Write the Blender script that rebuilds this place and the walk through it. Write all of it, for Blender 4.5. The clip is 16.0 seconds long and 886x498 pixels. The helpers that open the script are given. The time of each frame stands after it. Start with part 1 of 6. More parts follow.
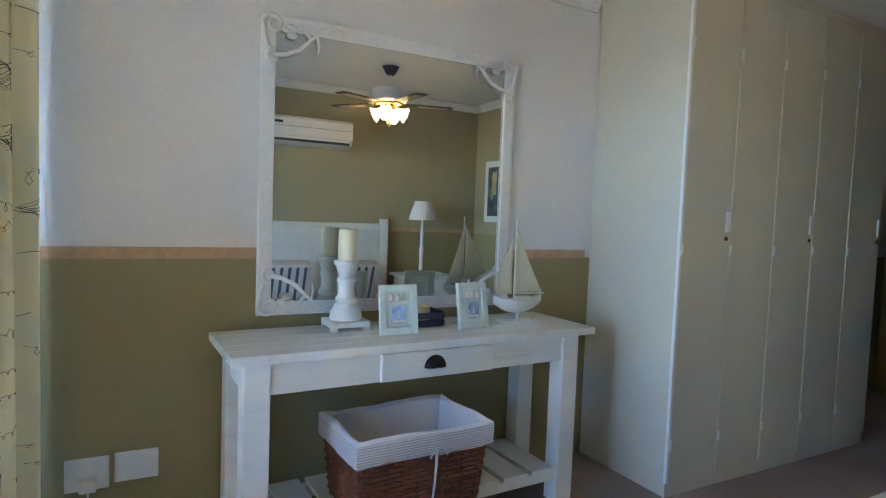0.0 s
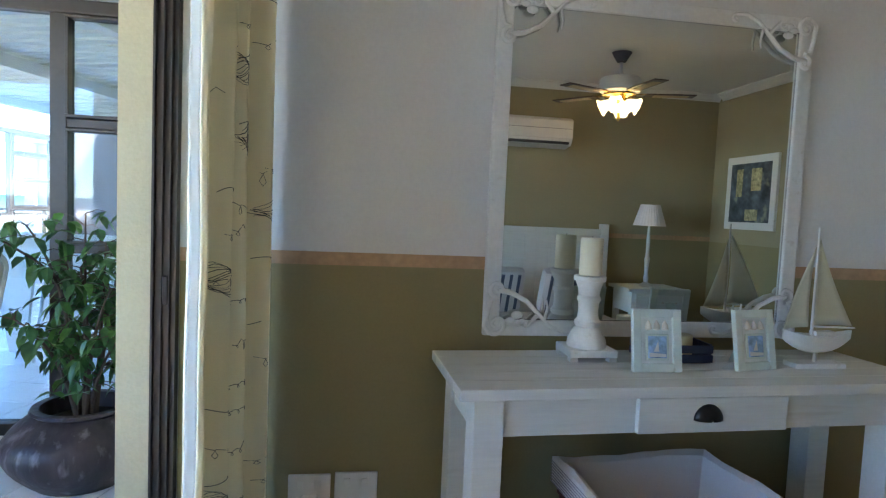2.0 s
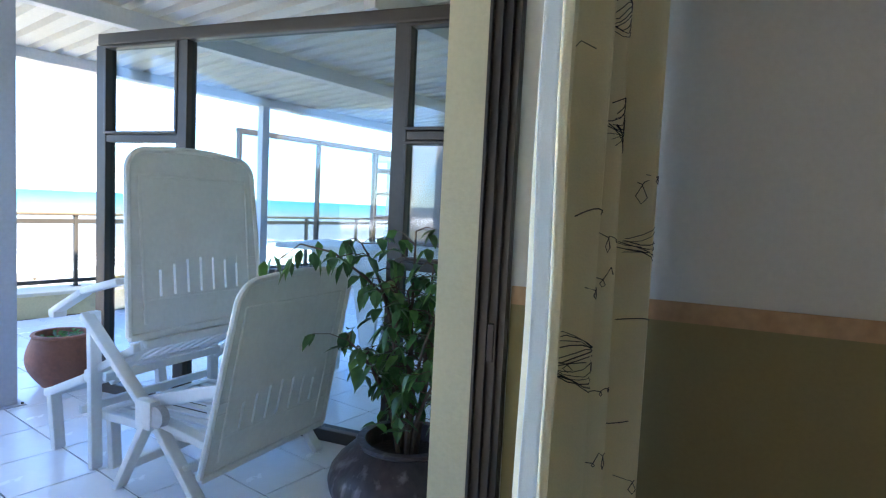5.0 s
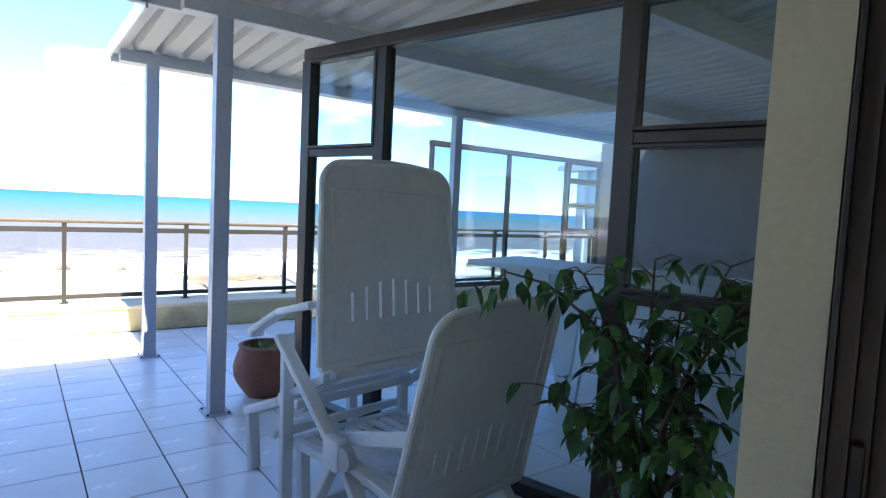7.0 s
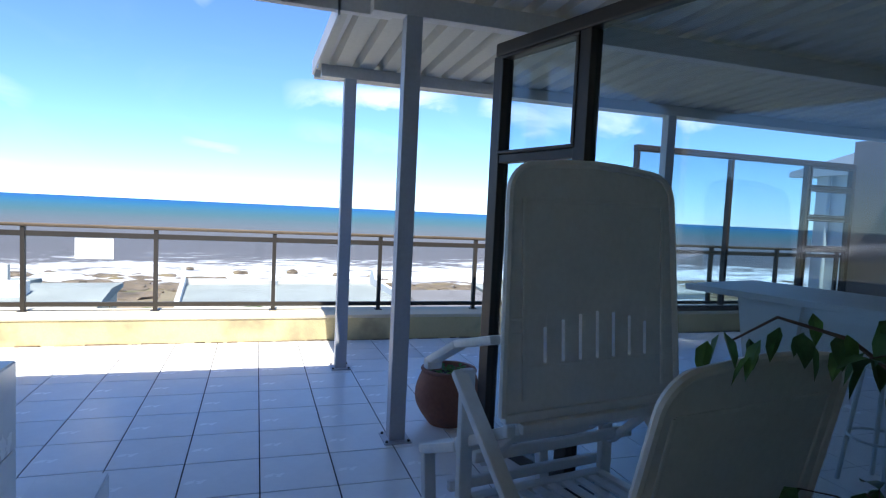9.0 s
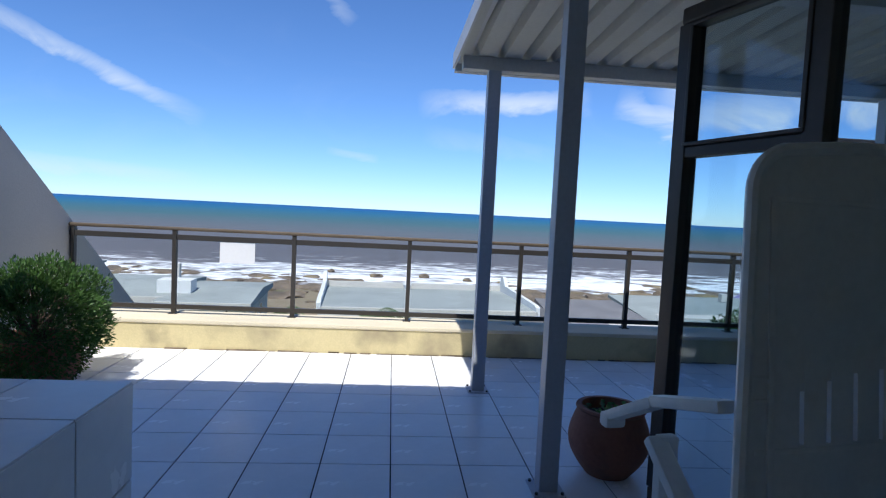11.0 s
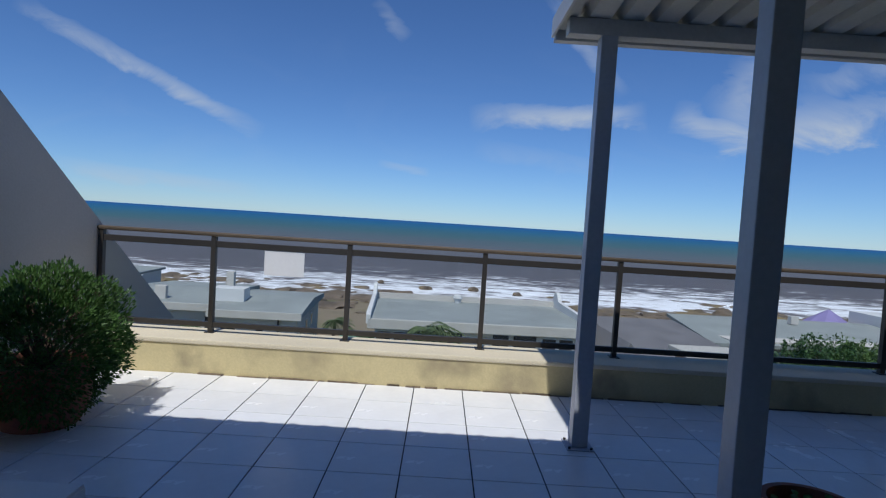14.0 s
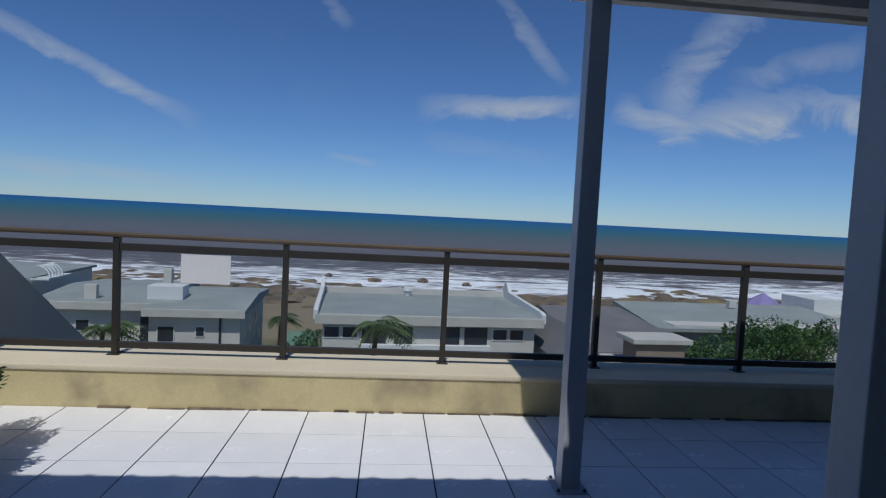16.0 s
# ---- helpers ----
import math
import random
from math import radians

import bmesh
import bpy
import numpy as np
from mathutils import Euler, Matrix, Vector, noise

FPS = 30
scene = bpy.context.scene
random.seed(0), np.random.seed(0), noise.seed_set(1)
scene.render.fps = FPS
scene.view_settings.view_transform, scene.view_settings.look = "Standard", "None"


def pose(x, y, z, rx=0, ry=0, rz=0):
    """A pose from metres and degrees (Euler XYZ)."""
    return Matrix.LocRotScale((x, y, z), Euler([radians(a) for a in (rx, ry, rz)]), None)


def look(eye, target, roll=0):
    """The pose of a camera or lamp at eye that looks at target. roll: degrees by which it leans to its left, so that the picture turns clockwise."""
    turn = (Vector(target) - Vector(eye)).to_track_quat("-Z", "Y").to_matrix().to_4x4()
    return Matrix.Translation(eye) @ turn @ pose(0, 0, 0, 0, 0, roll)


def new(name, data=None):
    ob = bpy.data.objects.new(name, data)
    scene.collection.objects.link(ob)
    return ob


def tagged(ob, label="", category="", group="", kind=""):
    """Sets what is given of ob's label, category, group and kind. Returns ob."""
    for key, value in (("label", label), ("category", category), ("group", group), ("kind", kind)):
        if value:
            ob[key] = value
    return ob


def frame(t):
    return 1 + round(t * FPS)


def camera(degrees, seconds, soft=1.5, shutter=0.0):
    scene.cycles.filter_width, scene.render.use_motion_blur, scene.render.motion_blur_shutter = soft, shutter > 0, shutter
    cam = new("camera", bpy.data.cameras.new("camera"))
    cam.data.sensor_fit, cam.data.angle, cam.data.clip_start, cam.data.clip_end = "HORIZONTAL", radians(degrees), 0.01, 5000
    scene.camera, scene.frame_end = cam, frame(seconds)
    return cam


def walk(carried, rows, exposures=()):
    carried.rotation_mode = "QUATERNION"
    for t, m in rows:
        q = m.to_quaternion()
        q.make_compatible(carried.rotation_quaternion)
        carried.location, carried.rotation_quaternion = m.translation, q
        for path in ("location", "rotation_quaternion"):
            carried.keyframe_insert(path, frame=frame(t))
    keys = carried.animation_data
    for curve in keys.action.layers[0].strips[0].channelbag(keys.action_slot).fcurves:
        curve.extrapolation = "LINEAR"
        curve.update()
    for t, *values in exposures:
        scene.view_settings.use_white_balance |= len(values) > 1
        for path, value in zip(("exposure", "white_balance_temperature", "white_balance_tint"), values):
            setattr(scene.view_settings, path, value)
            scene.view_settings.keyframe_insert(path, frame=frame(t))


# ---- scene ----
cam = camera(74.25, 16.0, soft=1.2)
PATH = [
    (0, (0.729, 0.811, 1.389), (1.207, 2.750, 1.276), 2.15),
    (0.5, (0.707, 0.920, 1.400), (1.007, 2.894, 1.279), 2.17),
    (1, (0.687, 1.064, 1.392), (0.806, 3.057, 1.269), 2.30),
    (1.5, (0.660, 1.172, 1.376), (0.610, 3.168, 1.253), 2.32),
    (2, (0.599, 1.250, 1.386), (0.410, 3.237, 1.258), 2.52),
    (2.5, (0.513, 1.350, 1.414), (0.179, 3.318, 1.280), 2.65),
    (3, (0.446, 1.431, 1.416), (-0.038, 3.367, 1.278), 2.69),
    (3.5, (0.379, 1.533, 1.424), (-0.264, 3.421, 1.280), 2.63),
    (4, (0.332, 1.688, 1.414), (-0.477, 3.512, 1.279), 3.19),
    (4.5, (0.280, 1.813, 1.429), (-0.707, 3.547, 1.284), 2.82),
    (5, (0.219, 1.875, 1.417), (-0.947, 3.493, 1.272), 2.77),
    (7.3, (-0.315, 2.192, 1.447), (-1.970, 3.307, 1.307), 2.67),
    (7.5, (-0.366, 2.219, 1.449), (-2.055, 3.280, 1.310), 2.57),
    (8, (-0.512, 2.286, 1.454), (-2.288, 3.194, 1.315), 2.61),
    (8.5, (-0.625, 2.356, 1.455), (-2.475, 3.105, 1.316), 2.68),
    (9, (-0.710, 2.387, 1.441), (-2.611, 2.997, 1.310), 2.73),
    (9.5, (-0.815, 2.388, 1.433), (-2.744, 2.898, 1.302), 2.71),
    (10, (-0.963, 2.376, 1.435), (-2.921, 2.764, 1.305), 2.79),
    (12.5, (-1.784, 2.405, 1.404), (-3.781, 2.424, 1.282), 3.32),
    (13, (-1.956, 2.339, 1.388), (-3.953, 2.345, 1.278), 3.65),
    (13.5, (-2.105, 2.241, 1.366), (-4.102, 2.246, 1.270), 3.71),
    (14, (-2.262, 2.191, 1.358), (-4.260, 2.200, 1.262), 3.63),
    (14.5, (-2.455, 2.156, 1.366), (-4.453, 2.185, 1.269), 3.64),
    (15, (-2.620, 2.148, 1.374), (-4.616, 2.211, 1.269), 3.50),
    (15.5, (-2.793, 2.158, 1.375), (-4.786, 2.272, 1.259), 3.33),
    (16, (-2.988, 2.147, 1.376), (-4.976, 2.333, 1.259), 2.97),
]
EXPOSURES = [
    (0.0, 4.85, 7000, 8), (1.0, 4.57, 7100, 8), (2.0, 4.32, 7200, 8), (3.0, 4.03, 7200, 8), (4.0, 3.70, 7200, 8), (5.0, 3.47, 7100, 8), (7.3, 2.06, 6800, 9), (8.0, 1.61, 6600, 9),
    (9.0, 1.06, 6400, 9), (10.0, 0.61, 6200, 9), (12.5, -0.24, 6000, 9), (14.0, -0.54, 6000, 9), (16.0, -0.89, 6000, 9),
]
walk(cam, [(t, look(eye, target, roll)) for t, eye, target, roll in PATH], EXPOSURES)

# ---- world and sun ----
SUN_WAY = Vector((-0.56, 0.12, -1.0)).normalized()
SUN_UP = math.asin(-SUN_WAY.z)
world = bpy.data.worlds.new("sky")
scene.world = world
world.use_nodes = True
wn, wl = world.node_tree.nodes, world.node_tree.links
wn.clear()
w_out, w_bg = wn.new("ShaderNodeOutputWorld"), wn.new("ShaderNodeBackground")
sky = wn.new("ShaderNodeTexSky")
sky.sky_type, sky.sun_disc = "NISHITA", False
sky.sun_elevation, sky.sun_rotation = SUN_UP, math.atan2(-SUN_WAY.x, -SUN_WAY.y)
sky.altitude, sky.air_density, sky.dust_density, sky.ozone_density = 20, 0.8, 0.0, 2.5
w_bg.inputs["Strength"].default_value = 0.109


def sky_math(op, a, b=None, clamp=False):
    n = wn.new("ShaderNodeMath")
    n.operation, n.use_clamp = op, clamp
    for k, v in enumerate((a, b)):
        if v is None:
            continue
        if isinstance(v, (int, float)):
            n.inputs[k].default_value = v
        else:
            wl.new(v, n.inputs[k])
    return n.outputs[0]


w_tc, w_sep = wn.new("ShaderNodeTexCoord"), wn.new("ShaderNodeSeparateXYZ")
w_turn = wn.new("ShaderNodeVectorRotate")
w_turn.rotation_type = "Z_AXIS"
w_turn.inputs["Angle"].default_value = radians(-3.2)
wl.new(w_tc.outputs["Generated"], w_turn.inputs["Vector"])
wl.new(w_turn.outputs[0], w_sep.inputs[0])
# bearing (right of straight out to sea) and height of a direction, as slopes
ahead = sky_math("MAXIMUM", sky_math("MULTIPLY", w_sep.outputs["X"], -1.0), 0.05)
bearing = sky_math("DIVIDE", w_sep.outputs["Y"], ahead)
rise = sky_math("DIVIDE", w_sep.outputs["Z"], ahead)
w_comb = wn.new("ShaderNodeCombineXYZ")
wl.new(bearing, w_comb.inputs[0])
wl.new(sky_math("MULTIPLY", rise, 2.2), w_comb.inputs[1])
wisp = wn.new("ShaderNodeTexNoise")
wisp.inputs["Scale"].default_value, wisp.inputs["Detail"].default_value = 5.0, 9.0
wisp.inputs["Roughness"].default_value, wisp.inputs["Distortion"].default_value = 0.62, 0.9
wl.new(w_comb.outputs[0], wisp.inputs["Vector"])


def streak(b0, r0, b1, r1, width, strength):
    """A soft cirrus streak between two directions, broken up by the wisp noise."""
    db, dr = b1 - b0, r1 - r0
    length = math.hypot(db, dr)
    ub, ur = db / length, dr / length
    pb, pr = sky_math("SUBTRACT", bearing, b0), sky_math("SUBTRACT", rise, r0)
    along = sky_math("ADD", sky_math("MULTIPLY", pb, ub), sky_math("MULTIPLY", pr, ur))
    across = sky_math("ADD", sky_math("MULTIPLY", pb, -ur), sky_math("MULTIPLY", pr, ub))
    wob = sky_math("MULTIPLY", sky_math("SUBTRACT", wisp.outputs["Fac"], 0.5), width * 3.0)
    off = sky_math("DIVIDE", sky_math("ADD", across, wob), width)
    core = sky_math("SUBTRACT", 1.0, sky_math("MULTIPLY", off, off), True)
    mid = sky_math("DIVIDE", sky_math("SUBTRACT", along, length / 2), length / 2)
    ends = sky_math("SUBTRACT", 1.0, sky_math("POWER", sky_math("ABSOLUTE", mid), 3.0), True)
    grain = sky_math("MULTIPLY", sky_math("SUBTRACT", wisp.outputs["Fac"], 0.28), 2.6, True)
    return sky_math("MULTIPLY", sky_math("MULTIPLY", core, ends), sky_math("MULTIPLY", grain, strength))


cloud = None
for spec in ((-0.66, 0.31, -0.25, 0.125, 0.016, 0.75), (0.09, 0.175, 0.40, 0.205, 0.024, 0.95), (0.44, 0.205, 0.62, 0.160, 0.030, 0.9),
             (0.52, 0.185, 1.15, 0.265, 0.045, 0.9), (0.52, 0.20, 0.70, 0.42, 0.040, 0.65), (0.66, 0.26, 0.95, 0.36, 0.03, 0.45),
             (0.21, 0.40, 0.36, 0.235, 0.018, 0.35), (-0.06, 0.09, 0.03, 0.080, 0.008, 0.4), (-0.60, 0.055, -0.25, 0.032, 0.016, 0.35),
             (-0.08, 0.36, -0.02, 0.30, 0.015, 0.3), (0.10, 0.125, 0.35, 0.10, 0.02, 0.25)):
    one = streak(*spec)
    cloud = one if cloud is None else sky_math("ADD", cloud, one, True)
veil = sky_math("MULTIPLY", sky_math("SUBTRACT", wisp.outputs["Fac"], 0.5), 0.5, True)
low = sky_math("SUBTRACT", 0.55, sky_math("MULTIPLY", rise, 1.6), True)
cloud = sky_math("ADD", cloud, sky_math("MULTIPLY", veil, low), True)
w_mix = wn.new("ShaderNodeMixRGB")
w_mix.inputs["Color2"].default_value = (6.5, 7.0, 7.6, 1)
wl.new(cloud, w_mix.inputs["Fac"])
w_tint = wn.new("ShaderNodeMixRGB")
w_tint.blend_type = "MULTIPLY"
w_tint.inputs["Fac"].default_value, w_tint.inputs["Color2"].default_value = 1.0, (0.68, 0.90, 1.22, 1)
wl.new(sky.outputs[0], w_tint.inputs["Color1"])
wl.new(w_tint.outputs[0], w_mix.inputs["Color1"])
wl.new(w_mix.outputs[0], w_bg.inputs["Color"])
wl.new(w_bg.outputs[0], w_out.inputs[0])

sun = new("sun", bpy.data.lights.new("sun", "SUN"))
sun.data.energy, sun.data.angle, sun.data.color = 4.9, radians(0.53), (1.0, 0.95, 0.88)
sun.matrix_world = look((0, 0, 30), Vector((0, 0, 30)) + SUN_WAY)


# ---- materials ----
def material(name, colour, rough=0.6, metal=0.0, vary=0.12, size=1.5, grain=40.0, bump=0.05, coat=0.0, spec=0.5, stretch=(1, 1, 1),
             per_piece=0.0, stain=None, stain_size=3.0, stain_from=0.58, through_light=0.0):
    """A painted or natural surface: broad and fine variation of tone, fine relief, and stains if given."""
    m = bpy.data.materials.new(name)
    m.use_nodes = True
    n, l = m.node_tree.nodes, m.node_tree.links
    p = n["Principled BSDF"]
    tc, mp = n.new("ShaderNodeTexCoord"), n.new("ShaderNodeMapping")
    mp.inputs["Scale"].default_value = stretch
    l.new(tc.outputs["Object"], mp.inputs[0])
    big, fine = n.new("ShaderNodeTexNoise"), n.new("ShaderNodeTexNoise")
    big.inputs["Scale"].default_value, big.inputs["Detail"].default_value = 1.0 / size * 2, 5.0
    fine.inputs["Scale"].default_value, fine.inputs["Detail"].default_value = grain, 4.0
    l.new(mp.outputs[0], big.inputs["Vector"])
    l.new(mp.outputs[0], fine.inputs["Vector"])

    def tone(fac, amount, source):
        r, x = n.new("ShaderNodeMapRange"), n.new("ShaderNodeMixRGB")
        r.inputs["From Min"].default_value, r.inputs["From Max"].default_value = 0.3, 0.7
        r.inputs["To Min"].default_value, r.inputs["To Max"].default_value = 1 - amount, 1 + amount
        l.new(fac, r.inputs["Value"])
        x.blend_type = "MULTIPLY"
        x.inputs["Fac"].default_value = 1.0
        if isinstance(source, tuple):
            x.inputs["Color1"].default_value = (*source, 1)
        else:
            l.new(source, x.inputs["Color1"])
        l.new(r.outputs[0], x.inputs["Color2"])
        return x.outputs[0]

    c = tone(big.outputs["Fac"], vary, colour)
    c = tone(fine.outputs["Fac"], vary * 0.6, c)
    if per_piece:
        oi, r2, x2 = n.new("ShaderNodeObjectInfo"), n.new("ShaderNodeMapRange"), n.new("ShaderNodeMixRGB")
        r2.inputs["To Min"].default_value, r2.inputs["To Max"].default_value = 1 - per_piece, 1 + per_piece
        l.new(oi.outputs["Random"], r2.inputs["Value"])
        x2.blend_type = "MULTIPLY"
        x2.inputs["Fac"].default_value = 1.0
        l.new(c, x2.inputs["Color1"])
        l.new(r2.outputs[0], x2.inputs["Color2"])
        c = x2.outputs[0]
    if stain:
        st, sr, sx = n.new("ShaderNodeTexNoise"), n.new("ShaderNodeMapRange"), n.new("ShaderNodeMixRGB")
        st.inputs["Scale"].default_value, st.inputs["Detail"].default_value = stain_size, 8.0
        l.new(mp.outputs[0], st.inputs["Vector"])
        sr.inputs["From Min"].default_value, sr.inputs["From Max"].default_value = stain_from, stain_from + 0.16
        l.new(st.outputs["Fac"], sr.inputs["Value"])
        l.new(sr.outputs[0], sx.inputs["Fac"])
        l.new(c, sx.inputs["Color1"])
        sx.inputs["Color2"].default_value = (*stain, 1)
        c = sx.outputs[0]
    l.new(c, p.inputs["Base Color"])
    rr = n.new("ShaderNodeMapRange")
    rr.inputs["To Min"].default_value, rr.inputs["To Max"].default_value = max(0.02, rough - 0.08), min(1.0, rough + 0.08)
    l.new(big.outputs["Fac"], rr.inputs["Value"])
    l.new(rr.outputs[0], p.inputs["Roughness"])
    p.inputs["Metallic"].default_value = metal
    p.inputs["Specular IOR Level"].default_value = spec
    p.inputs["Coat Weight"].default_value = coat
    if bump:
        b = n.new("ShaderNodeBump")
        b.inputs["Strength"].default_value, b.inputs["Distance"].default_value = bump, 0.01
        l.new(fine.outputs["Fac"], b.inputs["Height"])
        l.new(b.outputs[0], p.inputs["Normal"])
    if through_light:
        tr, mx = n.new("ShaderNodeBsdfTranslucent"), n.new("ShaderNodeMixShader")
        l.new(c, tr.inputs["Color"])
        mx.inputs[0].default_value = through_light
        l.new(p.outputs[0], mx.inputs[1])
        l.new(tr.outputs[0], mx.inputs[2])
        l.new(mx.outputs[0], n["Material Output"].inputs["Surface"])
    return m


def glass_material(name, tint=(0.9, 0.95, 0.95), gloss=1.0):
    m = bpy.data.materials.new(name)
    m.use_nodes = True
    n, l = m.node_tree.nodes, m.node_tree.links
    n.remove(n["Principled BSDF"])
    clear, shine, mix, fres = n.new("ShaderNodeBsdfTransparent"), n.new("ShaderNodeBsdfGlossy"), n.new("ShaderNodeMixShader"), n.new("ShaderNodeLayerWeight")
    clear.inputs[0].default_value = (*tint, 1)
    shine.inputs["Roughness"].default_value = 0.02
    shine.inputs[0].default_value = (gloss, gloss, gloss, 1)
    power, scale = n.new("ShaderNodeMath"), n.new("ShaderNodeMath")
    power.operation, scale.operation = "POWER", "MULTIPLY_ADD"
    fres.inputs[0].default_value = 0.5
    power.inputs[1].default_value, scale.inputs[1].default_value, scale.inputs[2].default_value = 5.0, 0.9, 0.04
    l.new(fres.outputs["Facing"], power.inputs[0])
    l.new(power.outputs[0], scale.inputs[0])
    l.new(scale.outputs[0], mix.inputs[0])
    l.new(clear.outputs[0], mix.inputs[1])
    l.new(shine.outputs[0], mix.inputs[2])
    l.new(mix.outputs[0], n["Material Output"].inputs["Surface"])
    return m


def glow_material(name, colour, strength):
    m = bpy.data.materials.new(name)
    m.use_nodes = True
    p = m.node_tree.nodes["Principled BSDF"]
    p.inputs["Base Color"].default_value = (*colour, 1)
    p.inputs["Emission Color"].default_value = (*colour, 1)
    p.inputs["Emission Strength"].default_value = strength
    return m


M_WALL_WHITE = material("white_wall_paint", (0.72, 0.71, 0.70), 0.75, vary=0.04, bump=0.06, grain=90)
M_WALL_OLIVE = material("olive_wall_paint", (0.30, 0.25, 0.125), 0.75, vary=0.05, bump=0.06, grain=90)
M_WALL_TAN = material("tan_wall_paint", (0.36, 0.315, 0.195), 0.75, vary=0.04, bump=0.06, grain=90)
M_DADO = material("terracotta_border", (0.52, 0.33, 0.20), 0.8, vary=0.12, size=0.2, bump=0.08)
M_CEILING = material("ceiling_paint", (0.78, 0.77, 0.74), 0.85, vary=0.03, bump=0.04)
M_CARPET = material("mauve_carpet", (0.30, 0.235, 0.21), 0.95, vary=0.15, grain=260, bump=0.5, spec=0.1)
M_WARDROBE = material("cream_melamine", (0.60, 0.57, 0.47), 0.5, vary=0.03, bump=0.02)
# paler and bluer than the doors: daylight put into the side's colour
M_WARDROBE_SIDE = material("daylit_side_melamine", (0.74, 0.77, 0.80), 0.45, vary=0.03, bump=0.02)
M_WHITEWOOD = material("white_painted_wood", (0.74, 0.74, 0.70), 0.45, vary=0.06, grain=30, bump=0.12, stretch=(0.25, 3, 3), stain=(0.60, 0.57, 0.48), stain_size=6, stain_from=0.66)
M_TABLETOP = material("tabletop_white_painted_wood", (0.74, 0.74, 0.70), 0.45, vary=0.06, grain=30, bump=0.12, stretch=(0.25, 3, 3), stain=(0.60, 0.57, 0.48), stain_size=6, stain_from=0.66, coat=0.6)
M_WHITEPLASTER = material("white_distressed_paint", (0.76, 0.75, 0.73), 0.6, vary=0.06, grain=60, bump=0.15, stain=(0.55, 0.50, 0.44), stain_size=18, stain_from=0.64)
M_CANDLE = material("cream_wax", (0.80, 0.74, 0.55), 0.45, vary=0.03, bump=0.02)
M_MINTFRAME = material("pale_mint_paint", (0.66, 0.74, 0.70), 0.5, vary=0.08, bump=0.1, stain=(0.52, 0.50, 0.42), stain_size=25, stain_from=0.66)
M_MINTEDGE = material("mint_mat_board", (0.78, 0.83, 0.82), 0.7, vary=0.03)
M_SEAPIC = material("blue_sea_print", (0.30, 0.46, 0.66), 0.35, vary=0.35, size=0.08, grain=50)
M_SHELL = material("shell_white", (0.75, 0.70, 0.62), 0.6)
M_BLUEBOX = material("navy_painted_wood", (0.035, 0.06, 0.14), 0.5, vary=0.15, bump=0.1)
M_SAIL = material("cream_sailcloth", (0.80, 0.78, 0.64), 0.85, vary=0.05, grain=200, bump=0.1, through_light=0.25)
M_PULL = material("oiled_bronze", (0.045, 0.04, 0.04), 0.4, metal=0.8, vary=0.2)
M_WICKER = material("red_brown_wicker", (0.16, 0.045, 0.022), 0.5, vary=0.3, size=0.1, grain=60, bump=0.3)
M_LINER = material("striped_liner_cloth", (0.74, 0.70, 0.70), 0.9, vary=0.05, grain=200, bump=0.1)
M_LINER_LINE = material("liner_stripe", (0.42, 0.38, 0.42), 0.9)
M_SOCKET = material("white_plastic", (0.76, 0.76, 0.76), 0.4, vary=0.03, bump=0.0)
M_CURTAIN = material("cream_printed_curtain", (0.93, 0.85, 0.65), 0.8, vary=0.04, grain=300, bump=0.1, spec=0.3, through_light=0.2)
M_CURTAIN_LINING = material("white_curtain_lining", (0.93, 0.93, 0.91), 0.9, vary=0.04, grain=300, bump=0.1, spec=0.1, through_light=0.55)
M_INK = material("dark_print_ink", (0.05, 0.05, 0.06), 0.9)
M_ALU = material("brown_aluminium", (0.055, 0.045, 0.040), 0.42, metal=0.35, vary=0.1, bump=0.02)
M_CREAMWALL = material("cream_outside_plaster", (0.58, 0.52, 0.35), 0.85, vary=0.06, grain=70, bump=0.2)
M_OUTWALL = material("grey_outside_plaster", (0.50, 0.47, 0.43), 0.9, vary=0.06, grain=60, bump=0.25)
M_PARAPET = material("parapet_plaster", (0.58, 0.49, 0.27), 0.85, vary=0.08, grain=60, bump=0.25, stain=(0.36, 0.30, 0.18), stain_size=2.2, stain_from=0.50)
M_COPING = material("pale_parapet_top", (0.66, 0.58, 0.42), 0.85, vary=0.08, grain=60, bump=0.2)
M_RAIL = material("bronze_handrail", (0.15, 0.115, 0.08), 0.45, metal=0.4, vary=0.12, bump=0.02)
M_RAILDARK = material("dark_rail", (0.05, 0.045, 0.04), 0.5, metal=0.3, vary=0.1)
M_TILE = material("white_glazed_tile", (0.86, 0.86, 0.86), 0.25, vary=0.03, size=0.6, grain=20, bump=0.015, per_piece=0.03, stain=(0.62, 0.58, 0.52), stain_size=5, stain_from=0.70)
M_GROUT = material("dark_grout", (0.04, 0.04, 0.045), 0.9, vary=0.2)
M_STEELPOST = material("pale_blue_grey_post", (0.45, 0.47, 0.52), 0.45, vary=0.08, bump=0.03, stain=(0.40, 0.30, 0.2), stain_size=3, stain_from=0.74)
M_ROOF = material("white_corrugated_sheet", (0.58, 0.58, 0.54), 0.5, vary=0.06, bump=0.03, spec=0.4)
M_BEAM = material("white_roof_beam", (0.62, 0.62, 0.62), 0.6, vary=0.08)
M_CHAIR = material("white_garden_plastic", (0.66, 0.67, 0.67), 0.42, vary=0.05, size=0.4, bump=0.02, stain=(0.60, 0.57, 0.50), stain_size=7, stain_from=0.68)
M_CHAIR_GREY = material("grey_plastic_knob", (0.38, 0.38, 0.39), 0.5)
M_GLASS = glass_material("window_glass", (0.76, 0.84, 0.88))
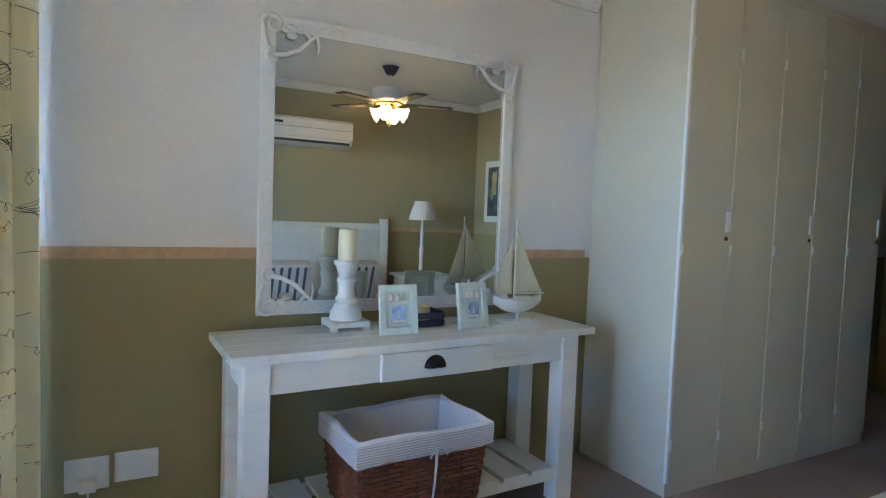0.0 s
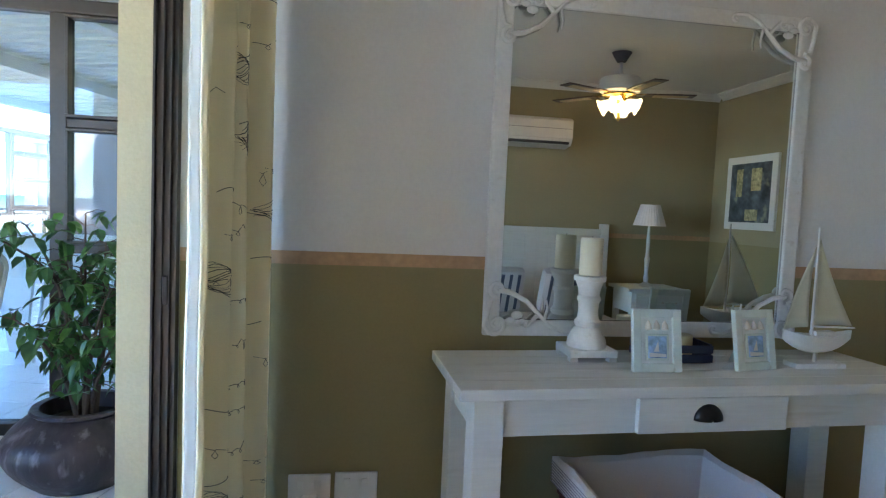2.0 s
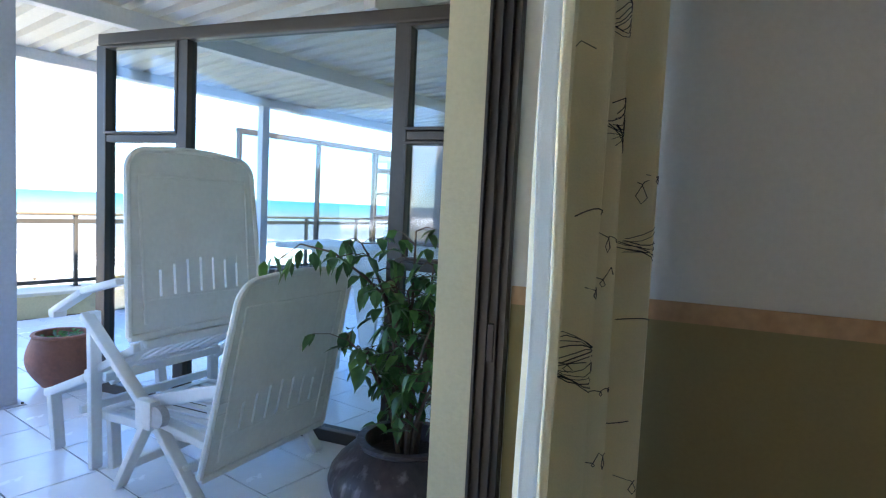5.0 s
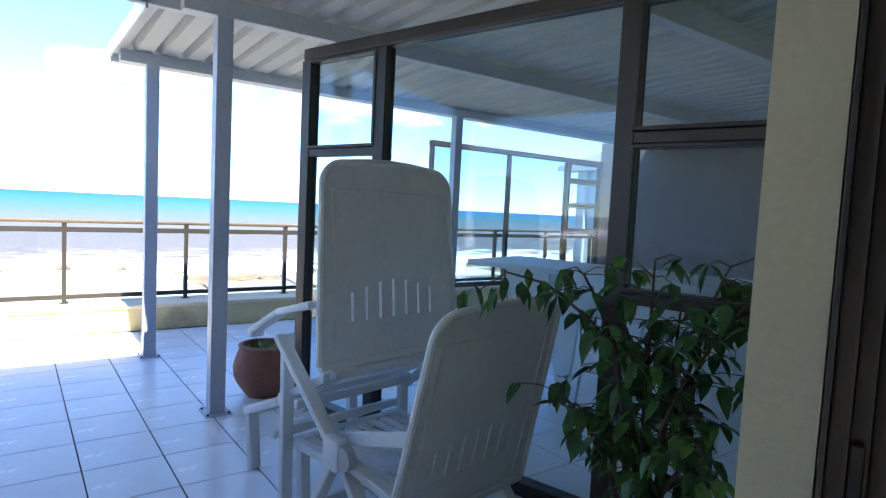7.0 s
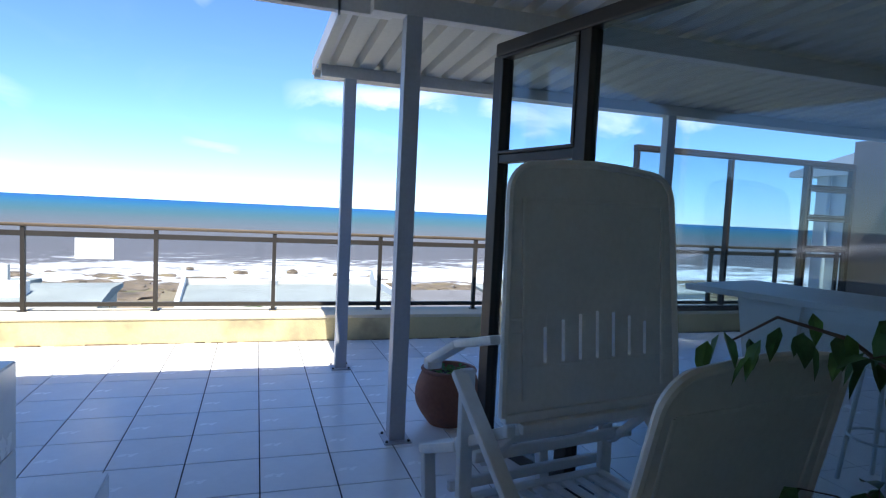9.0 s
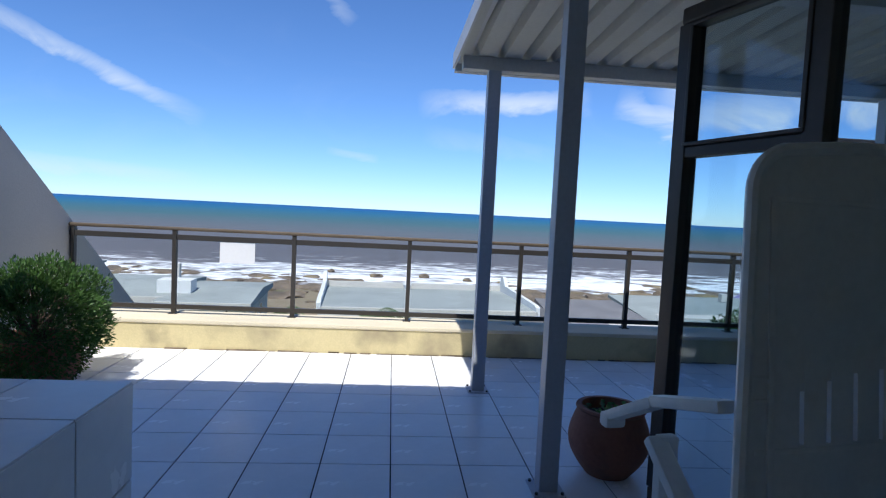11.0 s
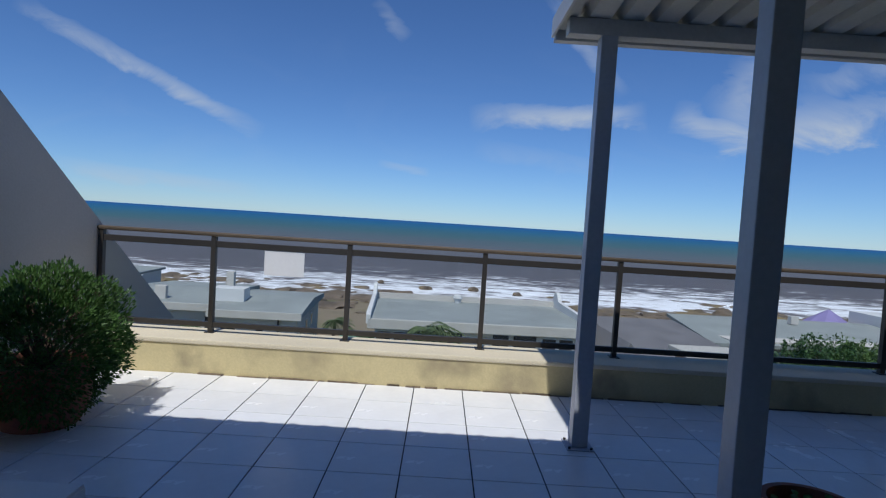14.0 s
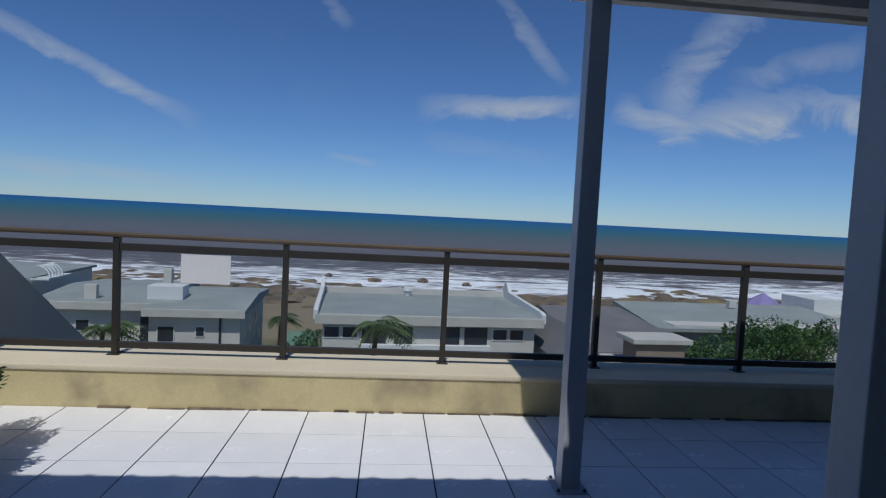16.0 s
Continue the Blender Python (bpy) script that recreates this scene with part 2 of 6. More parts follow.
M_CLEAR = glass_material("balustrade_glass", (0.95, 0.97, 0.97), 0.6)
M_TERRA = material("terracotta", (0.28, 0.115, 0.075), 0.8, vary=0.15, bump=0.15, stain=(0.18, 0.09, 0.07), stain_size=9)
M_DARKPOT = material("dark_glazed_pot", (0.036, 0.025, 0.027), 0.42, vary=0.5, size=0.3, bump=0.5, grain=18, stain=(0.17, 0.15, 0.155), stain_size=16, stain_from=0.55, stretch=(1, 1, 0.35), spec=0.35)
M_SOIL = material("potting_soil", (0.035, 0.025, 0.02), 0.95, vary=0.4, grain=60, bump=0.6)
M_LEAF = material("glossy_green_leaf", (0.055, 0.135, 0.040), 0.35, vary=0.35, size=0.15, bump=0.05, through_light=0.3)
M_LEAF_LIGHT = material("young_green_leaf", (0.10, 0.22, 0.05), 0.4, vary=0.3, size=0.15, through_light=0.35)
M_BUSH = material("bushy_conifer_green", (0.06, 0.13, 0.025), 0.6, vary=0.4, size=0.12, through_light=0.25)
M_BARK = material("brown_bark", (0.10, 0.065, 0.045), 0.9, vary=0.3, bump=0.4)
M_PALEPIPE = material("white_pipe", (0.75, 0.75, 0.74), 0.5)


# ---- mesh helpers ----
def box(bm, x0, x1, y0, y1, z0, z1, bevel=0.0, turn=None):
    m = Matrix.LocRotScale(((x0 + x1) / 2, (y0 + y1) / 2, (z0 + z1) / 2), None, (abs(x1 - x0), abs(y1 - y0), abs(z1 - z0)))
    if turn is not None:
        m = turn @ m
    made = bmesh.ops.create_cube(bm, size=1.0, matrix=m)
    if bevel:
        edges = list({e for v in made["verts"] for e in v.link_edges})
        bmesh.ops.bevel(bm, geom=edges, offset=bevel, segments=2, profile=0.6, affect="EDGES")
    return bm


def rod(bm, a, b, r0, r1=None, segs=12):
    a, b = Vector(a), Vector(b)
    r1 = r0 if r1 is None else r1
    q = (b - a).to_track_quat("Z", "Y")
    m = Matrix.Translation((a + b) / 2) @ q.to_matrix().to_4x4()
    bmesh.ops.create_cone(bm, cap_ends=True, segments=segs, radius1=r0, radius2=r1, depth=(b - a).length, matrix=m)
    return bm


def beam(bm, a, b, w, h, bevel=0.0, up=(0, 0, 1)):
    """A bar of w by h (across, upwards) from a to b."""
    a, b = Vector(a), Vector(b)
    x = (b - a).normalized()
    y = Vector(up).cross(x).normalized()
    z = x.cross(y)
    m = Matrix((x, y, z)).transposed().to_4x4()
    m.translation = (a + b) / 2
    length = (b - a).length
    return box(bm, -length / 2, length / 2, -w / 2, w / 2, -h / 2, h / 2, bevel, m)


def lathe(bm, profile, centre=(0, 0, 0), segs=32):
    rings = []
    for r, z in profile:
        rings.append([bm.verts.new((centre[0] + r * math.cos(k * math.tau / segs), centre[1] + r * math.sin(k * math.tau / segs), centre[2] + z)) for k in range(segs)])
    for lo, hi in zip(rings, rings[1:]):
        for k in range(segs):
            bm.faces.new((lo[k], lo[(k + 1) % segs], hi[(k + 1) % segs], hi[k]))
    bm.faces.new(list(reversed(rings[0])))
    bm.faces.new(rings[-1])
    return bm


def tube(bm, points, r0, r1=None, segs=6):
    """A round tapering tube through points."""
    r1 = r0 if r1 is None else r1
    pts = [Vector(p) for p in points]
    rings = []
    for k, p in enumerate(pts):
        way = (pts[min(k + 1, len(pts) - 1)] - pts[max(k - 1, 0)]).normalized()
        side = way.orthogonal().normalized() if k == 0 else (side - way * side.dot(way)).normalized()
        up = way.cross(side)
        r = r0 + (r1 - r0) * k / (len(pts) - 1)
        rings.append([bm.verts.new(p + r * (math.cos(a) * side + math.sin(a) * up)) for a in (math.tau * i / segs for i in range(segs))])
    for lo, hi in zip(rings, rings[1:]):
        for i in range(segs):
            bm.faces.new((lo[i], lo[(i + 1) % segs], hi[(i + 1) % segs], hi[i]))
    bm.faces.new(list(reversed(rings[0])))
    bm.faces.new(rings[-1])
    return bm


def prism(bm, outline, lift):
    """A flat outline, pushed along lift."""
    lift = Vector(lift)
    a = [bm.verts.new(Vector(p)) for p in outline]
    b = [bm.verts.new(Vector(p) + lift) for p in outline]
    bm.faces.new(list(reversed(a)))
    bm.faces.new(b)
    for k in range(len(a)):
        j = (k + 1) % len(a)
        bm.faces.new((a[k], a[j], b[j], b[k]))
    return bm


def turned(angle, x, y):
    """A turn about the upright line through x, y."""
    return Matrix.Translation((x, y, 0)) @ Matrix.Rotation(radians(angle), 4, "Z") @ Matrix.Translation((-x, -y, 0))


# the terrace keeps the world's axes; the house stands askew to it, and so does the shore
TERRACE, HOUSE, SHORE = Matrix(), turned(14.5, -0.4, 2.668), turned(3.8, -3.0, 1.9)
PLACE = TERRACE


def finish(name, bm, mat, smooth=False):
    bmesh.ops.recalc_face_normals(bm, faces=bm.faces)
    me = bpy.data.meshes.new(name)
    bm.to_mesh(me)
    bm.free()
    me.materials.append(mat)
    if smooth:
        me.polygons.foreach_set("use_smooth", [True] * len(me.polygons))
        me.set_sharp_from_angle(angle=radians(38))
    return me


def part(name, bm, mat, parent=None, label="", smooth=False):
    ob = new(name, finish(name, bm, mat, smooth))
    if parent is not None:
        ob.parent = parent
    else:
        ob.matrix_basis = PLACE
    if label:
        ob["label"] = label
    return ob


def in_frame(bm, ob):
    bmesh.ops.transform(bm, matrix=ob.matrix_basis.inverted() @ PLACE, verts=bm.verts)
    return bm


def thing(name, at, label, category, group="", kind=""):
    """An empty at a thing's base, which holds its parts."""
    ob = new(name)
    ob.empty_display_size = 0.1
    ob.matrix_basis = PLACE @ (at if isinstance(at, Matrix) else Matrix.Translation(at))
    return tagged(ob, label, category, group, kind)


def solid(name, mat, *boxes, bevel=0.0, label="", category="", kind="structure", smooth=False):
    bm = bmesh.new()
    for b in boxes:
        box(bm, *b, bevel)
    return tagged(part(name, bm, mat, smooth=smooth), label, category, "", kind)


def B(*args, **kw):
    return box(bmesh.new(), *args, **kw)


# ---- bedroom shell ----
PLACE = HOUSE
WALL_N = 3.228     # wall with the mirror
WALL_W = -0.378    # inner edge of the terrace door's frame
OUT_W = -0.568     # outer face of the house wall
JAMB = 3.215       # the door opening ends here
ROOM_S, ROOM_E, CEIL = -0.06, 3.80, 2.66
LINTEL = 2.30
DOOR_S = 0.60      # other end of the door opening, unseen, placed for the light it admits

solid("floor", M_CARPET, (OUT_W + 0.1, 6.0, ROOM_S, WALL_N, -0.12, 0.0), label="mauve-brown fitted bedroom carpet", category="floor")
solid("ceiling", M_CEILING, (OUT_W, 6.0, ROOM_S - 0.2, WALL_N + 0.2, CEIL, CEIL + 0.15), label="flat white painted bedroom ceiling", category="ceiling")
solid("wall_north", M_WALL_WHITE, (OUT_W, 6.0, WALL_N, WALL_N + 0.2, 0.0, CEIL), label="bedroom wall painted white above the border", category="wall")
solid("wall_north_dado", M_WALL_OLIVE, (WALL_W, 6.0, WALL_N - 0.004, WALL_N - 0.001, 0.0, 1.176), label="olive green paint on the lower bedroom wall", category="wall")
solid("border_north", M_DADO, (WALL_W, 2.60, WALL_N - 0.006, WALL_N - 0.002, 1.172, 1.220), label="terracotta paint border round the bedroom wall", category="border")
solid("wall_west", M_WALL_WHITE, (OUT_W + 0.004, WALL_W, ROOM_S, DOOR_S, 0.0, CEIL), (OUT_W + 0.004, WALL_W, DOOR_S, WALL_N, LINTEL, CEIL),
      label="bedroom wall with the wide door opening to the terrace", category="wall")
solid("wall_south", M_WALL_TAN, (OUT_W, 6.0, ROOM_S - 0.2, ROOM_S, 0.0, CEIL), label="tan upper bedroom wall behind the bed", category="wall")
solid("wall_south_dado", M_WALL_OLIVE, (WALL_W, ROOM_E, ROOM_S, ROOM_S + 0.004, 0.0, 1.20), label="olive lower bedroom wall behind the bed", category="wall")
solid("border_south", M_DADO, (WALL_W, ROOM_E, ROOM_S, ROOM_S + 0.007, 1.20, 1.245), label="terracotta border behind the bed", category="border")
solid("wall_east", M_WALL_TAN, (ROOM_E, ROOM_E + 0.15, ROOM_S, 1.9, 0.0, CEIL), (6.0, 6.15, ROOM_S, WALL_N, 0.0, CEIL), label="tan bedroom wall with a framed painting", category="wall")
solid("wall_east_dado", M_WALL_OLIVE, (ROOM_E - 0.004, ROOM_E, ROOM_S + 0.007, 1.9, 0.0, 1.20), label="olive lower bedroom wall under the painting", category="wall")


def cornice(name, a, b, inward):
    bm = bmesh.new()
    a, b, i = Vector(a), Vector(b), Vector(inward)
    up = Vector((0, 0, 1))
    prof = [(0, -0.07), (0.012, -0.07), (0.02, -0.045), (0.045, -0.02), (0.07, -0.012), (0.07, 0)]
    prism(bm, [a + i * u + up * v for u, v in prof], b - a)
    return tagged(part(name, bm, M_CEILING), "white moulded plaster ceiling cornice", "cornice", "", "structure")


cornice("cornice_north", (WALL_W, WALL_N, CEIL - 0.001), (2.60, WALL_N, CEIL - 0.001), (0, -1, 0))
cornice("cornice_south", (WALL_W, ROOM_S, CEIL - 0.001), (ROOM_E, ROOM_S, CEIL - 0.001), (0, 1, 0))
cornice("cornice_east", (ROOM_E, ROOM_S + 0.07, CEIL - 0.001), (ROOM_E, 1.9, CEIL - 0.001), (-1, 0, 0))

# outer skin of the wall and the sliding door's frame
OUT_LABEL = "cream plastered outer wall round the terrace door"
solid("wall_outside_reveal", M_CREAMWALL, (OUT_W - 0.012, -0.470, JAMB - 0.012, WALL_N - 0.001, 0.0, LINTEL), label="cream plastered reveal of the terrace door", category="wall")
solid("wall_outside_north", M_CREAMWALL, (OUT_W - 0.012, OUT_W, WALL_N - 0.001, 4.62, 0.0, 2.9), label=OUT_LABEL, category="wall")
solid("wall_outside_south", M_CREAMWALL, (OUT_W - 0.012, OUT_W, ROOM_S, DOOR_S, 0.0, 2.9), label=OUT_LABEL, category="wall")
solid("wall_outside_lintel", M_CREAMWALL, (OUT_W - 0.012, OUT_W, DOOR_S, WALL_N - 0.001, LINTEL, 2.9), label=OUT_LABEL, category="wall")
door = thing("door_1", (-0.46, JAMB, 0), "brown aluminium sliding door frame in the terrace opening", "door", kind="structure")
FX0, FX1 = -0.468, -0.380
for nm, b in (("jamb", (FX0, FX1, JAMB - 0.012, WALL_N - 0.001, 0.03, LINTEL)), ("track", (FX0, FX1, DOOR_S, JAMB - 0.012, 0.0, 0.03)),
              ("head", (FX0, FX1, DOOR_S, JAMB - 0.012, LINTEL - 0.06, LINTEL - 0.002)), ("jamb", (FX0, FX1, DOOR_S + 0.002, DOOR_S + 0.05, 0.03, LINTEL - 0.06))):
    bm = B(*b, bevel=0.004)
    for off in (0.004, 0.032, 0.058, 0.080):
        if nm == "jamb" and b[2] > 2:
            box(bm, FX0 + off, FX0 + off + 0.007, JAMB - 0.030, JAMB - 0.011, 0.03, LINTEL - 0.06)
    part(nm, in_frame(bm, door), M_ALU, door)
part("lock_keep", in_frame(B(-0.425, -0.407, JAMB - 0.034, JAMB - 0.012, 1.02, 1.12, bevel=0.003), door), M_PULL, door, "dark metal lock keep on the door jamb")

# ---- terrace shell ----
PLACE = TERRACE
END = 11.6        # far end of the terrace
SIDE = -0.72      # face of its side wall
TILE_X, TILE_Y, PITCH_X, PITCH_Y = -4.889, 2.049, 0.4115, 0.3888
PARAPET = -6.945
solid("terrace_slab", M_GROUT, (-7.42, 0.75, SIDE, END, -0.25, -0.012), label="dark grouted terrace slab under the tiles", category="floor")
solid("parapet", M_PARAPET, (-7.40, PARAPET, SIDE, END, -0.25, 0.240), label="low yellow-cream plastered parapet, stained at its foot", category="parapet")
solid("parapet_top", M_COPING, (-7.42, PARAPET + 0.012, SIDE, END, 0.240, 0.280), bevel=0.012, label="pale rounded top of the terrace parapet", category="parapet")
grime = bmesh.new()
rng = random.Random(5)
y = 0.3
while y < 9.0:
    w = rng.uniform(0.05, 0.3)
    box(grime, PARAPET - 0.01, PARAPET + rng.uniform(0.008, 0.022), y, y + w, -0.004, rng.uniform(0.004, 0.014), 0.003)
    y += w * rng.uniform(0.6, 1.6)
M_GRIME = material("damp_brown_grime", (0.17, 0.13, 0.085), 0.95, vary=0.5, size=0.3, grain=30, bump=0.3)
tagged(part("parapet_foot_joint", grime, M_GRIME), "dark crumbling joint along the parapet foot", "joint", "", "structure")

# side wall with a sloping top, and an unseen gap added for daylight
bm = bmesh.new()
prism(bm, [(0.2, SIDE - 0.2, -0.25), (-10.2, SIDE - 0.2, -4.0), (-10.2, SIDE - 0.2, -0.98), (-7.2, SIDE - 0.2, 1.22), (-4.75, SIDE - 0.2, 3.02), (-4.75, SIDE - 0.2, 0.90), (-2.4, SIDE - 0.2, 0.90), (-2.4, SIDE - 0.2, 3.02), (0.2, SIDE - 0.2, 3.02)], (0, 0.2, 0))
tagged(part("wall_terrace_side", bm, M_OUTWALL), "grey plastered terrace side wall with a steep sloping top and an added light gap", "wall", "", "structure")

# roof of corrugated sheet
def corrugated(name, x0, x1, y0, y1, z0, z1):
    bm = bmesh.new()
    pitch, depth = 0.20, 0.068
    cols = []
    y = y0
    while y < y1:
        for f, h in ((0.0, 0), (0.30, 0), (0.42, 1), (0.58, 1), (0.70, 0)):
            if y + f * pitch <= y1:
                cols.append((y + f * pitch, h * depth))
        y += pitch
    rows = []
    for x, z in ((x0, z0), (x1, z1)):
        rows.append([bm.verts.new((x, yy, z + h)) for yy, h in cols])
    for k in range(len(cols) - 1):
        bm.faces.new((rows[0][k], rows[0][k + 1], rows[1][k + 1], rows[1][k]))
    ob = part(name, bm, M_ROOF)
    s = ob.modifiers.new("thickness", "SOLIDIFY")
    s.thickness = 0.006
    return tagged(ob, "white corrugated metal sheet roof over the terrace", "roof", "", "structure")


ROOF_EDGE = 2.86
corrugated("roof", -4.40, 0.45, SIDE + 0.01, END, 2.72, 2.90)
corrugated("roof_wing", -6.10, -4.31, ROOF_EDGE, END, 2.625, 2.715)
bm = bmesh.new()
box(bm, -4.43, -4.37, SIDE + 0.01, ROOF_EDGE + 0.3, 2.62, 2.72, 0.004)
tagged(part("roof_edge_beam", bm, M_BEAM), "white steel edge beam of the terrace roof", "beam", "", "structure")
for nm, b in (("roof_beam_front", (-5.93, -5.83, ROOF_EDGE + 0.02, END, 2.53, 2.628)), ("roof_beam_middle", (-4.25, -4.15, 3.0, END, 2.58, 2.705)),
              ("roof_beam_inner", (-2.45, -2.35, 4.6, END, 2.62, 2.785))):
    solid(nm, M_BEAM, b, bevel=0.004, label="white steel beam under the corrugated roof", category="beam")
solid("roof_gutter", M_BEAM, (-6.13, -6.06, ROOF_EDGE - 0.02, END, 2.555, 2.64), bevel=0.006, label="pale fascia along the roof's outer edge", category="fascia")
solid("roof_side_flashing", M_BEAM, (-6.13, -4.37, ROOF_EDGE - 0.035, ROOF_EDGE + 0.10, 2.700, 2.712), (-6.13, -4.37, ROOF_EDGE - 0.035, ROOF_EDGE - 0.02, 2.59, 2.70), label="white flashing along the side of the roof", category="flashing")

# ---- terrace railing ----
RAIL_X = -7.253
railing = thing("terrace_railing", (RAIL_X, 4.0, 0.28), "brown metal terrace railing with clear glass panels", "railing")


posts = [SIDE + 0.03] + [0.266 + 1.157 * k for k in range(10)]
for y in posts:
    bm = B(RAIL_X - 0.025, RAIL_X + 0.025, y - 0.02, y + 0.02, 0.27, 1.105, bevel=0.003)
    box(bm, RAIL_X - 0.05, RAIL_X + 0.05, y - 0.04, y + 0.04, 0.279, 0.287, 0.002)
    part("post", in_frame(bm, railing), M_RAILDARK, railing)
part("handrail", in_frame(B(RAIL_X - 0.035, RAIL_X + 0.035, SIDE, END - 0.1, 1.105, 1.14, bevel=0.012), railing), M_RAIL, railing, "brown bronze handrail")
part("upper_rail", in_frame(B(RAIL_X - 0.015, RAIL_X + 0.015, SIDE, END - 0.1, 1.012, 1.065, bevel=0.004), railing), M_RAILDARK, railing)
part("lower_rail", in_frame(B(RAIL_X - 0.018, RAIL_X + 0.018, SIDE, END - 0.1, 0.325, 0.37, bevel=0.004), railing), M_RAILDARK, railing)
for a, b in zip(posts, posts[1:]):
    pane = part("glass_panel", in_frame(B(RAIL_X - 0.004, RAIL_X + 0.004, a + 0.03, b - 0.03, 0.371, 1.011), railing), M_CLEAR, railing)
    pane.visible_shadow = False
def sign(y0, y1, z0, z1):
    bm = B(RAIL_X + 0.006, RAIL_X + 0.010, y0, y1, z0, z1)
    return tagged(part("notice_board", bm, M_SOCKET), "blank white notice board fixed to the railing glass", "sign", "boards on the railing")


sign(0.70, 1.040, 0.80, 1.008)
sign(6.2, 6.5, 0.76, 0.98)


# ---- roof posts ----
def roof_post(x, y, top):
    p = thing("roof_post", (x, y, 0), "pale blue-grey square steel post holding the terrace roof", "post", "posts of the terrace roof")
    part("shaft", B(-0.05, 0.05, -0.05, 0.05, 0.006, top, bevel=0.005), M_STEELPOST, p)
    part("base_plate", B(-0.095, 0.095, -0.085, 0.085, 0.0, 0.008, bevel=0.002), M_STEELPOST, p, "rusty steel base plate")
    for u in (-1, 1):
        for v in (-1, 1):
            part("bolt", rod(bmesh.new(), (u * 0.075, v * 0.068, 0.008), (u * 0.075, v * 0.068, 0.02), 0.009, segs=6), M_ALU, p)
    return p


roof_post(-5.88, 3.13, 2.53)
roof_post(-4.20, 3.25, 2.58)
roof_post(-5.88, 6.45, 2.53)

# ---- glazed sun room ----
SR_Y, SR_X, SR_TOP = 4.69, -3.68, 2.45
PLACE = HOUSE


def window_wall(name, origin, turn, spans, label, foot=0.0, top=SR_TOP):
    """An aluminium screen in its own x-z plane: spans of (x0, x1, list of transom heights)."""
    w = thing(name, Matrix.Translation(origin) @ Matrix.Rotation(turn, 4, "Z"), label, "window", kind="structure")
    x_end = max(s[1] for s in spans)
    part("head", B(-0.03, x_end + 0.03, -0.045, 0.045, top - 0.06, top + 0.02, bevel=0.012), M_ALU, w)
    part("sill", B(-0.03, x_end + 0.03, -0.045, 0.045, foot, foot + 0.07, bevel=0.006), M_ALU, w)
    for x in sorted({s[0] for s in spans} | {x_end}):
        half = 0.044 if turn == 0.0 else 0.020
        part("mullion", B(x - half, x + half, -0.042, 0.042, foot + 0.07, top - 0.06, bevel=0.005), M_ALU, w)
    for x0, x1, transoms in spans:
        levels = [foot + 0.07] + list(transoms) + [top - 0.06]
        for z in transoms:
            part("transom", B(x0 + 0.032, x1 - 0.032, -0.036, 0.036, z - 0.025, z + 0.025, bevel=0.005), M_ALU, w)
        for k, (lo, hi) in enumerate(zip(levels, levels[1:])):
            z0, z1 = lo + (0.025 if k else 0), hi - (0.025 if hi != levels[-1] else 0)
            sash = len(transoms) > 0 and z1 - z0 < 0.8
            e = 0.0
            if sash:
                e = 0.022
                bm = bmesh.new()
                a0, a1 = x0 + 0.033, x1 - 0.033
                box(bm, a0, a1, -0.05, 0.03, z0 + 0.004, z0 + e, 0.005)
                box(bm, a0, a1, -0.05, 0.03, z1 - e, z1 - 0.004, 0.005)
                box(bm, a0, a0 + e, -0.05, 0.03, z0 + e, z1 - e, 0.005)
                box(bm, a1 - e, a1, -0.05, 0.03, z0 + e, z1 - e, 0.005)
                part("sash", bm, M_ALU, w, "brown aluminium opening sash")
            pane = part("pane", B(x0 + 0.03 + e, x1 - 0.03 - e, -0.004, 0.004, z0 + e - 0.004, z1 - e + 0.004), M_GLASS, w)
            pane.visible_shadow = False
    return w


window_wall("window_1", (SR_X, SR_Y, 0), 0.0, [(0.0, 0.714, [1.77]), (0.714, 2.26, []), (2.26, 3.04, [1.08, 1.79])], "brown aluminium window screen of the sun room")
solid("wall_sunroom_back", M_CREAMWALL, (OUT_W - 0.011, OUT_W + 0.15, 4.62, 12.5, 0.0, 2.85), label="plaster wall at the back of the sun room", category="wall")
PLACE = TERRACE
window_wall("window_2", (-7.02, 6.9, 0), radians(90), [(0.0, 1.47, []), (1.47, 2.79, []), (2.79, 3.65, [1.15, 1.586, 2.0])], "window screen facing the sea on the far parapet", 0.28, 2.36)
# base colour darkened to carry the shade at this end
M_ENDWALL = material("plaster_darkened_for_shade", (0.20, 0.17, 0.15), 0.9, vary=0.08, grain=60, bump=0.25)
solid("wall_sunroom_end", M_ENDWALL, (-7.1, 0.0, 10.65, 10.85, 0.0, 2.72), label="plaster end wall of the sun room, shade put into its colour", category="wall")
PLACE = HOUSE

# bar counter in the sun room
bar = thing("bar_table", (-2.1, 6.3, 0), "cream bar counter with slanting legs in the sun room", "table")
part("top", in_frame(B(-3.17, -1.0, 5.90, 6.70, 1.0, 1.04, bevel=0.006), bar), M_WHITEWOOD, bar)
part("apron", in_frame(B(-2.62, -1.05, 6.00, 6.04, 0.72, 1.0, bevel=0.004), bar), M_WHITEWOOD, bar)
for x in (-2.72, -1.40):
    for y in (5.96, 6.58):
        bm = bmesh.new()
        prism(bm, [(x - 0.12, y, 1.0), (x + 0.26, y, 1.0), (x + 0.16, y, 0.0), (x + 0.04, y, 0.0)], (0, 0.05, 0))
        part("leg", in_frame(bm, bar), M_WHITEWOOD, bar)


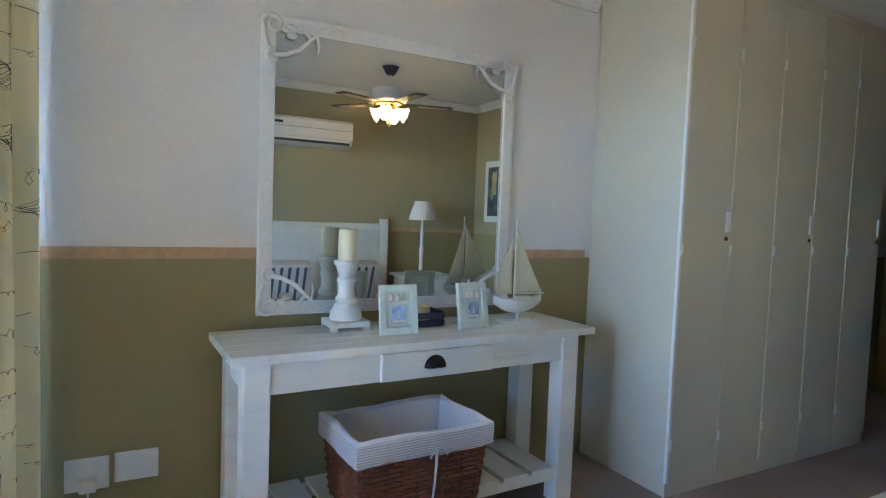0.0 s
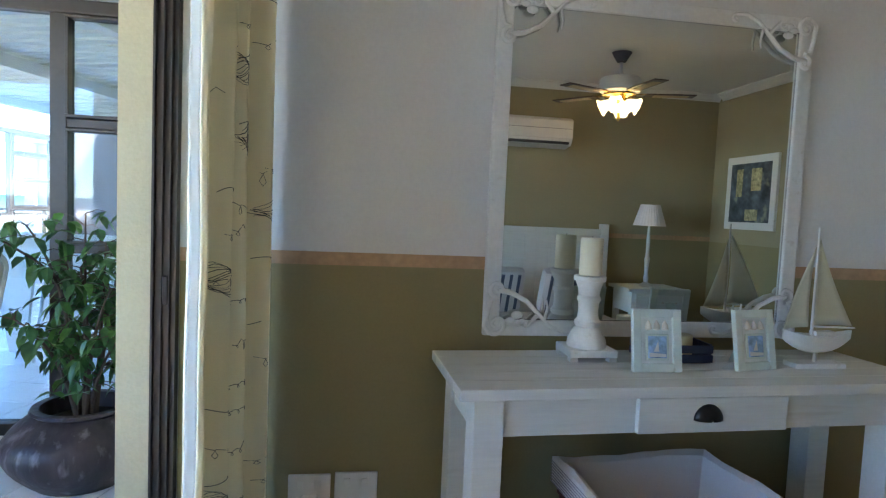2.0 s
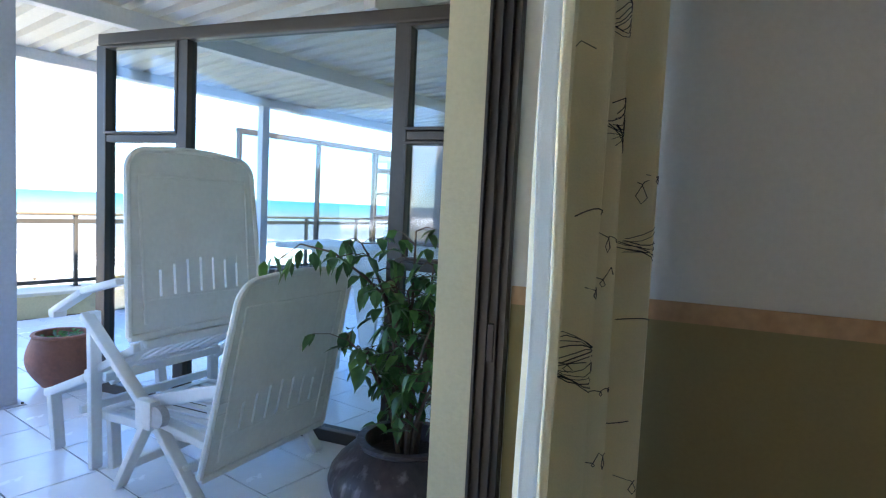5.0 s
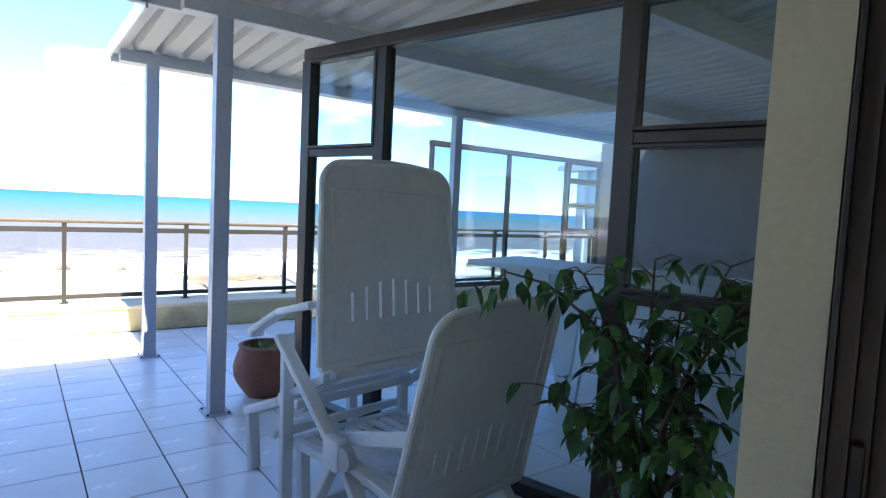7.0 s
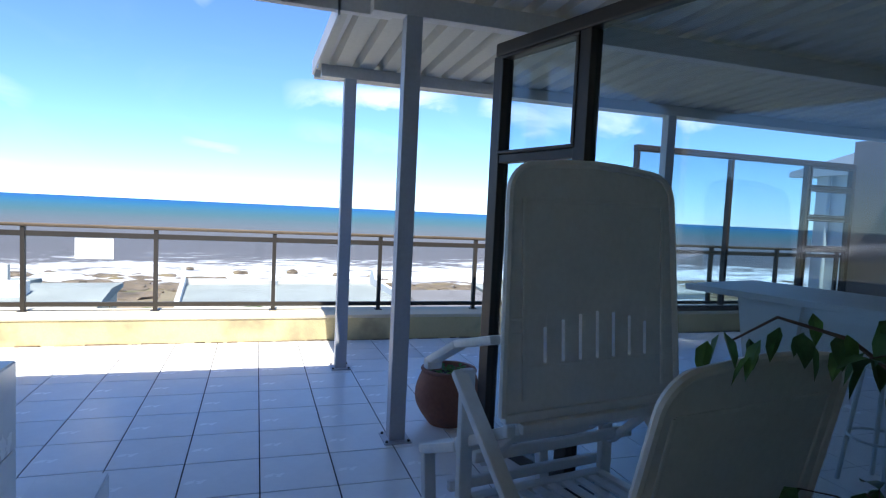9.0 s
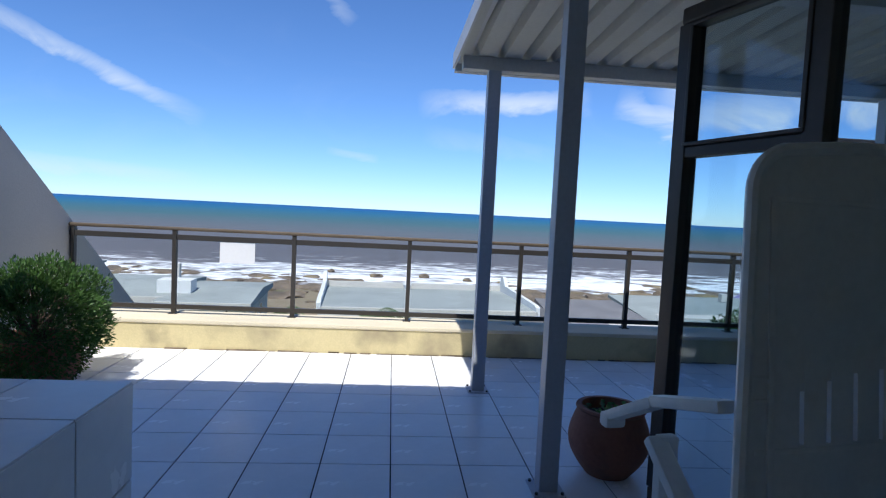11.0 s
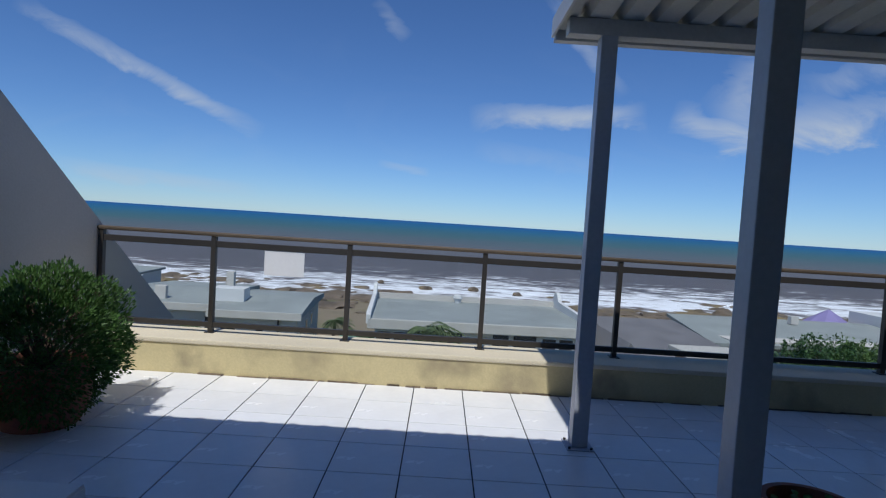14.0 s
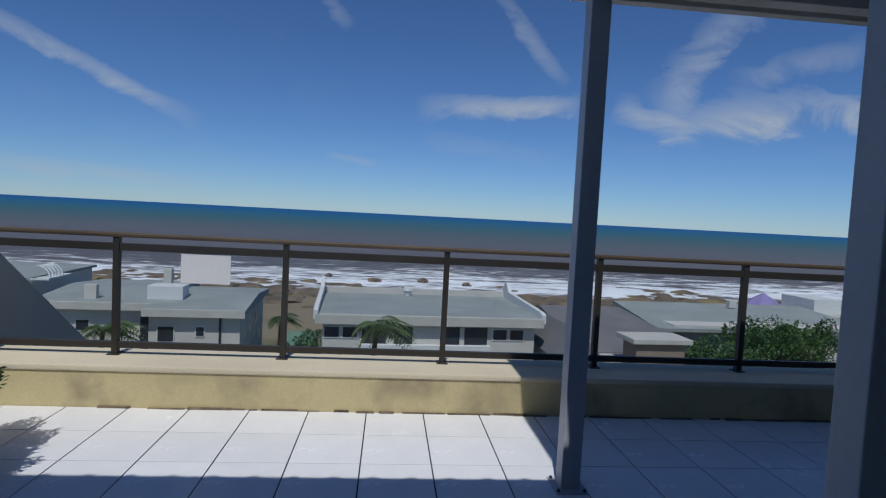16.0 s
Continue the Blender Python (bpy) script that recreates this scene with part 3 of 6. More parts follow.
def bar_stool(x, y):
    s = thing("bar_stool", (x, y, 0), "white round bar stool under the bar counter", "stool", "stools at the bar")
    part("seat", lathe(bmesh.new(), [(0.15, 0.70), (0.17, 0.71), (0.17, 0.735), (0.15, 0.745)], segs=24), M_CHAIR, s, smooth=True)
    for k in range(4):
        a = k * math.tau / 4 + 0.5
        part("leg", rod(bmesh.new(), (0.19 * math.cos(a), 0.19 * math.sin(a), 0), (0.11 * math.cos(a), 0.11 * math.sin(a), 0.70), 0.013, segs=10), M_CHAIR, s)
    bm = bmesh.new()
    ring = [(0.165 * math.cos(a), 0.165 * math.sin(a), 0.28) for a in (math.tau * i / 24 for i in range(25))]
    part("foot_ring", tube(bm, ring, 0.009), M_CHAIR, s)
    return s


bar_stool(-2.15, 6.32)
bar_stool(-1.75, 6.32)


# white wing of the neighbouring flat beyond the terrace's end
PLACE = TERRACE
wing = thing("neighbour_wing", (-7.5, 13.5, 0), "white plastered wing of the next flat with a sloping eave", "building")
part("wall", in_frame(B(-9.3, -5.0, 12.6, 12.9, -0.2, 2.5), wing), M_PALEPIPE, wing)
bm = bmesh.new()
prism(bm, [(-9.75, 12.4, 2.42), (-9.75, 12.4, 2.52), (-8.0, 12.4, 2.9), (-5.0, 12.4, 2.9), (-5.0, 12.4, 2.42)], (0, 0.5, 0))
part("eave", in_frame(bm, wing), M_BEAM, wing, "pale eave board")
part("downpipe", in_frame(rod(bmesh.new(), (-9.0, 12.55, -0.1), (-9.0, 12.55, 2.42), 0.04), wing), M_PALEPIPE, wing, "white downpipe")
solid("terrace_end_wall", M_CREAMWALL, (-7.40, 0.6, END, END + 0.1, -0.2, 2.7), label="wall closing the terrace end", category="wall")
PLACE = HOUSE

# ---- garden recliners, stacked ----
def plate_outline(width_low, width_high, length, top_round, n=8):
    pts = [(-width_low / 2, 0.0), (width_low / 2, 0.0)]
    hw = width_high / 2
    for k in range(n + 1):
        a = math.pi / 2 * k / n
        pts.append((hw - top_round + top_round * math.cos(a), length - top_round + top_round * math.sin(a)))
    for k in range(1, 4):
        pts.append((hw - top_round - (width_high - 2 * top_round) * k / 4, length + 0.02 * math.sin(math.pi * k / 4)))
    for k in range(n + 1):
        a = math.pi / 2 + math.pi / 2 * k / n
        pts.append((-hw + top_round + top_round * math.cos(a), length - top_round + top_round * math.sin(a)))
    return pts


def limb(a, b, y, w, h):
    """A straight plastic bar from a to b in the chair's upright plane, at y across."""
    (x0, z0), (x1, z1) = a, b
    return beam(bmesh.new(), (x0, y, z0), (x1, y, z1), w, h, 0.008, up=(0, 1, 0))


def back_plate(c, low, high, wide):
    """The moulded back: a plate with a row of slots under an arch, a raised rim and ribs; low and high: ends of its middle line."""
    (x0, z0), (x1, z1) = low, high
    length = math.hypot(x1 - x0, z1 - z0)
    lie = Matrix.Translation((x0, 0, z0)) @ Matrix.Rotation(math.atan2(x1 - x0, z1 - z0), 4, "Y") @ Matrix.Rotation(radians(90), 4, "Z")
    half = wide / 2
    out = plate_outline(wide, wide * 0.93, length, 0.11)
    slot_lo, slot_hi = 0.20 * length, 0.40 * length

    def side(z):
        return half * (1 - 0.07 * z / length) - 0.004

    def laid(bm):
        bmesh.ops.transform(bm, matrix=lie, verts=bm.verts)
        return bm

    bm = bmesh.new()
    prism(bm, [(-side(slot_hi), -0.012, slot_hi), (side(slot_hi), -0.012, slot_hi)] + [(x, -0.012, z) for x, z in out if z > slot_hi], (0, 0.02, 0))
    back = part("backrest", laid(bm), M_CHAIR, c)
    bm = bmesh.new()
    prism(bm, [(-half, -0.012, 0), (half, -0.012, 0), (side(slot_lo), -0.012, slot_lo), (-side(slot_lo), -0.012, slot_lo)], (0, 0.02, 0))
    part("lower_panel", laid(bm), M_CHAIR, back)
    cuts = [wide * (-0.29 + 0.58 * k / 6) for k in range(7)]
    for k in range(8):
        lo0 = -side(slot_lo) if k == 0 else cuts[k - 1] + 0.007
        lo1 = side(slot_lo) if k == 7 else cuts[k] - 0.007
        part("back_slat", laid(B(lo0, lo1, -0.012, 0.008, slot_lo, slot_hi)), M_CHAIR, back)
    for k, x in enumerate(cuts):   # each slot ends under an arch
        top = slot_hi - 0.05 * abs(k - 3) ** 1.6 / 5.8
        if slot_hi - top > 0.002:
            part("slot_end", laid(B(x - 0.0075, x + 0.0075, -0.010, 0.007, top, slot_hi)), M_CHAIR, back)
    bm = bmesh.new()
    tube(bm, [(x, 0.004, z) for x, z in out[1:]] + [(out[0][0], 0.004, out[0][1])], 0.017, segs=8)
    box(bm, -half, half, -0.016, 0.022, -0.022, 0.012, 0.008)
    for x in (-half * 0.80, half * 0.80):
        box(bm, x - 0.009, x + 0.009, -0.016, 0.014, 0.05, length - 0.12, 0.004)
    box(bm, -half * 0.80, half * 0.80, -0.016, 0.012, length - 0.13, length - 0.115, 0.004)
    box(bm, -half * 0.9, half * 0.9, -0.015, 0.010, slot_lo - 0.02, slot_lo - 0.006, 0.003)
    for x in (-half * 0.88, half * 0.88):
        box(bm, x - 0.04, x + 0.035, -0.020, 0.012, slot_hi - 0.075, slot_hi - 0.065, 0.003)
        box(bm, x - 0.04, x + 0.035, -0.020, 0.012, slot_hi - 0.020, slot_hi - 0.010, 0.003)
    part("back_rim", laid(bm), M_CHAIR, back, smooth=True)
    return back


def slatted_panel(c, name, a, b, wide):
    """A sloping slatted panel in a rounded frame, from a to b."""
    (x0, z0), (x1, z1) = a, b
    half = wide / 2
    bm = bmesh.new()
    for s in (-1, 1):
        beam(bm, (x0, s * (half - 0.03), z0), (x1, s * (half - 0.03), z1), 0.05, 0.045, 0.012)
    beam(bm, (x1, -half + 0.01, z1), (x1, half - 0.01, z1), 0.06, 0.045, 0.014)
    beam(bm, (x0, -half + 0.01, z0), (x0, half - 0.01, z0), 0.05, 0.04, 0.012)
    p = part(name, bm, M_CHAIR, c, smooth=True)
    for k in range(8):
        y = (half - 0.09) * (-1 + 2 * k / 7)
        part("slat", beam(bmesh.new(), (x0, y, z0 + 0.008), (x1, y, z1 + 0.008), 0.046, 0.012, 0.004), M_CHAIR, p)
    return p


def armrest(c, y, heel, tip):
    """A broad armrest that bends down towards its tip."""
    (x0, z0), (x1, z1) = heel, tip
    bm = bmesh.new()
    mid = (x0 + (x1 - x0) * 0.55, z0 + (z1 - z0) * 0.38)
    beam(bm, (x0, y, z0), (mid[0], y, mid[1]), 0.058, 0.034, 0.012)
    beam(bm, (mid[0] - 0.01, y, mid[1]), (x1, y, z1), 0.066, 0.036, 0.014)
    box(bm, x1 - 0.03, x1 + 0.02, y - 0.036, y + 0.036, z1 - 0.034, z1 + 0.014, 0.014)
    return part("armrest", bm, M_CHAIR, c, smooth=True)


def hinge_hub(c, y):
    bm = bmesh.new()
    box(bm, -0.055, 0.055, y - 0.03, y + 0.03, 0.33, 0.47, 0.018)
    hub = part("hub", bm, M_CHAIR, c, smooth=True)
    knob = bmesh.new()
    rod(knob, (-0.075, y - 0.02, 0.40), (-0.075, y + 0.02, 0.40), 0.05, segs=22)
    part("knob", knob, M_CHAIR_GREY, hub, "grey ribbed plastic knob")


WIDE = 0.85
AT = Matrix.Translation((-2.15, 4.15, 0)) @ Matrix.Rotation(radians(175), 4, "Z")
upper = thing("garden_recliner", AT, "white plastic garden recliner stacked on a lounger", "chair", "stacked garden recliners")
back_plate(upper, (0.15, 0.73), (0.23, 1.62), WIDE)
slatted_panel(upper, "seat", (0.13, 0.69), (0.56, 0.47), WIDE - 0.10)
slatted_panel(upper, "footrest", (0.60, 0.44), (0.93, 0.30), WIDE - 0.12)
for s in (-1, 1):
    y = s * (WIDE / 2 + 0.005)
    armrest(upper, y, (0.20, 0.995), (0.70, 0.795))
    part("slanting_leg", limb((0.50, 0.80), (0.02, 0.40), y - s * 0.02, 0.034, 0.062), M_CHAIR, upper)
    part("upright_leg", limb((0.49, 0.81), (0.47, 0.0), y - s * 0.055, 0.036, 0.060), M_CHAIR, upper)
    part("foot_leg", limb((0.90, 0.30), (0.86, 0.0), y - s * 0.10, 0.045, 0.060), M_CHAIR, upper)
    part("brace", limb((0.14, 0.70), (0.40, 0.45), y - s * 0.10, 0.030, 0.045), M_CHAIR, upper)
for x, z in ((0.16, 0.675), (0.36, 0.50), (0.55, 0.30)):
    part("stretcher", beam(bmesh.new(), (x, -WIDE / 2 + 0.02, z), (x, WIDE / 2 - 0.02, z), 0.030, 0.045, 0.008), M_CHAIR, upper)
lower = thing("garden_recliner", AT, "white plastic garden lounger with its back tipped back", "chair", "stacked garden recliners")
back_plate(lower, (-0.33, 0.17), (-0.52, 1.06), WIDE)
slatted_panel(lower, "seat", (-0.30, 0.29), (0.46, 0.27), WIDE - 0.14)
for s in (-1, 1):
    y = s * (WIDE / 2 + 0.01)
    hinge_hub(lower, y)
    part("armrest", limb((0.03, 0.435), (-0.38, 0.56), y - s * 0.07, 0.060, 0.034), M_CHAIR, lower)
    part("side_rail", limb((-0.02, 0.36), (-0.36, 0.31), y - s * 0.05, 0.036, 0.060), M_CHAIR, lower)
    part("crossed_leg", limb((-0.01, 0.37), (0.20, 0.0), y, 0.034, 0.062), M_CHAIR, lower)
    part("crossed_leg", limb((0.0, 0.37), (-0.34, 0.0), y - s * 0.036, 0.034, 0.062), M_CHAIR, lower)
    part("seat_leg", limb((0.42, 0.27), (0.40, 0.0), y - s * 0.12, 0.040, 0.055), M_CHAIR, lower)
for x, z in ((-0.20, 0.16), (0.14, 0.12)):
    part("stretcher", beam(bmesh.new(), (x, -WIDE / 2 + 0.02, z), (x, WIDE / 2 - 0.02, z), 0.028, 0.045, 0.008), M_CHAIR, lower)


# ---- pots and plants ----
def leaf(bm, at, way, length, width, droop=0.3):
    """A folded leaf with a pointed tip."""
    way = Vector(way).normalized()
    side = way.cross(Vector((0, 0, 1)))
    side = side.normalized() if side.length > 0.05 else Vector((1, 0, 0))
    up = side.cross(way)
    at = Vector(at)
    spine = [at + way * length * f - Vector((0, 0, droop * length * f * f)) for f in (0, 0.3, 0.65, 1.0)]
    half = [0.02, 0.5, 0.42, 0.0]
    rows = []
    for p, h in zip(spine, half):
        l, r = p + side * width * h + up * width * h * 0.35, p - side * width * h + up * width * h * 0.35
        rows.append((bm.verts.new(l), bm.verts.new(p), bm.verts.new(r)))
    for a, b in zip(rows, rows[1:]):
        bm.faces.new((a[0], a[1], b[1], b[0]))
        bm.faces.new((a[1], a[2], b[2], b[1]))


def pot_profile(r_foot, r_belly, r_rim, h, wall=0.03):
    return [(r_foot, 0.0), (r_foot * 1.05, 0.01)] + [
        (r_foot + (r_belly - r_foot) * math.sin(f * math.pi / 2), h * 0.52 * f) for f in (0.2, 0.4, 0.6, 0.8, 1.0)] + [
        (r_rim + (r_belly - r_rim) * math.cos(f * math.pi / 2), h * (0.52 + 0.42 * f)) for f in (0.25, 0.5, 0.75, 1.0)] + [
        (r_rim + 0.012, h * 0.97), (r_rim + 0.006, h), (r_rim - wall, h), (r_rim - wall - 0.01, h - 0.09)]


ficus = thing("potted_ficus", (-1.05, 4.10, 0), "leafy ficus in a large dark glazed pot beside the terrace door", "plant")
part("pot", lathe(bmesh.new(), pot_profile(0.21, 0.345, 0.215, 0.37, 0.03), segs=40), M_DARKPOT, ficus, "dark purple-brown glazed pot with pale runs", smooth=True)
part("soil", lathe(bmesh.new(), [(0.01, 0.285), (0.17, 0.295), (0.10, 0.305), (0.01, 0.31)], segs=20), M_SOIL, ficus)
rng = random.Random(11)
twigs, dark_leaves, light_leaves = bmesh.new(), bmesh.new(), bmesh.new()
specs = [((0, 0), (-0.02, 0.05, 1.30)), ((0.04, 0.02), (0.10, -0.02, 1.16)), ((-0.04, 0), (-0.06, -0.04, 1.05)), ((0.02, -0.04), (0.16, -0.12, 0.95)),
         ((-0.03, 0.03), (-0.20, -0.12, 1.24)), ((0.05, 0), (0.22, 0.05, 1.30)), ((0, 0.04), (0.02, -0.10, 1.05)), ((0.02, 0.03), (0.30, -0.05, 1.20)), ((-0.02, -0.03), (-0.26, -0.10, 0.80)), ((0.03, -0.02), (0.24, -0.16, 0.75))]
for (bx, by), (tx, ty, tz) in specs:
    p0, p2 = Vector((bx, by, 0.29)), Vector((tx, ty, tz))
    p1 = Vector((bx * 1.5 + tx * 0.15, by * 1.5 + ty * 0.15, 0.29 + (tz - 0.29) * 0.72))
    pts = [(1 - f) ** 2 * p0 + 2 * f * (1 - f) * p1 + f * f * p2 for f in (k / 10 for k in range(11))]
    part("stem", tube(bmesh.new(), pts, 0.012, 0.004), M_BARK, ficus)
    for k in range(3, 11):
        for _ in range(rng.choice((2, 3, 3, 4))):
            a = rng.uniform(0, math.tau)
            out = Vector((math.cos(a), math.sin(a), rng.uniform(-0.2, 0.35)))
            twig = pts[k] + out * rng.uniform(0.04, 0.19)
            tube(twigs, [pts[k], (pts[k] + twig) / 2 + Vector((0, 0, 0.015)), twig], 0.003, 0.0015, segs=4)
            for _ in range(rng.choice((2, 2, 3))):
                way = Vector((rng.uniform(-1, 1), rng.uniform(-1, 1), rng.uniform(-1.1, 0.1)))
                leaf(light_leaves if rng.random() < 0.22 else dark_leaves, twig, way, rng.uniform(0.055, 0.095), rng.uniform(0.034, 0.054), 0.35)
# a shoot that arches over the chair
tip = [Vector((-0.04, 0.0, 0.92)), Vector((-0.20, -0.06, 1.08)), Vector((-0.34, -0.12, 1.19)), Vector((-0.48, -0.17, 1.22)), Vector((-0.58, -0.20, 1.14))]
part("stem", tube(bmesh.new(), tip, 0.007, 0.003), M_BARK, ficus)
for k in range(26):
    base = tip[1 + k % 4] + Vector((rng.uniform(-0.06, 0.06), rng.uniform(-0.06, 0.06), rng.uniform(-0.06, 0.03)))
    leaf(light_leaves if k % 3 == 0 else dark_leaves, base, (rng.uniform(-0.6, 0.6), rng.uniform(-0.6, 0.6), -1.2), rng.uniform(0.06, 0.095), rng.uniform(0.032, 0.048), 0.2)
tagged(part("twig", twigs, M_BARK, ficus), kind="stuff")
part("leaves", dark_leaves, M_LEAF, ficus, smooth=True)
part("young_leaves", light_leaves, M_LEAF_LIGHT, ficus, "fresh light green leaves", smooth=True)


def small_pot(x, y, label, r, h):
    p = thing("plant_pot", (x, y, 0), label, "plant", "terracotta pots by the sun room")
    part("pot", lathe(bmesh.new(), pot_profile(r * 0.55, r, r * 0.80, h, 0.02), segs=36), M_TERRA, p, smooth=True)
    part("soil", lathe(bmesh.new(), [(0.01, h - 0.07), (r * 0.66, h - 0.06), (0.01, h - 0.04)], segs=18), M_SOIL, p)
    bm = bmesh.new()
    rr = random.Random(int(100 * abs(x + y)))
    for _ in range(70):
        a, d = rr.uniform(0, math.tau), r * 0.6 * math.sqrt(rr.random())
        way = Vector((math.cos(a) * rr.uniform(0.2, 1), math.sin(a) * rr.uniform(0.2, 1), rr.uniform(0.2, 1.2)))
        leaf(bm, (d * math.cos(a), d * math.sin(a), h - 0.05 + rr.uniform(0, 0.03)), way, rr.uniform(0.03, 0.07), rr.uniform(0.018, 0.035), 0.5)
    part("leaves", bm, M_LEAF_LIGHT, p, smooth=True)
    return p


PLACE = TERRACE
small_pot(-4.42, 3.66, "round terracotta pot with a small green succulent", 0.225, 0.38)

shrub = thing("potted_shrub", (-5.72, -0.14, 0), "dense feathery green shrub in a large terracotta pot", "plant")
part("pot", lathe(bmesh.new(), pot_profile(0.20, 0.27, 0.27, 0.38, 0.03), segs=32), M_TERRA, shrub, smooth=True)
part("soil", lathe(bmesh.new(), [(0.01, 0.30), (0.22, 0.31), (0.01, 0.32)], segs=18), M_SOIL, shrub)
rng = random.Random(3)
verts, faces = [], []
branches = bmesh.new()
for k in range(60):
    a, e = rng.uniform(0, math.tau), rng.uniform(0.1, 1.3)
    end = Vector((0.48 * math.cos(a) * math.cos(e), 0.40 * math.sin(a) * math.cos(e), 0.42 + 0.48 * math.sin(e)))
    tube(branches, [(0, 0, 0.30), end * 0.5 + Vector((0, 0, 0.22)), end], 0.008, 0.002, segs=4)
for k in range(30000):
    v = Vector((rng.gauss(0, 1), rng.gauss(0, 1), rng.gauss(0, 1))).normalized()
    lump = 0.86 + 0.26 * noise.noise(v * 2.6) + 0.12 * noise.noise(v * 7.0)
    depth = 1.0 - 0.42 * rng.random() ** 2
    p = Vector((v.x * 0.66, v.y * 0.47, v.z * 0.50)) * lump * depth
    p = Vector((p.x, max(p.y, -0.44), max(p.z, -0.45))) + Vector((0, 0, 0.465))
    d = (v + Vector((rng.uniform(-0.7, 0.7), rng.uniform(-0.7, 0.7), rng.uniform(-0.2, 0.9)))).normalized()
    s = d.orthogonal().normalized()
    s.rotate(Matrix.Rotation(rng.uniform(0, math.tau), 3, d))
    ln, wd = rng.uniform(0.02, 0.045), rng.uniform(0.004, 0.008)
    i = len(verts)
    verts += [p - s * wd * 0.4, p + d * ln * 0.5 + s * wd, p + d * ln, p + d * ln * 0.5 - s * wd]
    faces.append((i, i + 1, i + 2, i + 3))
me = bpy.data.meshes.new("foliage")
me.from_pydata(verts, [], faces)
me.materials.append(M_BUSH)
fol = new("foliage", me)
fol.parent = shrub
fol["kind"] = "stuff"
part("branches", branches, M_BARK, shrub)

# ---- tiled block beside the path ----
block = thing("tiled_plinth", (-3.0, 0.7, 0), "low block faced with white glazed tiles on the terrace", "plinth")
BX0, BX1, BY0, BY1, BH = -3.51, -1.51, 0.016, 1.456, 0.74
part("core", in_frame(B(BX0 + 0.008, BX1 - 0.008, BY0 + 0.008, BY1 - 0.008, 0.0, BH - 0.008), block), M_GROUT, block)
side_tile = finish("tile", B(-0.1965, 0.1965, -0.004, 0.004, -0.180, 0.180, bevel=0.002), M_TILE)
end_tile = finish("tile", B(-0.004, 0.004, -0.1765, 0.1765, -0.180, 0.180, bevel=0.002), M_TILE)
top_tile = finish("tile", B(-0.1965, 0.1965, -0.1765, 0.1765, -0.004, 0.004, bevel=0.002), M_TILE)


def block_tile(mesh, x, y, z):
    t = new("tile", mesh)
    t.parent = block
    t.location = Vector((x, y, z)) - Vector((-3.0, 0.7, 0))


for i in range(5):
    x = BX0 + 0.2 + 0.4 * i
    for z in (0.185, 0.553):
        block_tile(side_tile, x, BY1 - 0.004, z)
    for k in range(4):
        block_tile(top_tile, x, BY0 + 0.18 + 0.36 * k, BH - 0.004)
for k in range(4):
    for z in (0.185, 0.553):
        block_tile(end_tile, BX0 + 0.004, BY0 + 0.18 + 0.36 * k, z)
        block_tile(end_tile, BX1 - 0.004, BY0 + 0.18 + 0.36 * k, z)
step = thing("tiled_step", (-3.2, 1.6, 0), "low white tiled step in front of the tiled block", "step")
part("core", in_frame(B(-3.71, -1.76, 1.466, 1.751, 0.0, 0.135, bevel=0.002), step), M_GROUT, step)
for i in range(5):
    part("tile", in_frame(B(-3.715 + 0.39 * i + 0.003, -3.715 + 0.39 * (i + 1) - 0.003, 1.468, 1.756, 0.135, 0.143, bevel=0.002), step), M_TILE, step)
    part("tile", in_frame(B(-3.715 + 0.39 * i + 0.003, -3.715 + 0.39 * (i + 1) - 0.003, 1.751, 1.759, 0.002, 0.133, bevel=0.002), step), M_TILE, step)


# ---- bedroom: console table ----
PLACE = HOUSE
TX0, TX1, TY0, TY1, TH = 0.535, 2.252, 2.71, 3.200, 0.87
table = thing("console_table", ((TX0 + TX1) / 2, (TY0 + TY1) / 2, 0), "white painted wooden console table with a drawer and slatted shelf", "table")
for k in range(5):
    d = (TY1 - TY0) / 5
    part("top_board", in_frame(B(TX0, TX1, TY0 + d * k + 0.0012, TY0 + d * (k + 1) - 0.0012, TH - 0.035, TH, bevel=0.003), table), M_TABLETOP, table)
LEG = 0.095
for x0 in (TX0 + 0.05, TX1 - 0.08 - LEG):
    for y0 in (TY0 + 0.03, TY1 - 0.03 - LEG):
        part("leg", in_frame(B(x0, x0 + LEG, y0, y0 + LEG, 0.0, TH - 0.035, bevel=0.004), table), M_WHITEWOOD, table)
ax0, ax1 = TX0 + 0.05 + LEG, TX1 - 0.08 - LEG
for y0 in (TY0 + 0.045, TY1 - 0.07):
    part("apron", in_frame(B(ax0, ax1, y0, y0 + 0.025, TH - 0.035 - 0.125, TH - 0.035, bevel=0.002), table), M_WHITEWOOD, table)
for x0 in (TX0 + 0.065, TX1 - 0.12):
    part("apron", in_frame(B(x0, x0 + 0.025, TY0 + 0.03 + LEG, TY1 - 0.03 - LEG, TH - 0.16, TH - 0.035, bevel=0.002), table), M_WHITEWOOD, table)
drawer = part("drawer", in_frame(B(1.117, 1.656, TY0 + 0.022, TY0 + 0.045, TH - 0.157, TH - 0.042, bevel=0.004), table), M_WHITEWOOD, table)
bm = bmesh.new()
rings = []
for j in range(7):
    e = math.pi / 2 * j / 6
    rings.append([bm.verts.new((1.36 + 0.052 * math.cos(e * 0.95) * math.cos(a), TY0 + 0.022 - 0.026 * math.sin(e) - 0.001, TH - 0.115 + 0.052 * math.cos(e * 0.95) * math.sin(a)))
                  for a in (math.pi * i / 14 for i in range(15))])
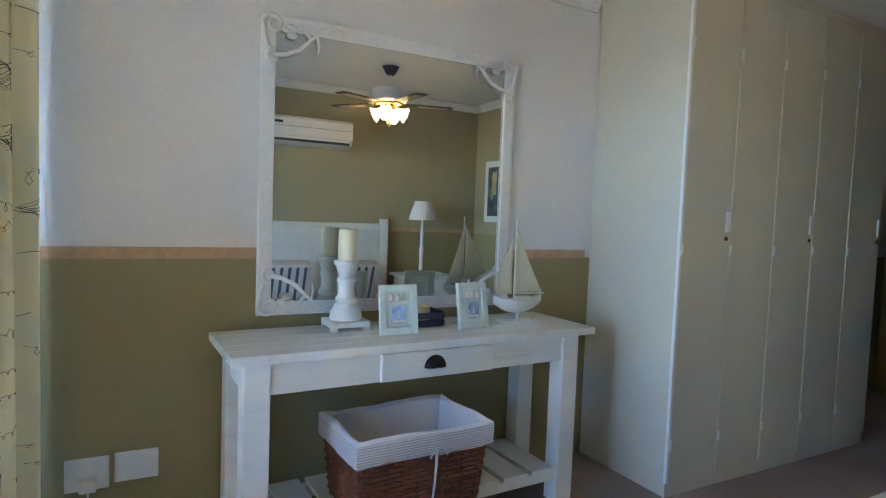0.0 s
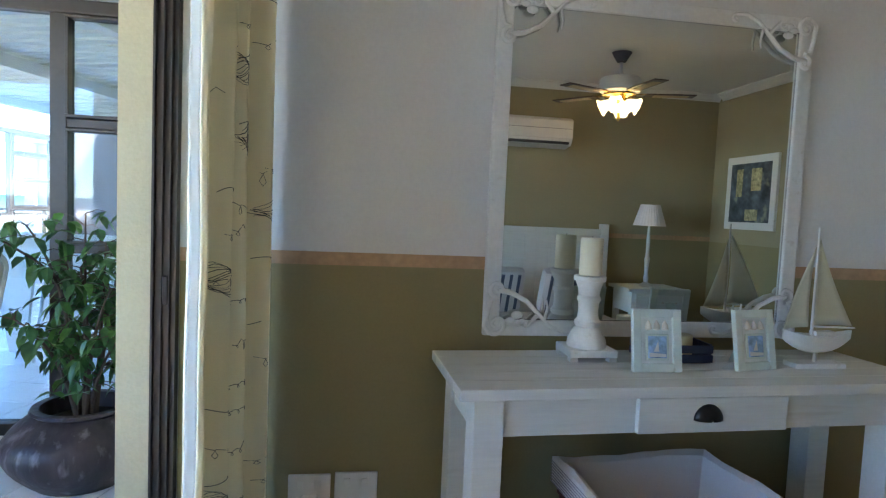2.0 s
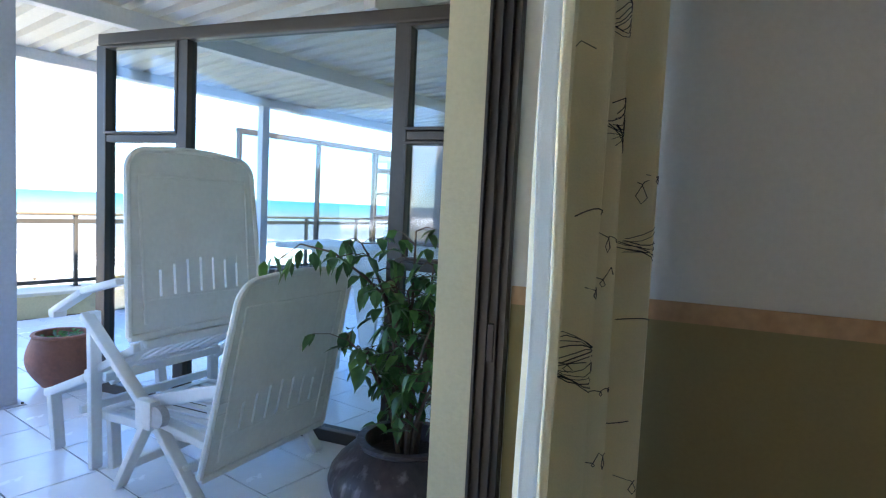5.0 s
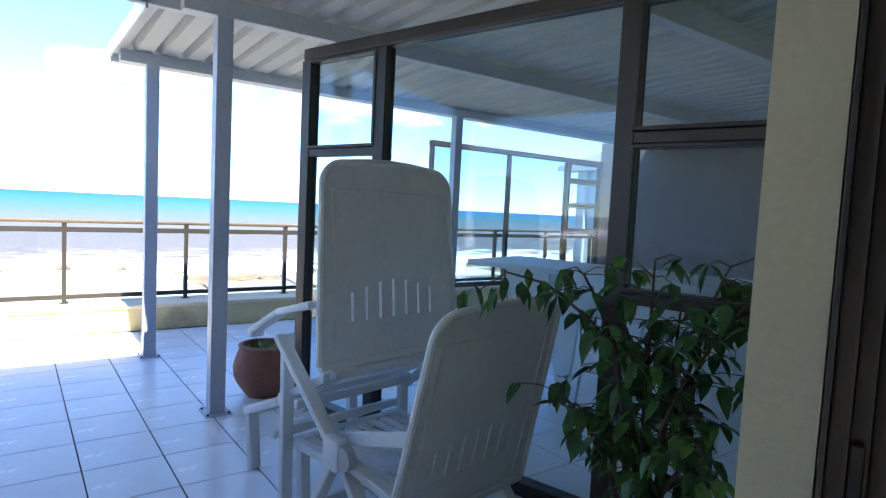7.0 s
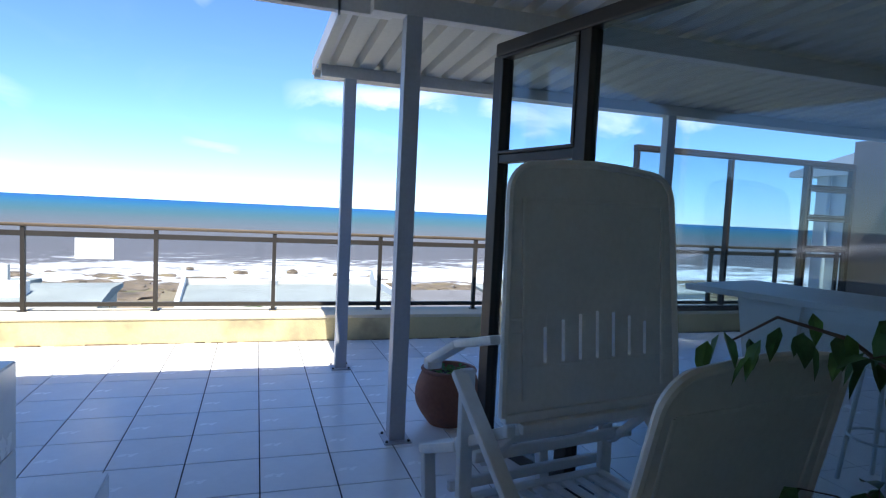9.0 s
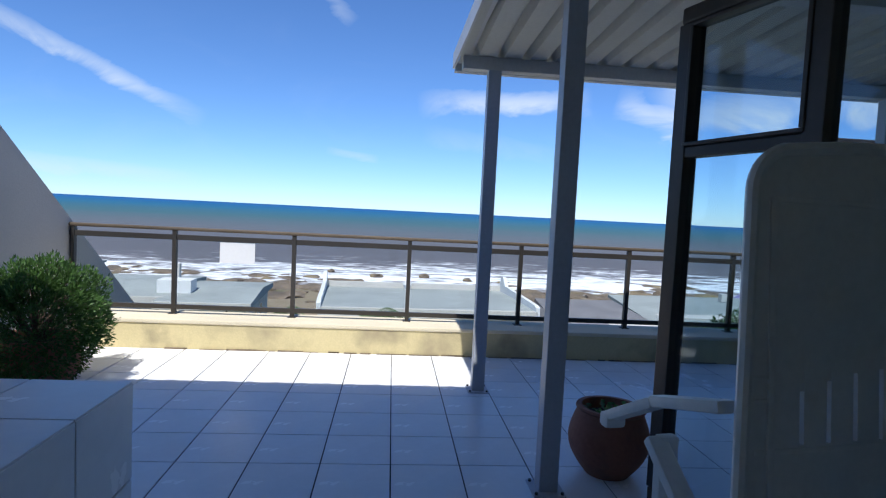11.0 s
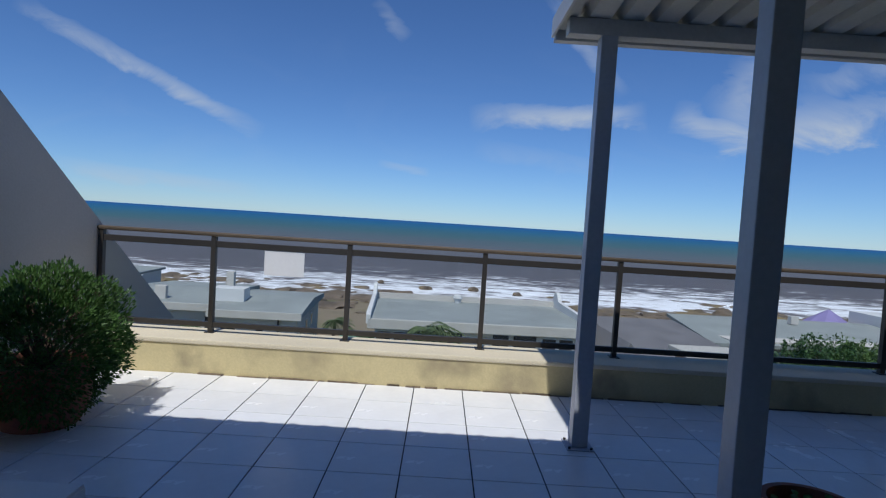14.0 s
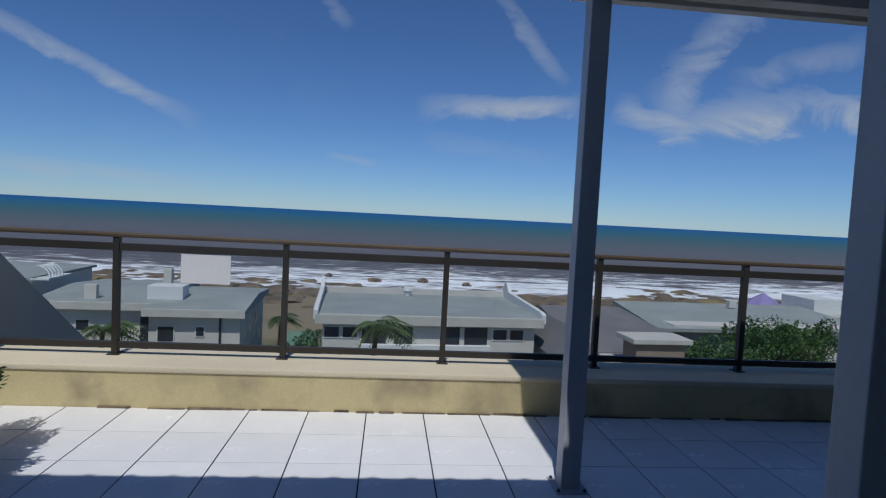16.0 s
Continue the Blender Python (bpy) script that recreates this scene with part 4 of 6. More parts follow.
for lo, hi in zip(rings, rings[1:]):
    for i in range(14):
        bm.faces.new((lo[i], lo[i + 1], hi[i + 1], hi[i]))
pull = part("cup_pull", in_frame(bm, table), M_PULL, drawer, "dark bronze cup pull", smooth=True)
sm = pull.modifiers.new("thickness", "SOLIDIFY")
sm.thickness = 0.004
for k in range(9):
    x0 = ax0 - 0.06 + 0.163 * k
    part("shelf_slat", in_frame(B(x0, x0 + 0.135, TY0 + 0.04, TY1 - 0.04, 0.165, 0.185, bevel=0.003), table), M_WHITEWOOD, table)
for y0 in (TY0 + 0.05, TY1 - 0.09):
    part("shelf_rail", in_frame(B(ax0 - 0.004, ax1 + 0.004, y0, y0 + 0.04, 0.115, 0.165, bevel=0.002), table), M_WHITEWOOD, table)

table.matrix_basis = table.matrix_basis @ Matrix.Rotation(radians(2), 4, "Z")

# laundry basket on the shelf
basket = thing("wicker_basket", Matrix.Translation((1.275, 2.80, 0.187)) @ Matrix.Rotation(radians(3), 4, "Z"), "red-brown wicker basket with a striped cloth liner", "basket")
CX0, CX1, CY0, CY1, CH = -0.295, 0.295, -0.19, 0.20, 0.335


def basket_ring(z, grow=0.0):
    t = z / CH
    e = 0.03 * (1 - t) - grow
    return CX0 + e, CX1 - e, CY0 + e, CY1 - e


weave = bmesh.new()
rows = 17
for k in range(rows):
    z = CH * (k + 0.5) / rows
    x0, x1, y0, y1 = basket_ring(z)
    for a, b in (((x0, y0), (x1, y0)), ((x1, y0), (x1, y1)), ((x1, y1), (x0, y1)), ((x0, y1), (x0, y0))):
        a, b = Vector((*a, z)), Vector((*b, z))
        n = max(4, int((b - a).length / 0.024))
        out = (b - a).normalized().cross(Vector((0, 0, 1)))
        pts = [a + (b - a) * i / n + out * (0.005 if (i + k) % 2 else -0.004) for i in range(n + 1)]
        tube(weave, pts, 0.0105, segs=5)
part("weave", weave, M_WICKER, basket, smooth=True)
bm = bmesh.new()
for k in range(8):
    x = CX0 + 0.05 + (CX1 - CX0 - 0.1) * k / 7
    rod(bm, (x, CY0 + 0.025, 0), (x, CY0 + 0.002, CH), 0.006, segs=6)
for k in range(5):
    y = CY0 + 0.05 + (CY1 - CY0 - 0.1) * k / 4
    rod(bm, (CX0 + 0.025, y, 0), (CX0 + 0.002, y, CH), 0.006, segs=6)
    rod(bm, (CX1 - 0.025, y, 0), (CX1 - 0.002, y, CH), 0.006, segs=6)
part("stakes", bm, M_WICKER, basket)
part("base", B(CX0 + 0.03, CX1 - 0.03, CY0 + 0.03, CY1 - 0.03, 0.0, 0.012), M_WICKER, basket)
bm = bmesh.new()
levels = [(CH - 0.085, -0.014), (CH - 0.04, -0.016), (CH + 0.004, -0.014), (CH + 0.012, 0.0), (CH + 0.0, 0.022), (CH - 0.15, 0.045), (CH - 0.31, 0.085)]
rng = random.Random(4)
loops = []
for z, g in levels:
    x0, x1, y0, y1 = CX0 + g, CX1 - g, CY0 + g, CY1 - g
    ring = []
    for (ax, ay), (bx, by) in (((x0, y0), (x1, y0)), ((x1, y0), (x1, y1)), ((x1, y1), (x0, y1)), ((x0, y1), (x0, y0))):
        for i in range(10):
            f = i / 10
            ring.append(bm.verts.new((ax + (bx - ax) * f + rng.uniform(-0.002, 0.002), ay + (by - ay) * f + rng.uniform(-0.002, 0.002), z + 0.006 * math.sin(f * math.pi * 2) + rng.uniform(-0.003, 0.003))))
    loops.append(ring)
for lo, hi in zip(loops, loops[1:]):
    for i in range(len(lo)):
        j = (i + 1) % len(lo)
        bm.faces.new((lo[i], lo[j], hi[j], hi[i]))
bm.faces.new(list(reversed(loops[-1])))
liner = part("liner", bm, M_LINER, basket, "white cloth liner with thin grey stripes", smooth=True)
bm = bmesh.new()
for k in range(8):
    z = CH - 0.080 + 0.0105 * k
    g = -0.0175
    x0, x1, y0, y1 = CX0 + g, CX1 - g, CY0 + g, CY1 - g
    tube(bm, [(x0, y1, z), (x0, y0, z), (x1, y0, z), (x1, y1, z)], 0.0016, segs=4)
part("stripe", bm, M_LINER_LINE, liner)
bm = bmesh.new()
tube(bm, [(0.03, CY0 - 0.022, CH - 0.07), (0.025, CY0 - 0.03, CH - 0.12), (0.02, CY0 - 0.028, CH - 0.20), (0.015, CY0 - 0.02, CH - 0.29)], 0.006, 0.004)
tube(bm, [(0.03, CY0 - 0.022, CH - 0.07), (0.05, CY0 - 0.032, CH - 0.055), (0.075, CY0 - 0.03, CH - 0.085)], 0.005, 0.004)
tube(bm, [(0.03, CY0 - 0.022, CH - 0.07), (0.012, CY0 - 0.032, CH - 0.05), (-0.002, CY0 - 0.028, CH - 0.09)], 0.005, 0.004)
part("tie", bm, M_LINER, liner, "white cloth tie knotted at the front")

# ---- mirror ----
MX0, MX1, MZ0, MZ1 = 0.722, 2.030, 0.922, 2.225
mirror = thing("wall_mirror", (1.37, WALL_N - 0.007, MZ0), "large white framed wall mirror with scrolled iron corners", "mirror")
FW = 0.062
for b in ((MX0, MX0 + FW, MZ0, MZ1), (MX1 - FW, MX1, MZ0, MZ1), (MX0 + FW, MX1 - FW, MZ0, MZ0 + FW), (MX0 + FW, MX1 - FW, MZ1 - FW, MZ1)):
    part("frame_bar", in_frame(B(b[0], b[1], WALL_N - 0.037, WALL_N - 0.007, b[2], b[3], bevel=0.006), mirror), M_WHITEPLASTER, mirror)
m_mirror = bpy.data.materials.new("silvered_glass")
m_mirror.use_nodes = True
pm = m_mirror.node_tree.nodes["Principled BSDF"]
pm.inputs["Base Color"].default_value, pm.inputs["Metallic"].default_value, pm.inputs["Roughness"].default_value = (0.70, 0.72, 0.69, 1), 1.0, 0.01
part("mirror_glass", in_frame(B(MX0 + FW - 0.006, MX1 - FW + 0.006, WALL_N - 0.022, WALL_N - 0.012, MZ0 + FW - 0.006, MZ1 - FW + 0.006), mirror), m_mirror, mirror, "silvered mirror glass")
# thin dark bead drawn as the shade where the frame meets the glass
bm = bmesh.new()
gx0, gx1, gz0, gz1 = MX0 + FW - 0.001, MX1 - FW + 0.001, MZ0 + FW - 0.001, MZ1 - FW + 0.001
tube(bm, [(gx0, WALL_N - 0.024, gz0), (gx0, WALL_N - 0.024, gz1), (gx1, WALL_N - 0.024, gz1), (gx1, WALL_N - 0.024, gz0), (gx0, WALL_N - 0.024, gz0)], 0.0022, segs=4)
part("shadow_gap", in_frame(bm, mirror), M_INK, mirror)


def spiral(cx, cz, r0, turns, a0, sense, n=26):
    return [(cx + r0 * (1 - 0.86 * k / n) * math.cos(a0 + sense * turns * math.tau * k / n), cz + r0 * (1 - 0.86 * k / n) * math.sin(a0 + sense * turns * math.tau * k / n)) for k in range(n + 1)]


def scroll(cx, cz, sx, sz):
    """Scrolled ironwork in a corner, which opens towards sx, sz."""
    bm = bmesh.new()
    yb = WALL_N - 0.045

    def strand(pts, r0, r1):
        tube(bm, [(cx + sx * u, yb, cz + sz * v) for u, v in pts], r0, r1, segs=7)

    strand([(u, v) for u, v in spiral(0.035, 0.035, 0.045, 1.3, math.pi, 1)], 0.011, 0.006)
    strand([(u, v) for u, v in spiral(0.035, 0.17, 0.032, 1.2, -math.pi / 2, -1)], 0.011, 0.006)
    strand([(-0.008, 0.03), (0.0, 0.09), (0.012, 0.13), (0.034, 0.138)], 0.011, 0.010)
    strand([(0.04, 0.165), (0.09, 0.155), (0.15, 0.125), (0.20, 0.075), (0.245, 0.03), (0.30, 0.005), (0.345, 0.008)], 0.011, 0.006)
    strand(spiral(0.345, 0.026, 0.018, 1.0, -math.pi / 2, 1, 14), 0.007, 0.004)
    strand([(0.20, 0.075), (0.165, 0.035), (0.15, 0.02)], 0.009, 0.006)
    strand(spiral(0.135, 0.035, 0.02, 1.1, -0.6, 1, 14), 0.008, 0.004)
    strand([(0.225, 0.05), (0.235, 0.10), (0.23, 0.13)], 0.006, 0.003)
    for u, v, r in ((0.115, 0.07, 0.02), (0.09, 0.05, 0.016), (0.11, 0.035, 0.015)):
        bmesh.ops.create_icosphere(bm, subdivisions=2, radius=r, matrix=Matrix.Translation((cx + sx * u, yb, cz + sz * v)) @ Matrix.Diagonal((1.2, 0.4, 0.8, 1)))
    part("corner_scroll", in_frame(bm, mirror), M_WHITEPLASTER, mirror, "white scrolled iron corner", smooth=True)


for sx, cx in ((1, MX0 + 0.012), (-1, MX1 - 0.012)):
    for sz, cz in ((1, MZ0 + 0.012), (-1, MZ1 - 0.012)):
        scroll(cx, cz, sx, sz)


# ---- things on the table ----
holder = thing("candle_holder", Matrix.Translation((1.088, 3.075, TH)) @ Matrix.Scale(0.86, 4), "chunky white turned wooden candle holder on the console table", "candle holder")
part("base", B(-0.105, 0.105, -0.09, 0.09, 0.018, 0.05, bevel=0.006), M_WHITEPLASTER, holder)
for u in (-1, 1):
    for v in (-1, 1):
        part("foot", B(u * 0.085 - 0.018, u * 0.085 + 0.018, v * 0.07 - 0.018, v * 0.07 + 0.018, 0.0, 0.018, bevel=0.004), M_WHITEPLASTER, holder)
part("column", lathe(bmesh.new(), [(0.082, 0.05), (0.084, 0.06), (0.080, 0.085), (0.062, 0.12), (0.050, 0.135), (0.056, 0.145), (0.056, 0.16), (0.046, 0.17), (0.042, 0.20), (0.044, 0.24), (0.050, 0.25),
                                   (0.050, 0.26), (0.044, 0.27), (0.048, 0.30), (0.060, 0.33), (0.068, 0.335), (0.068, 0.352), (0.060, 0.356)], segs=36), M_WHITEPLASTER, holder, smooth=True)
candle = thing("pillar_candle", Matrix.Translation((1.088, 3.075, TH + 0.306)) @ Matrix.Scale(0.9, 4), "thick cream pillar candle on the candle holder", "candle")
part("wax", lathe(bmesh.new(), [(0.044, 0.0), (0.046, 0.004), (0.046, 0.148), (0.043, 0.153), (0.030, 0.150), (0.004, 0.147)], segs=32), M_CANDLE, candle, smooth=True)
part("wick", rod(bmesh.new(), (0, 0, 0.147), (0.002, 0, 0.16), 0.0015, segs=6), M_INK, candle)


def photo_frame(x, y, turn):
    f = thing("picture_frame", Matrix.Translation((x, y, TH)) @ Matrix.Rotation(radians(turn), 4, "Z") @ Matrix.Rotation(radians(-10), 4, "X"), "pale mint picture frame with shells and a blue sea print", "picture frame", "frames on the console table")
    w, h = 0.175, 0.215
    bm = bmesh.new()
    e = 0.03
    for b in ((-w / 2, -w / 2 + e, 0, h), (w / 2 - e, w / 2, 0, h), (-w / 2 + e, w / 2 - e, 0, e), (-w / 2 + e, w / 2 - e, h - e, h)):
        box(bm, b[0], b[1], -0.012, 0.008, b[2], b[3], 0.003)
    part("frame", bm, M_MINTFRAME, f)
    part("mat_board", B(-w / 2 + e, w / 2 - e, -0.002, 0.004, e, h - e), M_MINTEDGE, f)
    part("inner_frame", B(-0.042, 0.042, -0.008, -0.002, 0.04, 0.13, bevel=0.002), M_MINTFRAME, f)
    part("picture", B(-0.033, 0.033, -0.0105, -0.008, 0.048, 0.122), M_SEAPIC, f, "small blue and white sea print")
    sail = bmesh.new()
    prism(sail, [(-0.014, -0.0125, 0.07), (0.004, -0.0125, 0.07), (0.002, -0.0125, 0.105)], (0, 0.0018, 0))
    prism(sail, [(-0.03, -0.0125, 0.052), (0.03, -0.0125, 0.052), (0.03, -0.0125, 0.062), (-0.03, -0.0125, 0.066)], (0, 0.0018, 0))
    part("print_detail", sail, M_SOCKET, f)
    for u in (-0.03, 0.0, 0.03):
        part("shell", lathe(bmesh.new(), [(0.004, 0), (0.012, 0.004), (0.009, 0.02), (0.002, 0.034)], (u, -0.006, 0.142), segs=12), M_SHELL, f, smooth=True)
    prop = bmesh.new()
    prism(prop, [(-0.02, 0.006, 0.15), (0.02, 0.006, 0.15), (0.025, 0.10, 0.02), (-0.025, 0.10, 0.02)], (0, 0.003, 0.002))
    part("stand", prop, M_MINTFRAME, f)
    return f


photo_frame(1.262, 2.875, -2)
photo_frame(1.655, 2.90, 10)

tray = thing("wooden_crate", (1.42, 3.065, TH), "small navy blue slatted wooden crate on the console table", "crate")
for s in (-1, 1):
    for z in (0.004, 0.038):
        part("slat", B(-0.125, 0.125, s * 0.075 - 0.005, s * 0.075 + 0.005, z, z + 0.028, bevel=0.002), M_BLUEBOX, tray)
        part("end_board", B(s * 0.12 - 0.005, s * 0.12 + 0.005, -0.07, 0.07, z, z + 0.032, bevel=0.002), M_BLUEBOX, tray)
part("bottom", B(-0.12, 0.12, -0.07, 0.07, 0.0, 0.005), M_BLUEBOX, tray)
for x, h in ((-0.045, 0.105), (0.045, 0.085)):
    c2 = thing("short_candle", (1.42 + x, 3.065, TH + 0.005), "short cream candle standing in the navy crate", "candle", "candles in the crate")
    part("wax", lathe(bmesh.new(), [(0.036, 0), (0.038, 0.004), (0.038, h), (0.034, h + 0.003), (0.004, h - 0.003)], segs=28), M_CANDLE, c2, smooth=True)

boat = thing("model_sailboat", Matrix.Translation((1.935, 2.95, TH)) @ Matrix.Scale(0.95, 4), "white wooden model sailboat with cream cloth sails", "model boat")
part("stand", B(-0.11, 0.11, -0.035, 0.035, 0.0, 0.02, bevel=0.003), M_WHITEPLASTER, boat)
part("stand_pin", rod(bmesh.new(), (0.0, 0, 0.02), (0.0, 0, 0.06), 0.008, segs=10), M_WHITEPLASTER, boat)
bm = bmesh.new()
secs = []
for k in range(13):
    f = k / 12
    x = -0.15 + 0.30 * f
    half = 0.045 * math.sin(math.pi * min(1, 0.08 + 0.92 * f) ** 0.8) ** 0.7 if 0 < f < 1 else 0.004
    keel = 0.055 + 0.055 * abs(2 * f - 1) ** 2.2
    deck = 0.125 + 0.022 * (2 * f - 1) ** 2
    secs.append([bm.verts.new((x, half * math.sin(a), deck - (deck - keel) * math.cos(a) ** 0.8 if abs(a) < 1.56 else deck)) for a in (-math.pi / 2 + math.pi * i / 8 for i in range(9))])
for lo, hi in zip(secs, secs[1:]):
    for i in range(8):
        bm.faces.new((lo[i], lo[i + 1], hi[i + 1], hi[i]))
    bm.faces.new((lo[8], lo[0], hi[0], hi[8]))
bm.faces.new(secs[0])
bm.faces.new(list(reversed(secs[-1])))
part("hull", bm, M_WHITEPLASTER, boat, smooth=True)
part("mast", rod(bmesh.new(), (-0.025, 0, 0.12), (-0.025, 0, 0.545), 0.006, 0.004, segs=10), M_WHITEPLASTER, boat)
part("boom", rod(bmesh.new(), (-0.025, 0, 0.16), (0.165, 0, 0.155), 0.004, segs=8), M_WHITEPLASTER, boat)
part("cabin", B(-0.02, 0.07, -0.02, 0.02, 0.125, 0.142, bevel=0.004), M_WHITEPLASTER, boat)
for nm, tri in (("mainsail", [(-0.018, 0, 0.165), (0.16, 0.008, 0.162), (-0.018, 0, 0.50)]), ("jib", [(-0.032, 0, 0.47), (-0.145, 0.006, 0.145), (-0.035, 0.006, 0.155)])):
    bm = bmesh.new()
    n = 8
    a, b, c3 = (Vector(p) for p in tri)
    grid = {}
    for i in range(n + 1):
        for j in range(n + 1 - i):
            u, v = i / n, j / n
            w = 1 - u - v
            p = a * w + b * u + c3 * v
            p.y += 0.05 * (u * v + v * w + u * w)
            grid[i, j] = bm.verts.new(p)
    for i in range(n):
        for j in range(n - i):
            bm.faces.new((grid[i, j], grid[i + 1, j], grid[i, j + 1]))
            if i + j < n - 1:
                bm.faces.new((grid[i + 1, j], grid[i + 1, j + 1], grid[i, j + 1]))
    so = part(nm, bm, M_SAIL, boat, "cream cloth sail", smooth=True)
    so.modifiers.new("thickness", "SOLIDIFY").thickness = 0.0015

# ---- wall sockets ----
for x0, z0, w, h, lab in ((0.015, 0.255, 0.155, 0.13, "white double wall socket with switches"), (0.185, 0.27, 0.16, 0.12, "white aerial wall plate beside the socket")):
    s = thing("wall_socket", (x0 + w / 2, WALL_N - 0.004, z0), lab, "socket")
    part("plate", B(-w / 2, w / 2, -0.012, 0.0, 0, h, bevel=0.004), M_SOCKET, s)
    for u in (-0.035, 0.03):
        part("switch", B(u - 0.012, u + 0.012, -0.017, -0.011, h * 0.6, h * 0.82, bevel=0.002), M_SOCKET, s)
plug = thing("power_plug", (0.095, WALL_N - 0.016, 0.26), "white plug and cable in the wall socket", "plug")
part("plug_body", B(-0.03, 0.03, -0.045, 0.0, 0.0, 0.05, bevel=0.008), M_SOCKET, plug)
part("cable", tube(bmesh.new(), [(0, -0.03, 0.005), (0.004, -0.035, -0.06), (-0.01, -0.03, -0.15)], 0.004), M_SOCKET, plug)

# ---- wardrobe ----
WX0, WY0 = 2.615, 2.575
ward_h = CEIL - 0.004
wardrobe_side = part("side_panel", B(WX0, WX0 + 0.02, WY0 + 0.004, WALL_N - 0.008, 0.0, ward_h, bevel=0.001), M_WARDROBE_SIDE)
for k in range(5):
    x0 = WX0 + 0.02 + 0.37 * k
    unit = thing("wardrobe_unit", (x0 + 0.185, WY0 + 0.3, 0), "floor-to-ceiling built-in wardrobe with cream doors", "wardrobe", "built-in wardrobes")
    part("carcass", in_frame(B(x0, x0 + 0.368, WY0 + 0.022, WALL_N - 0.008, 0.0, ward_h - 0.002), unit), M_WARDROBE, unit)
    part("plinth", in_frame(B(x0, x0 + 0.368, WY0 + 0.012, WY0 + 0.021, 0.0, 0.075), unit), M_WARDROBE, unit)
    d = part("door", in_frame(B(x0 + 0.003, x0 + 0.365, WY0, WY0 + 0.019, 0.08, ward_h - 0.05, bevel=0.002), unit), M_WARDROBE, unit)
    part("edge_strip", in_frame(B(x0 + 0.001 - (0.014 if k == 0 else 0), x0 + 0.004, WY0 - (0.006 if k == 0 else 0.002), WY0 + 0.012, 0.082, ward_h - 0.052, bevel=0.001), unit), M_SOCKET if k == 0 else M_WARDROBE, d)
    part("fascia", in_frame(B(x0, x0 + 0.368, WY0 + 0.004, WY0 + 0.021, ward_h - 0.045, ward_h - 0.002), unit), M_WARDROBE, unit)
    if k % 2 == 0:
        hx = x0 + 0.340
        part("handle", in_frame(B(hx - 0.014, hx + 0.014, WY0 - 0.012, WY0, 1.36, 1.465, bevel=0.003), unit), M_SOCKET, d, "white handle plate")
        part("lock", in_frame(rod(bmesh.new(), (hx - 0.005, WY0 - 0.006, 1.325), (hx - 0.005, WY0, 1.325), 0.011, segs=14), unit), M_PULL, d, "small metal lock")
    for z in (0.25, 1.24, 2.25):
        part("hinge", in_frame(B(x0 - 0.004, x0 + 0.01, WY0 - 0.011, WY0 - 0.002, z, z + 0.05, bevel=0.002), unit), M_SOCKET, d)
    if k == 0:
        wardrobe_side.parent = unit
        wardrobe_side.matrix_parent_inverse = unit.matrix_basis.inverted() @ PLACE

# ---- curtain ----
curtain = thing("curtain", (-0.14, 2.85, 0), "cream curtain printed with dark handwriting and sketches", "curtain")
FOLDS = 72


def curtain_point(f, z):
    """f runs from the free edge beside the door, out into the room, and back to the wall."""
    low = 1.0 - z / 2.34
    a, b, c = Vector((-0.200, 2.64 - 0.09 * low, 0)), Vector((-0.090, 2.95 - 0.01 * low, 0)), Vector((-0.15, 3.17, 0))
    if f < 0.75:
        p, d = a.lerp(b, f / 0.75), (b - a).normalized()
    else:
        p, d = b.lerp(c, (f - 0.75) / 0.25), (c - b).normalized()
    ease = min(1.0, max(0.0, (f - 0.66) / 0.18))
    d1, d2 = (b - a).normalized(), (c - b).normalized()
    d = d1.lerp(d2, ease).normalized()
    out = Vector((d.y, -d.x, 0))
    wave = math.sin(f * math.tau * 4.2 + 0.5 + 0.35 * math.sin(z * 1.2)) + 0.35 * math.sin(f * math.tau * 7.1 + 1.3 * math.sin(z * 0.9 + 1.0))
    depth = 0.040 + 0.010 * f + 0.006 * low + 0.004 * math.sin(z * 2.3 + f * 9)
    crease = 0.0035 * math.sin(z * 11 + f * 5) * math.exp(-((f - 0.05) / 0.06) ** 2)
    return p + out * (wave * depth + crease) + Vector((0, 0, z))


bm = bmesh.new()
grid = [[bm.verts.new(curtain_point(i / FOLDS, 0.04 + 2.34 * k / 50)) for i in range(FOLDS + 1)] for k in range(51)]
for lo, hi in zip(grid, grid[1:]):
    for i in range(FOLDS):
        bm.faces.new((lo[i], lo[i + 1], hi[i + 1], hi[i]))
cloth = part("cloth", bm, M_CURTAIN, curtain, smooth=True)
cloth.matrix_parent_inverse = curtain.matrix_basis.inverted() @ PLACE
cloth.modifiers.new("thickness", "SOLIDIFY").thickness = 0.002
bm = bmesh.new()
grid = [[bm.verts.new(curtain_point(0.0, 0.05 + 2.3 * k / 30) + Vector((-0.004 - 0.018 * u, -0.004 - 0.030 * u * (1.3 - 0.4 * k / 30) - 0.004 * math.sin(k * 0.7) * u, 0))) for u in (0, 0.25, 0.5, 0.75, 1.0)] for k in range(31)]
for lo, hi in zip(grid, grid[1:]):
    for i in range(4):
        bm.faces.new((lo[i], lo[i + 1], hi[i + 1], hi[i]))
lining = part("lining", bm, M_CURTAIN_LINING, curtain, "white lining edge lit by daylight", smooth=True)
lining.matrix_parent_inverse = curtain.matrix_basis.inverted() @ PLACE
lining.modifiers.new("thickness", "SOLIDIFY").thickness = 0.002


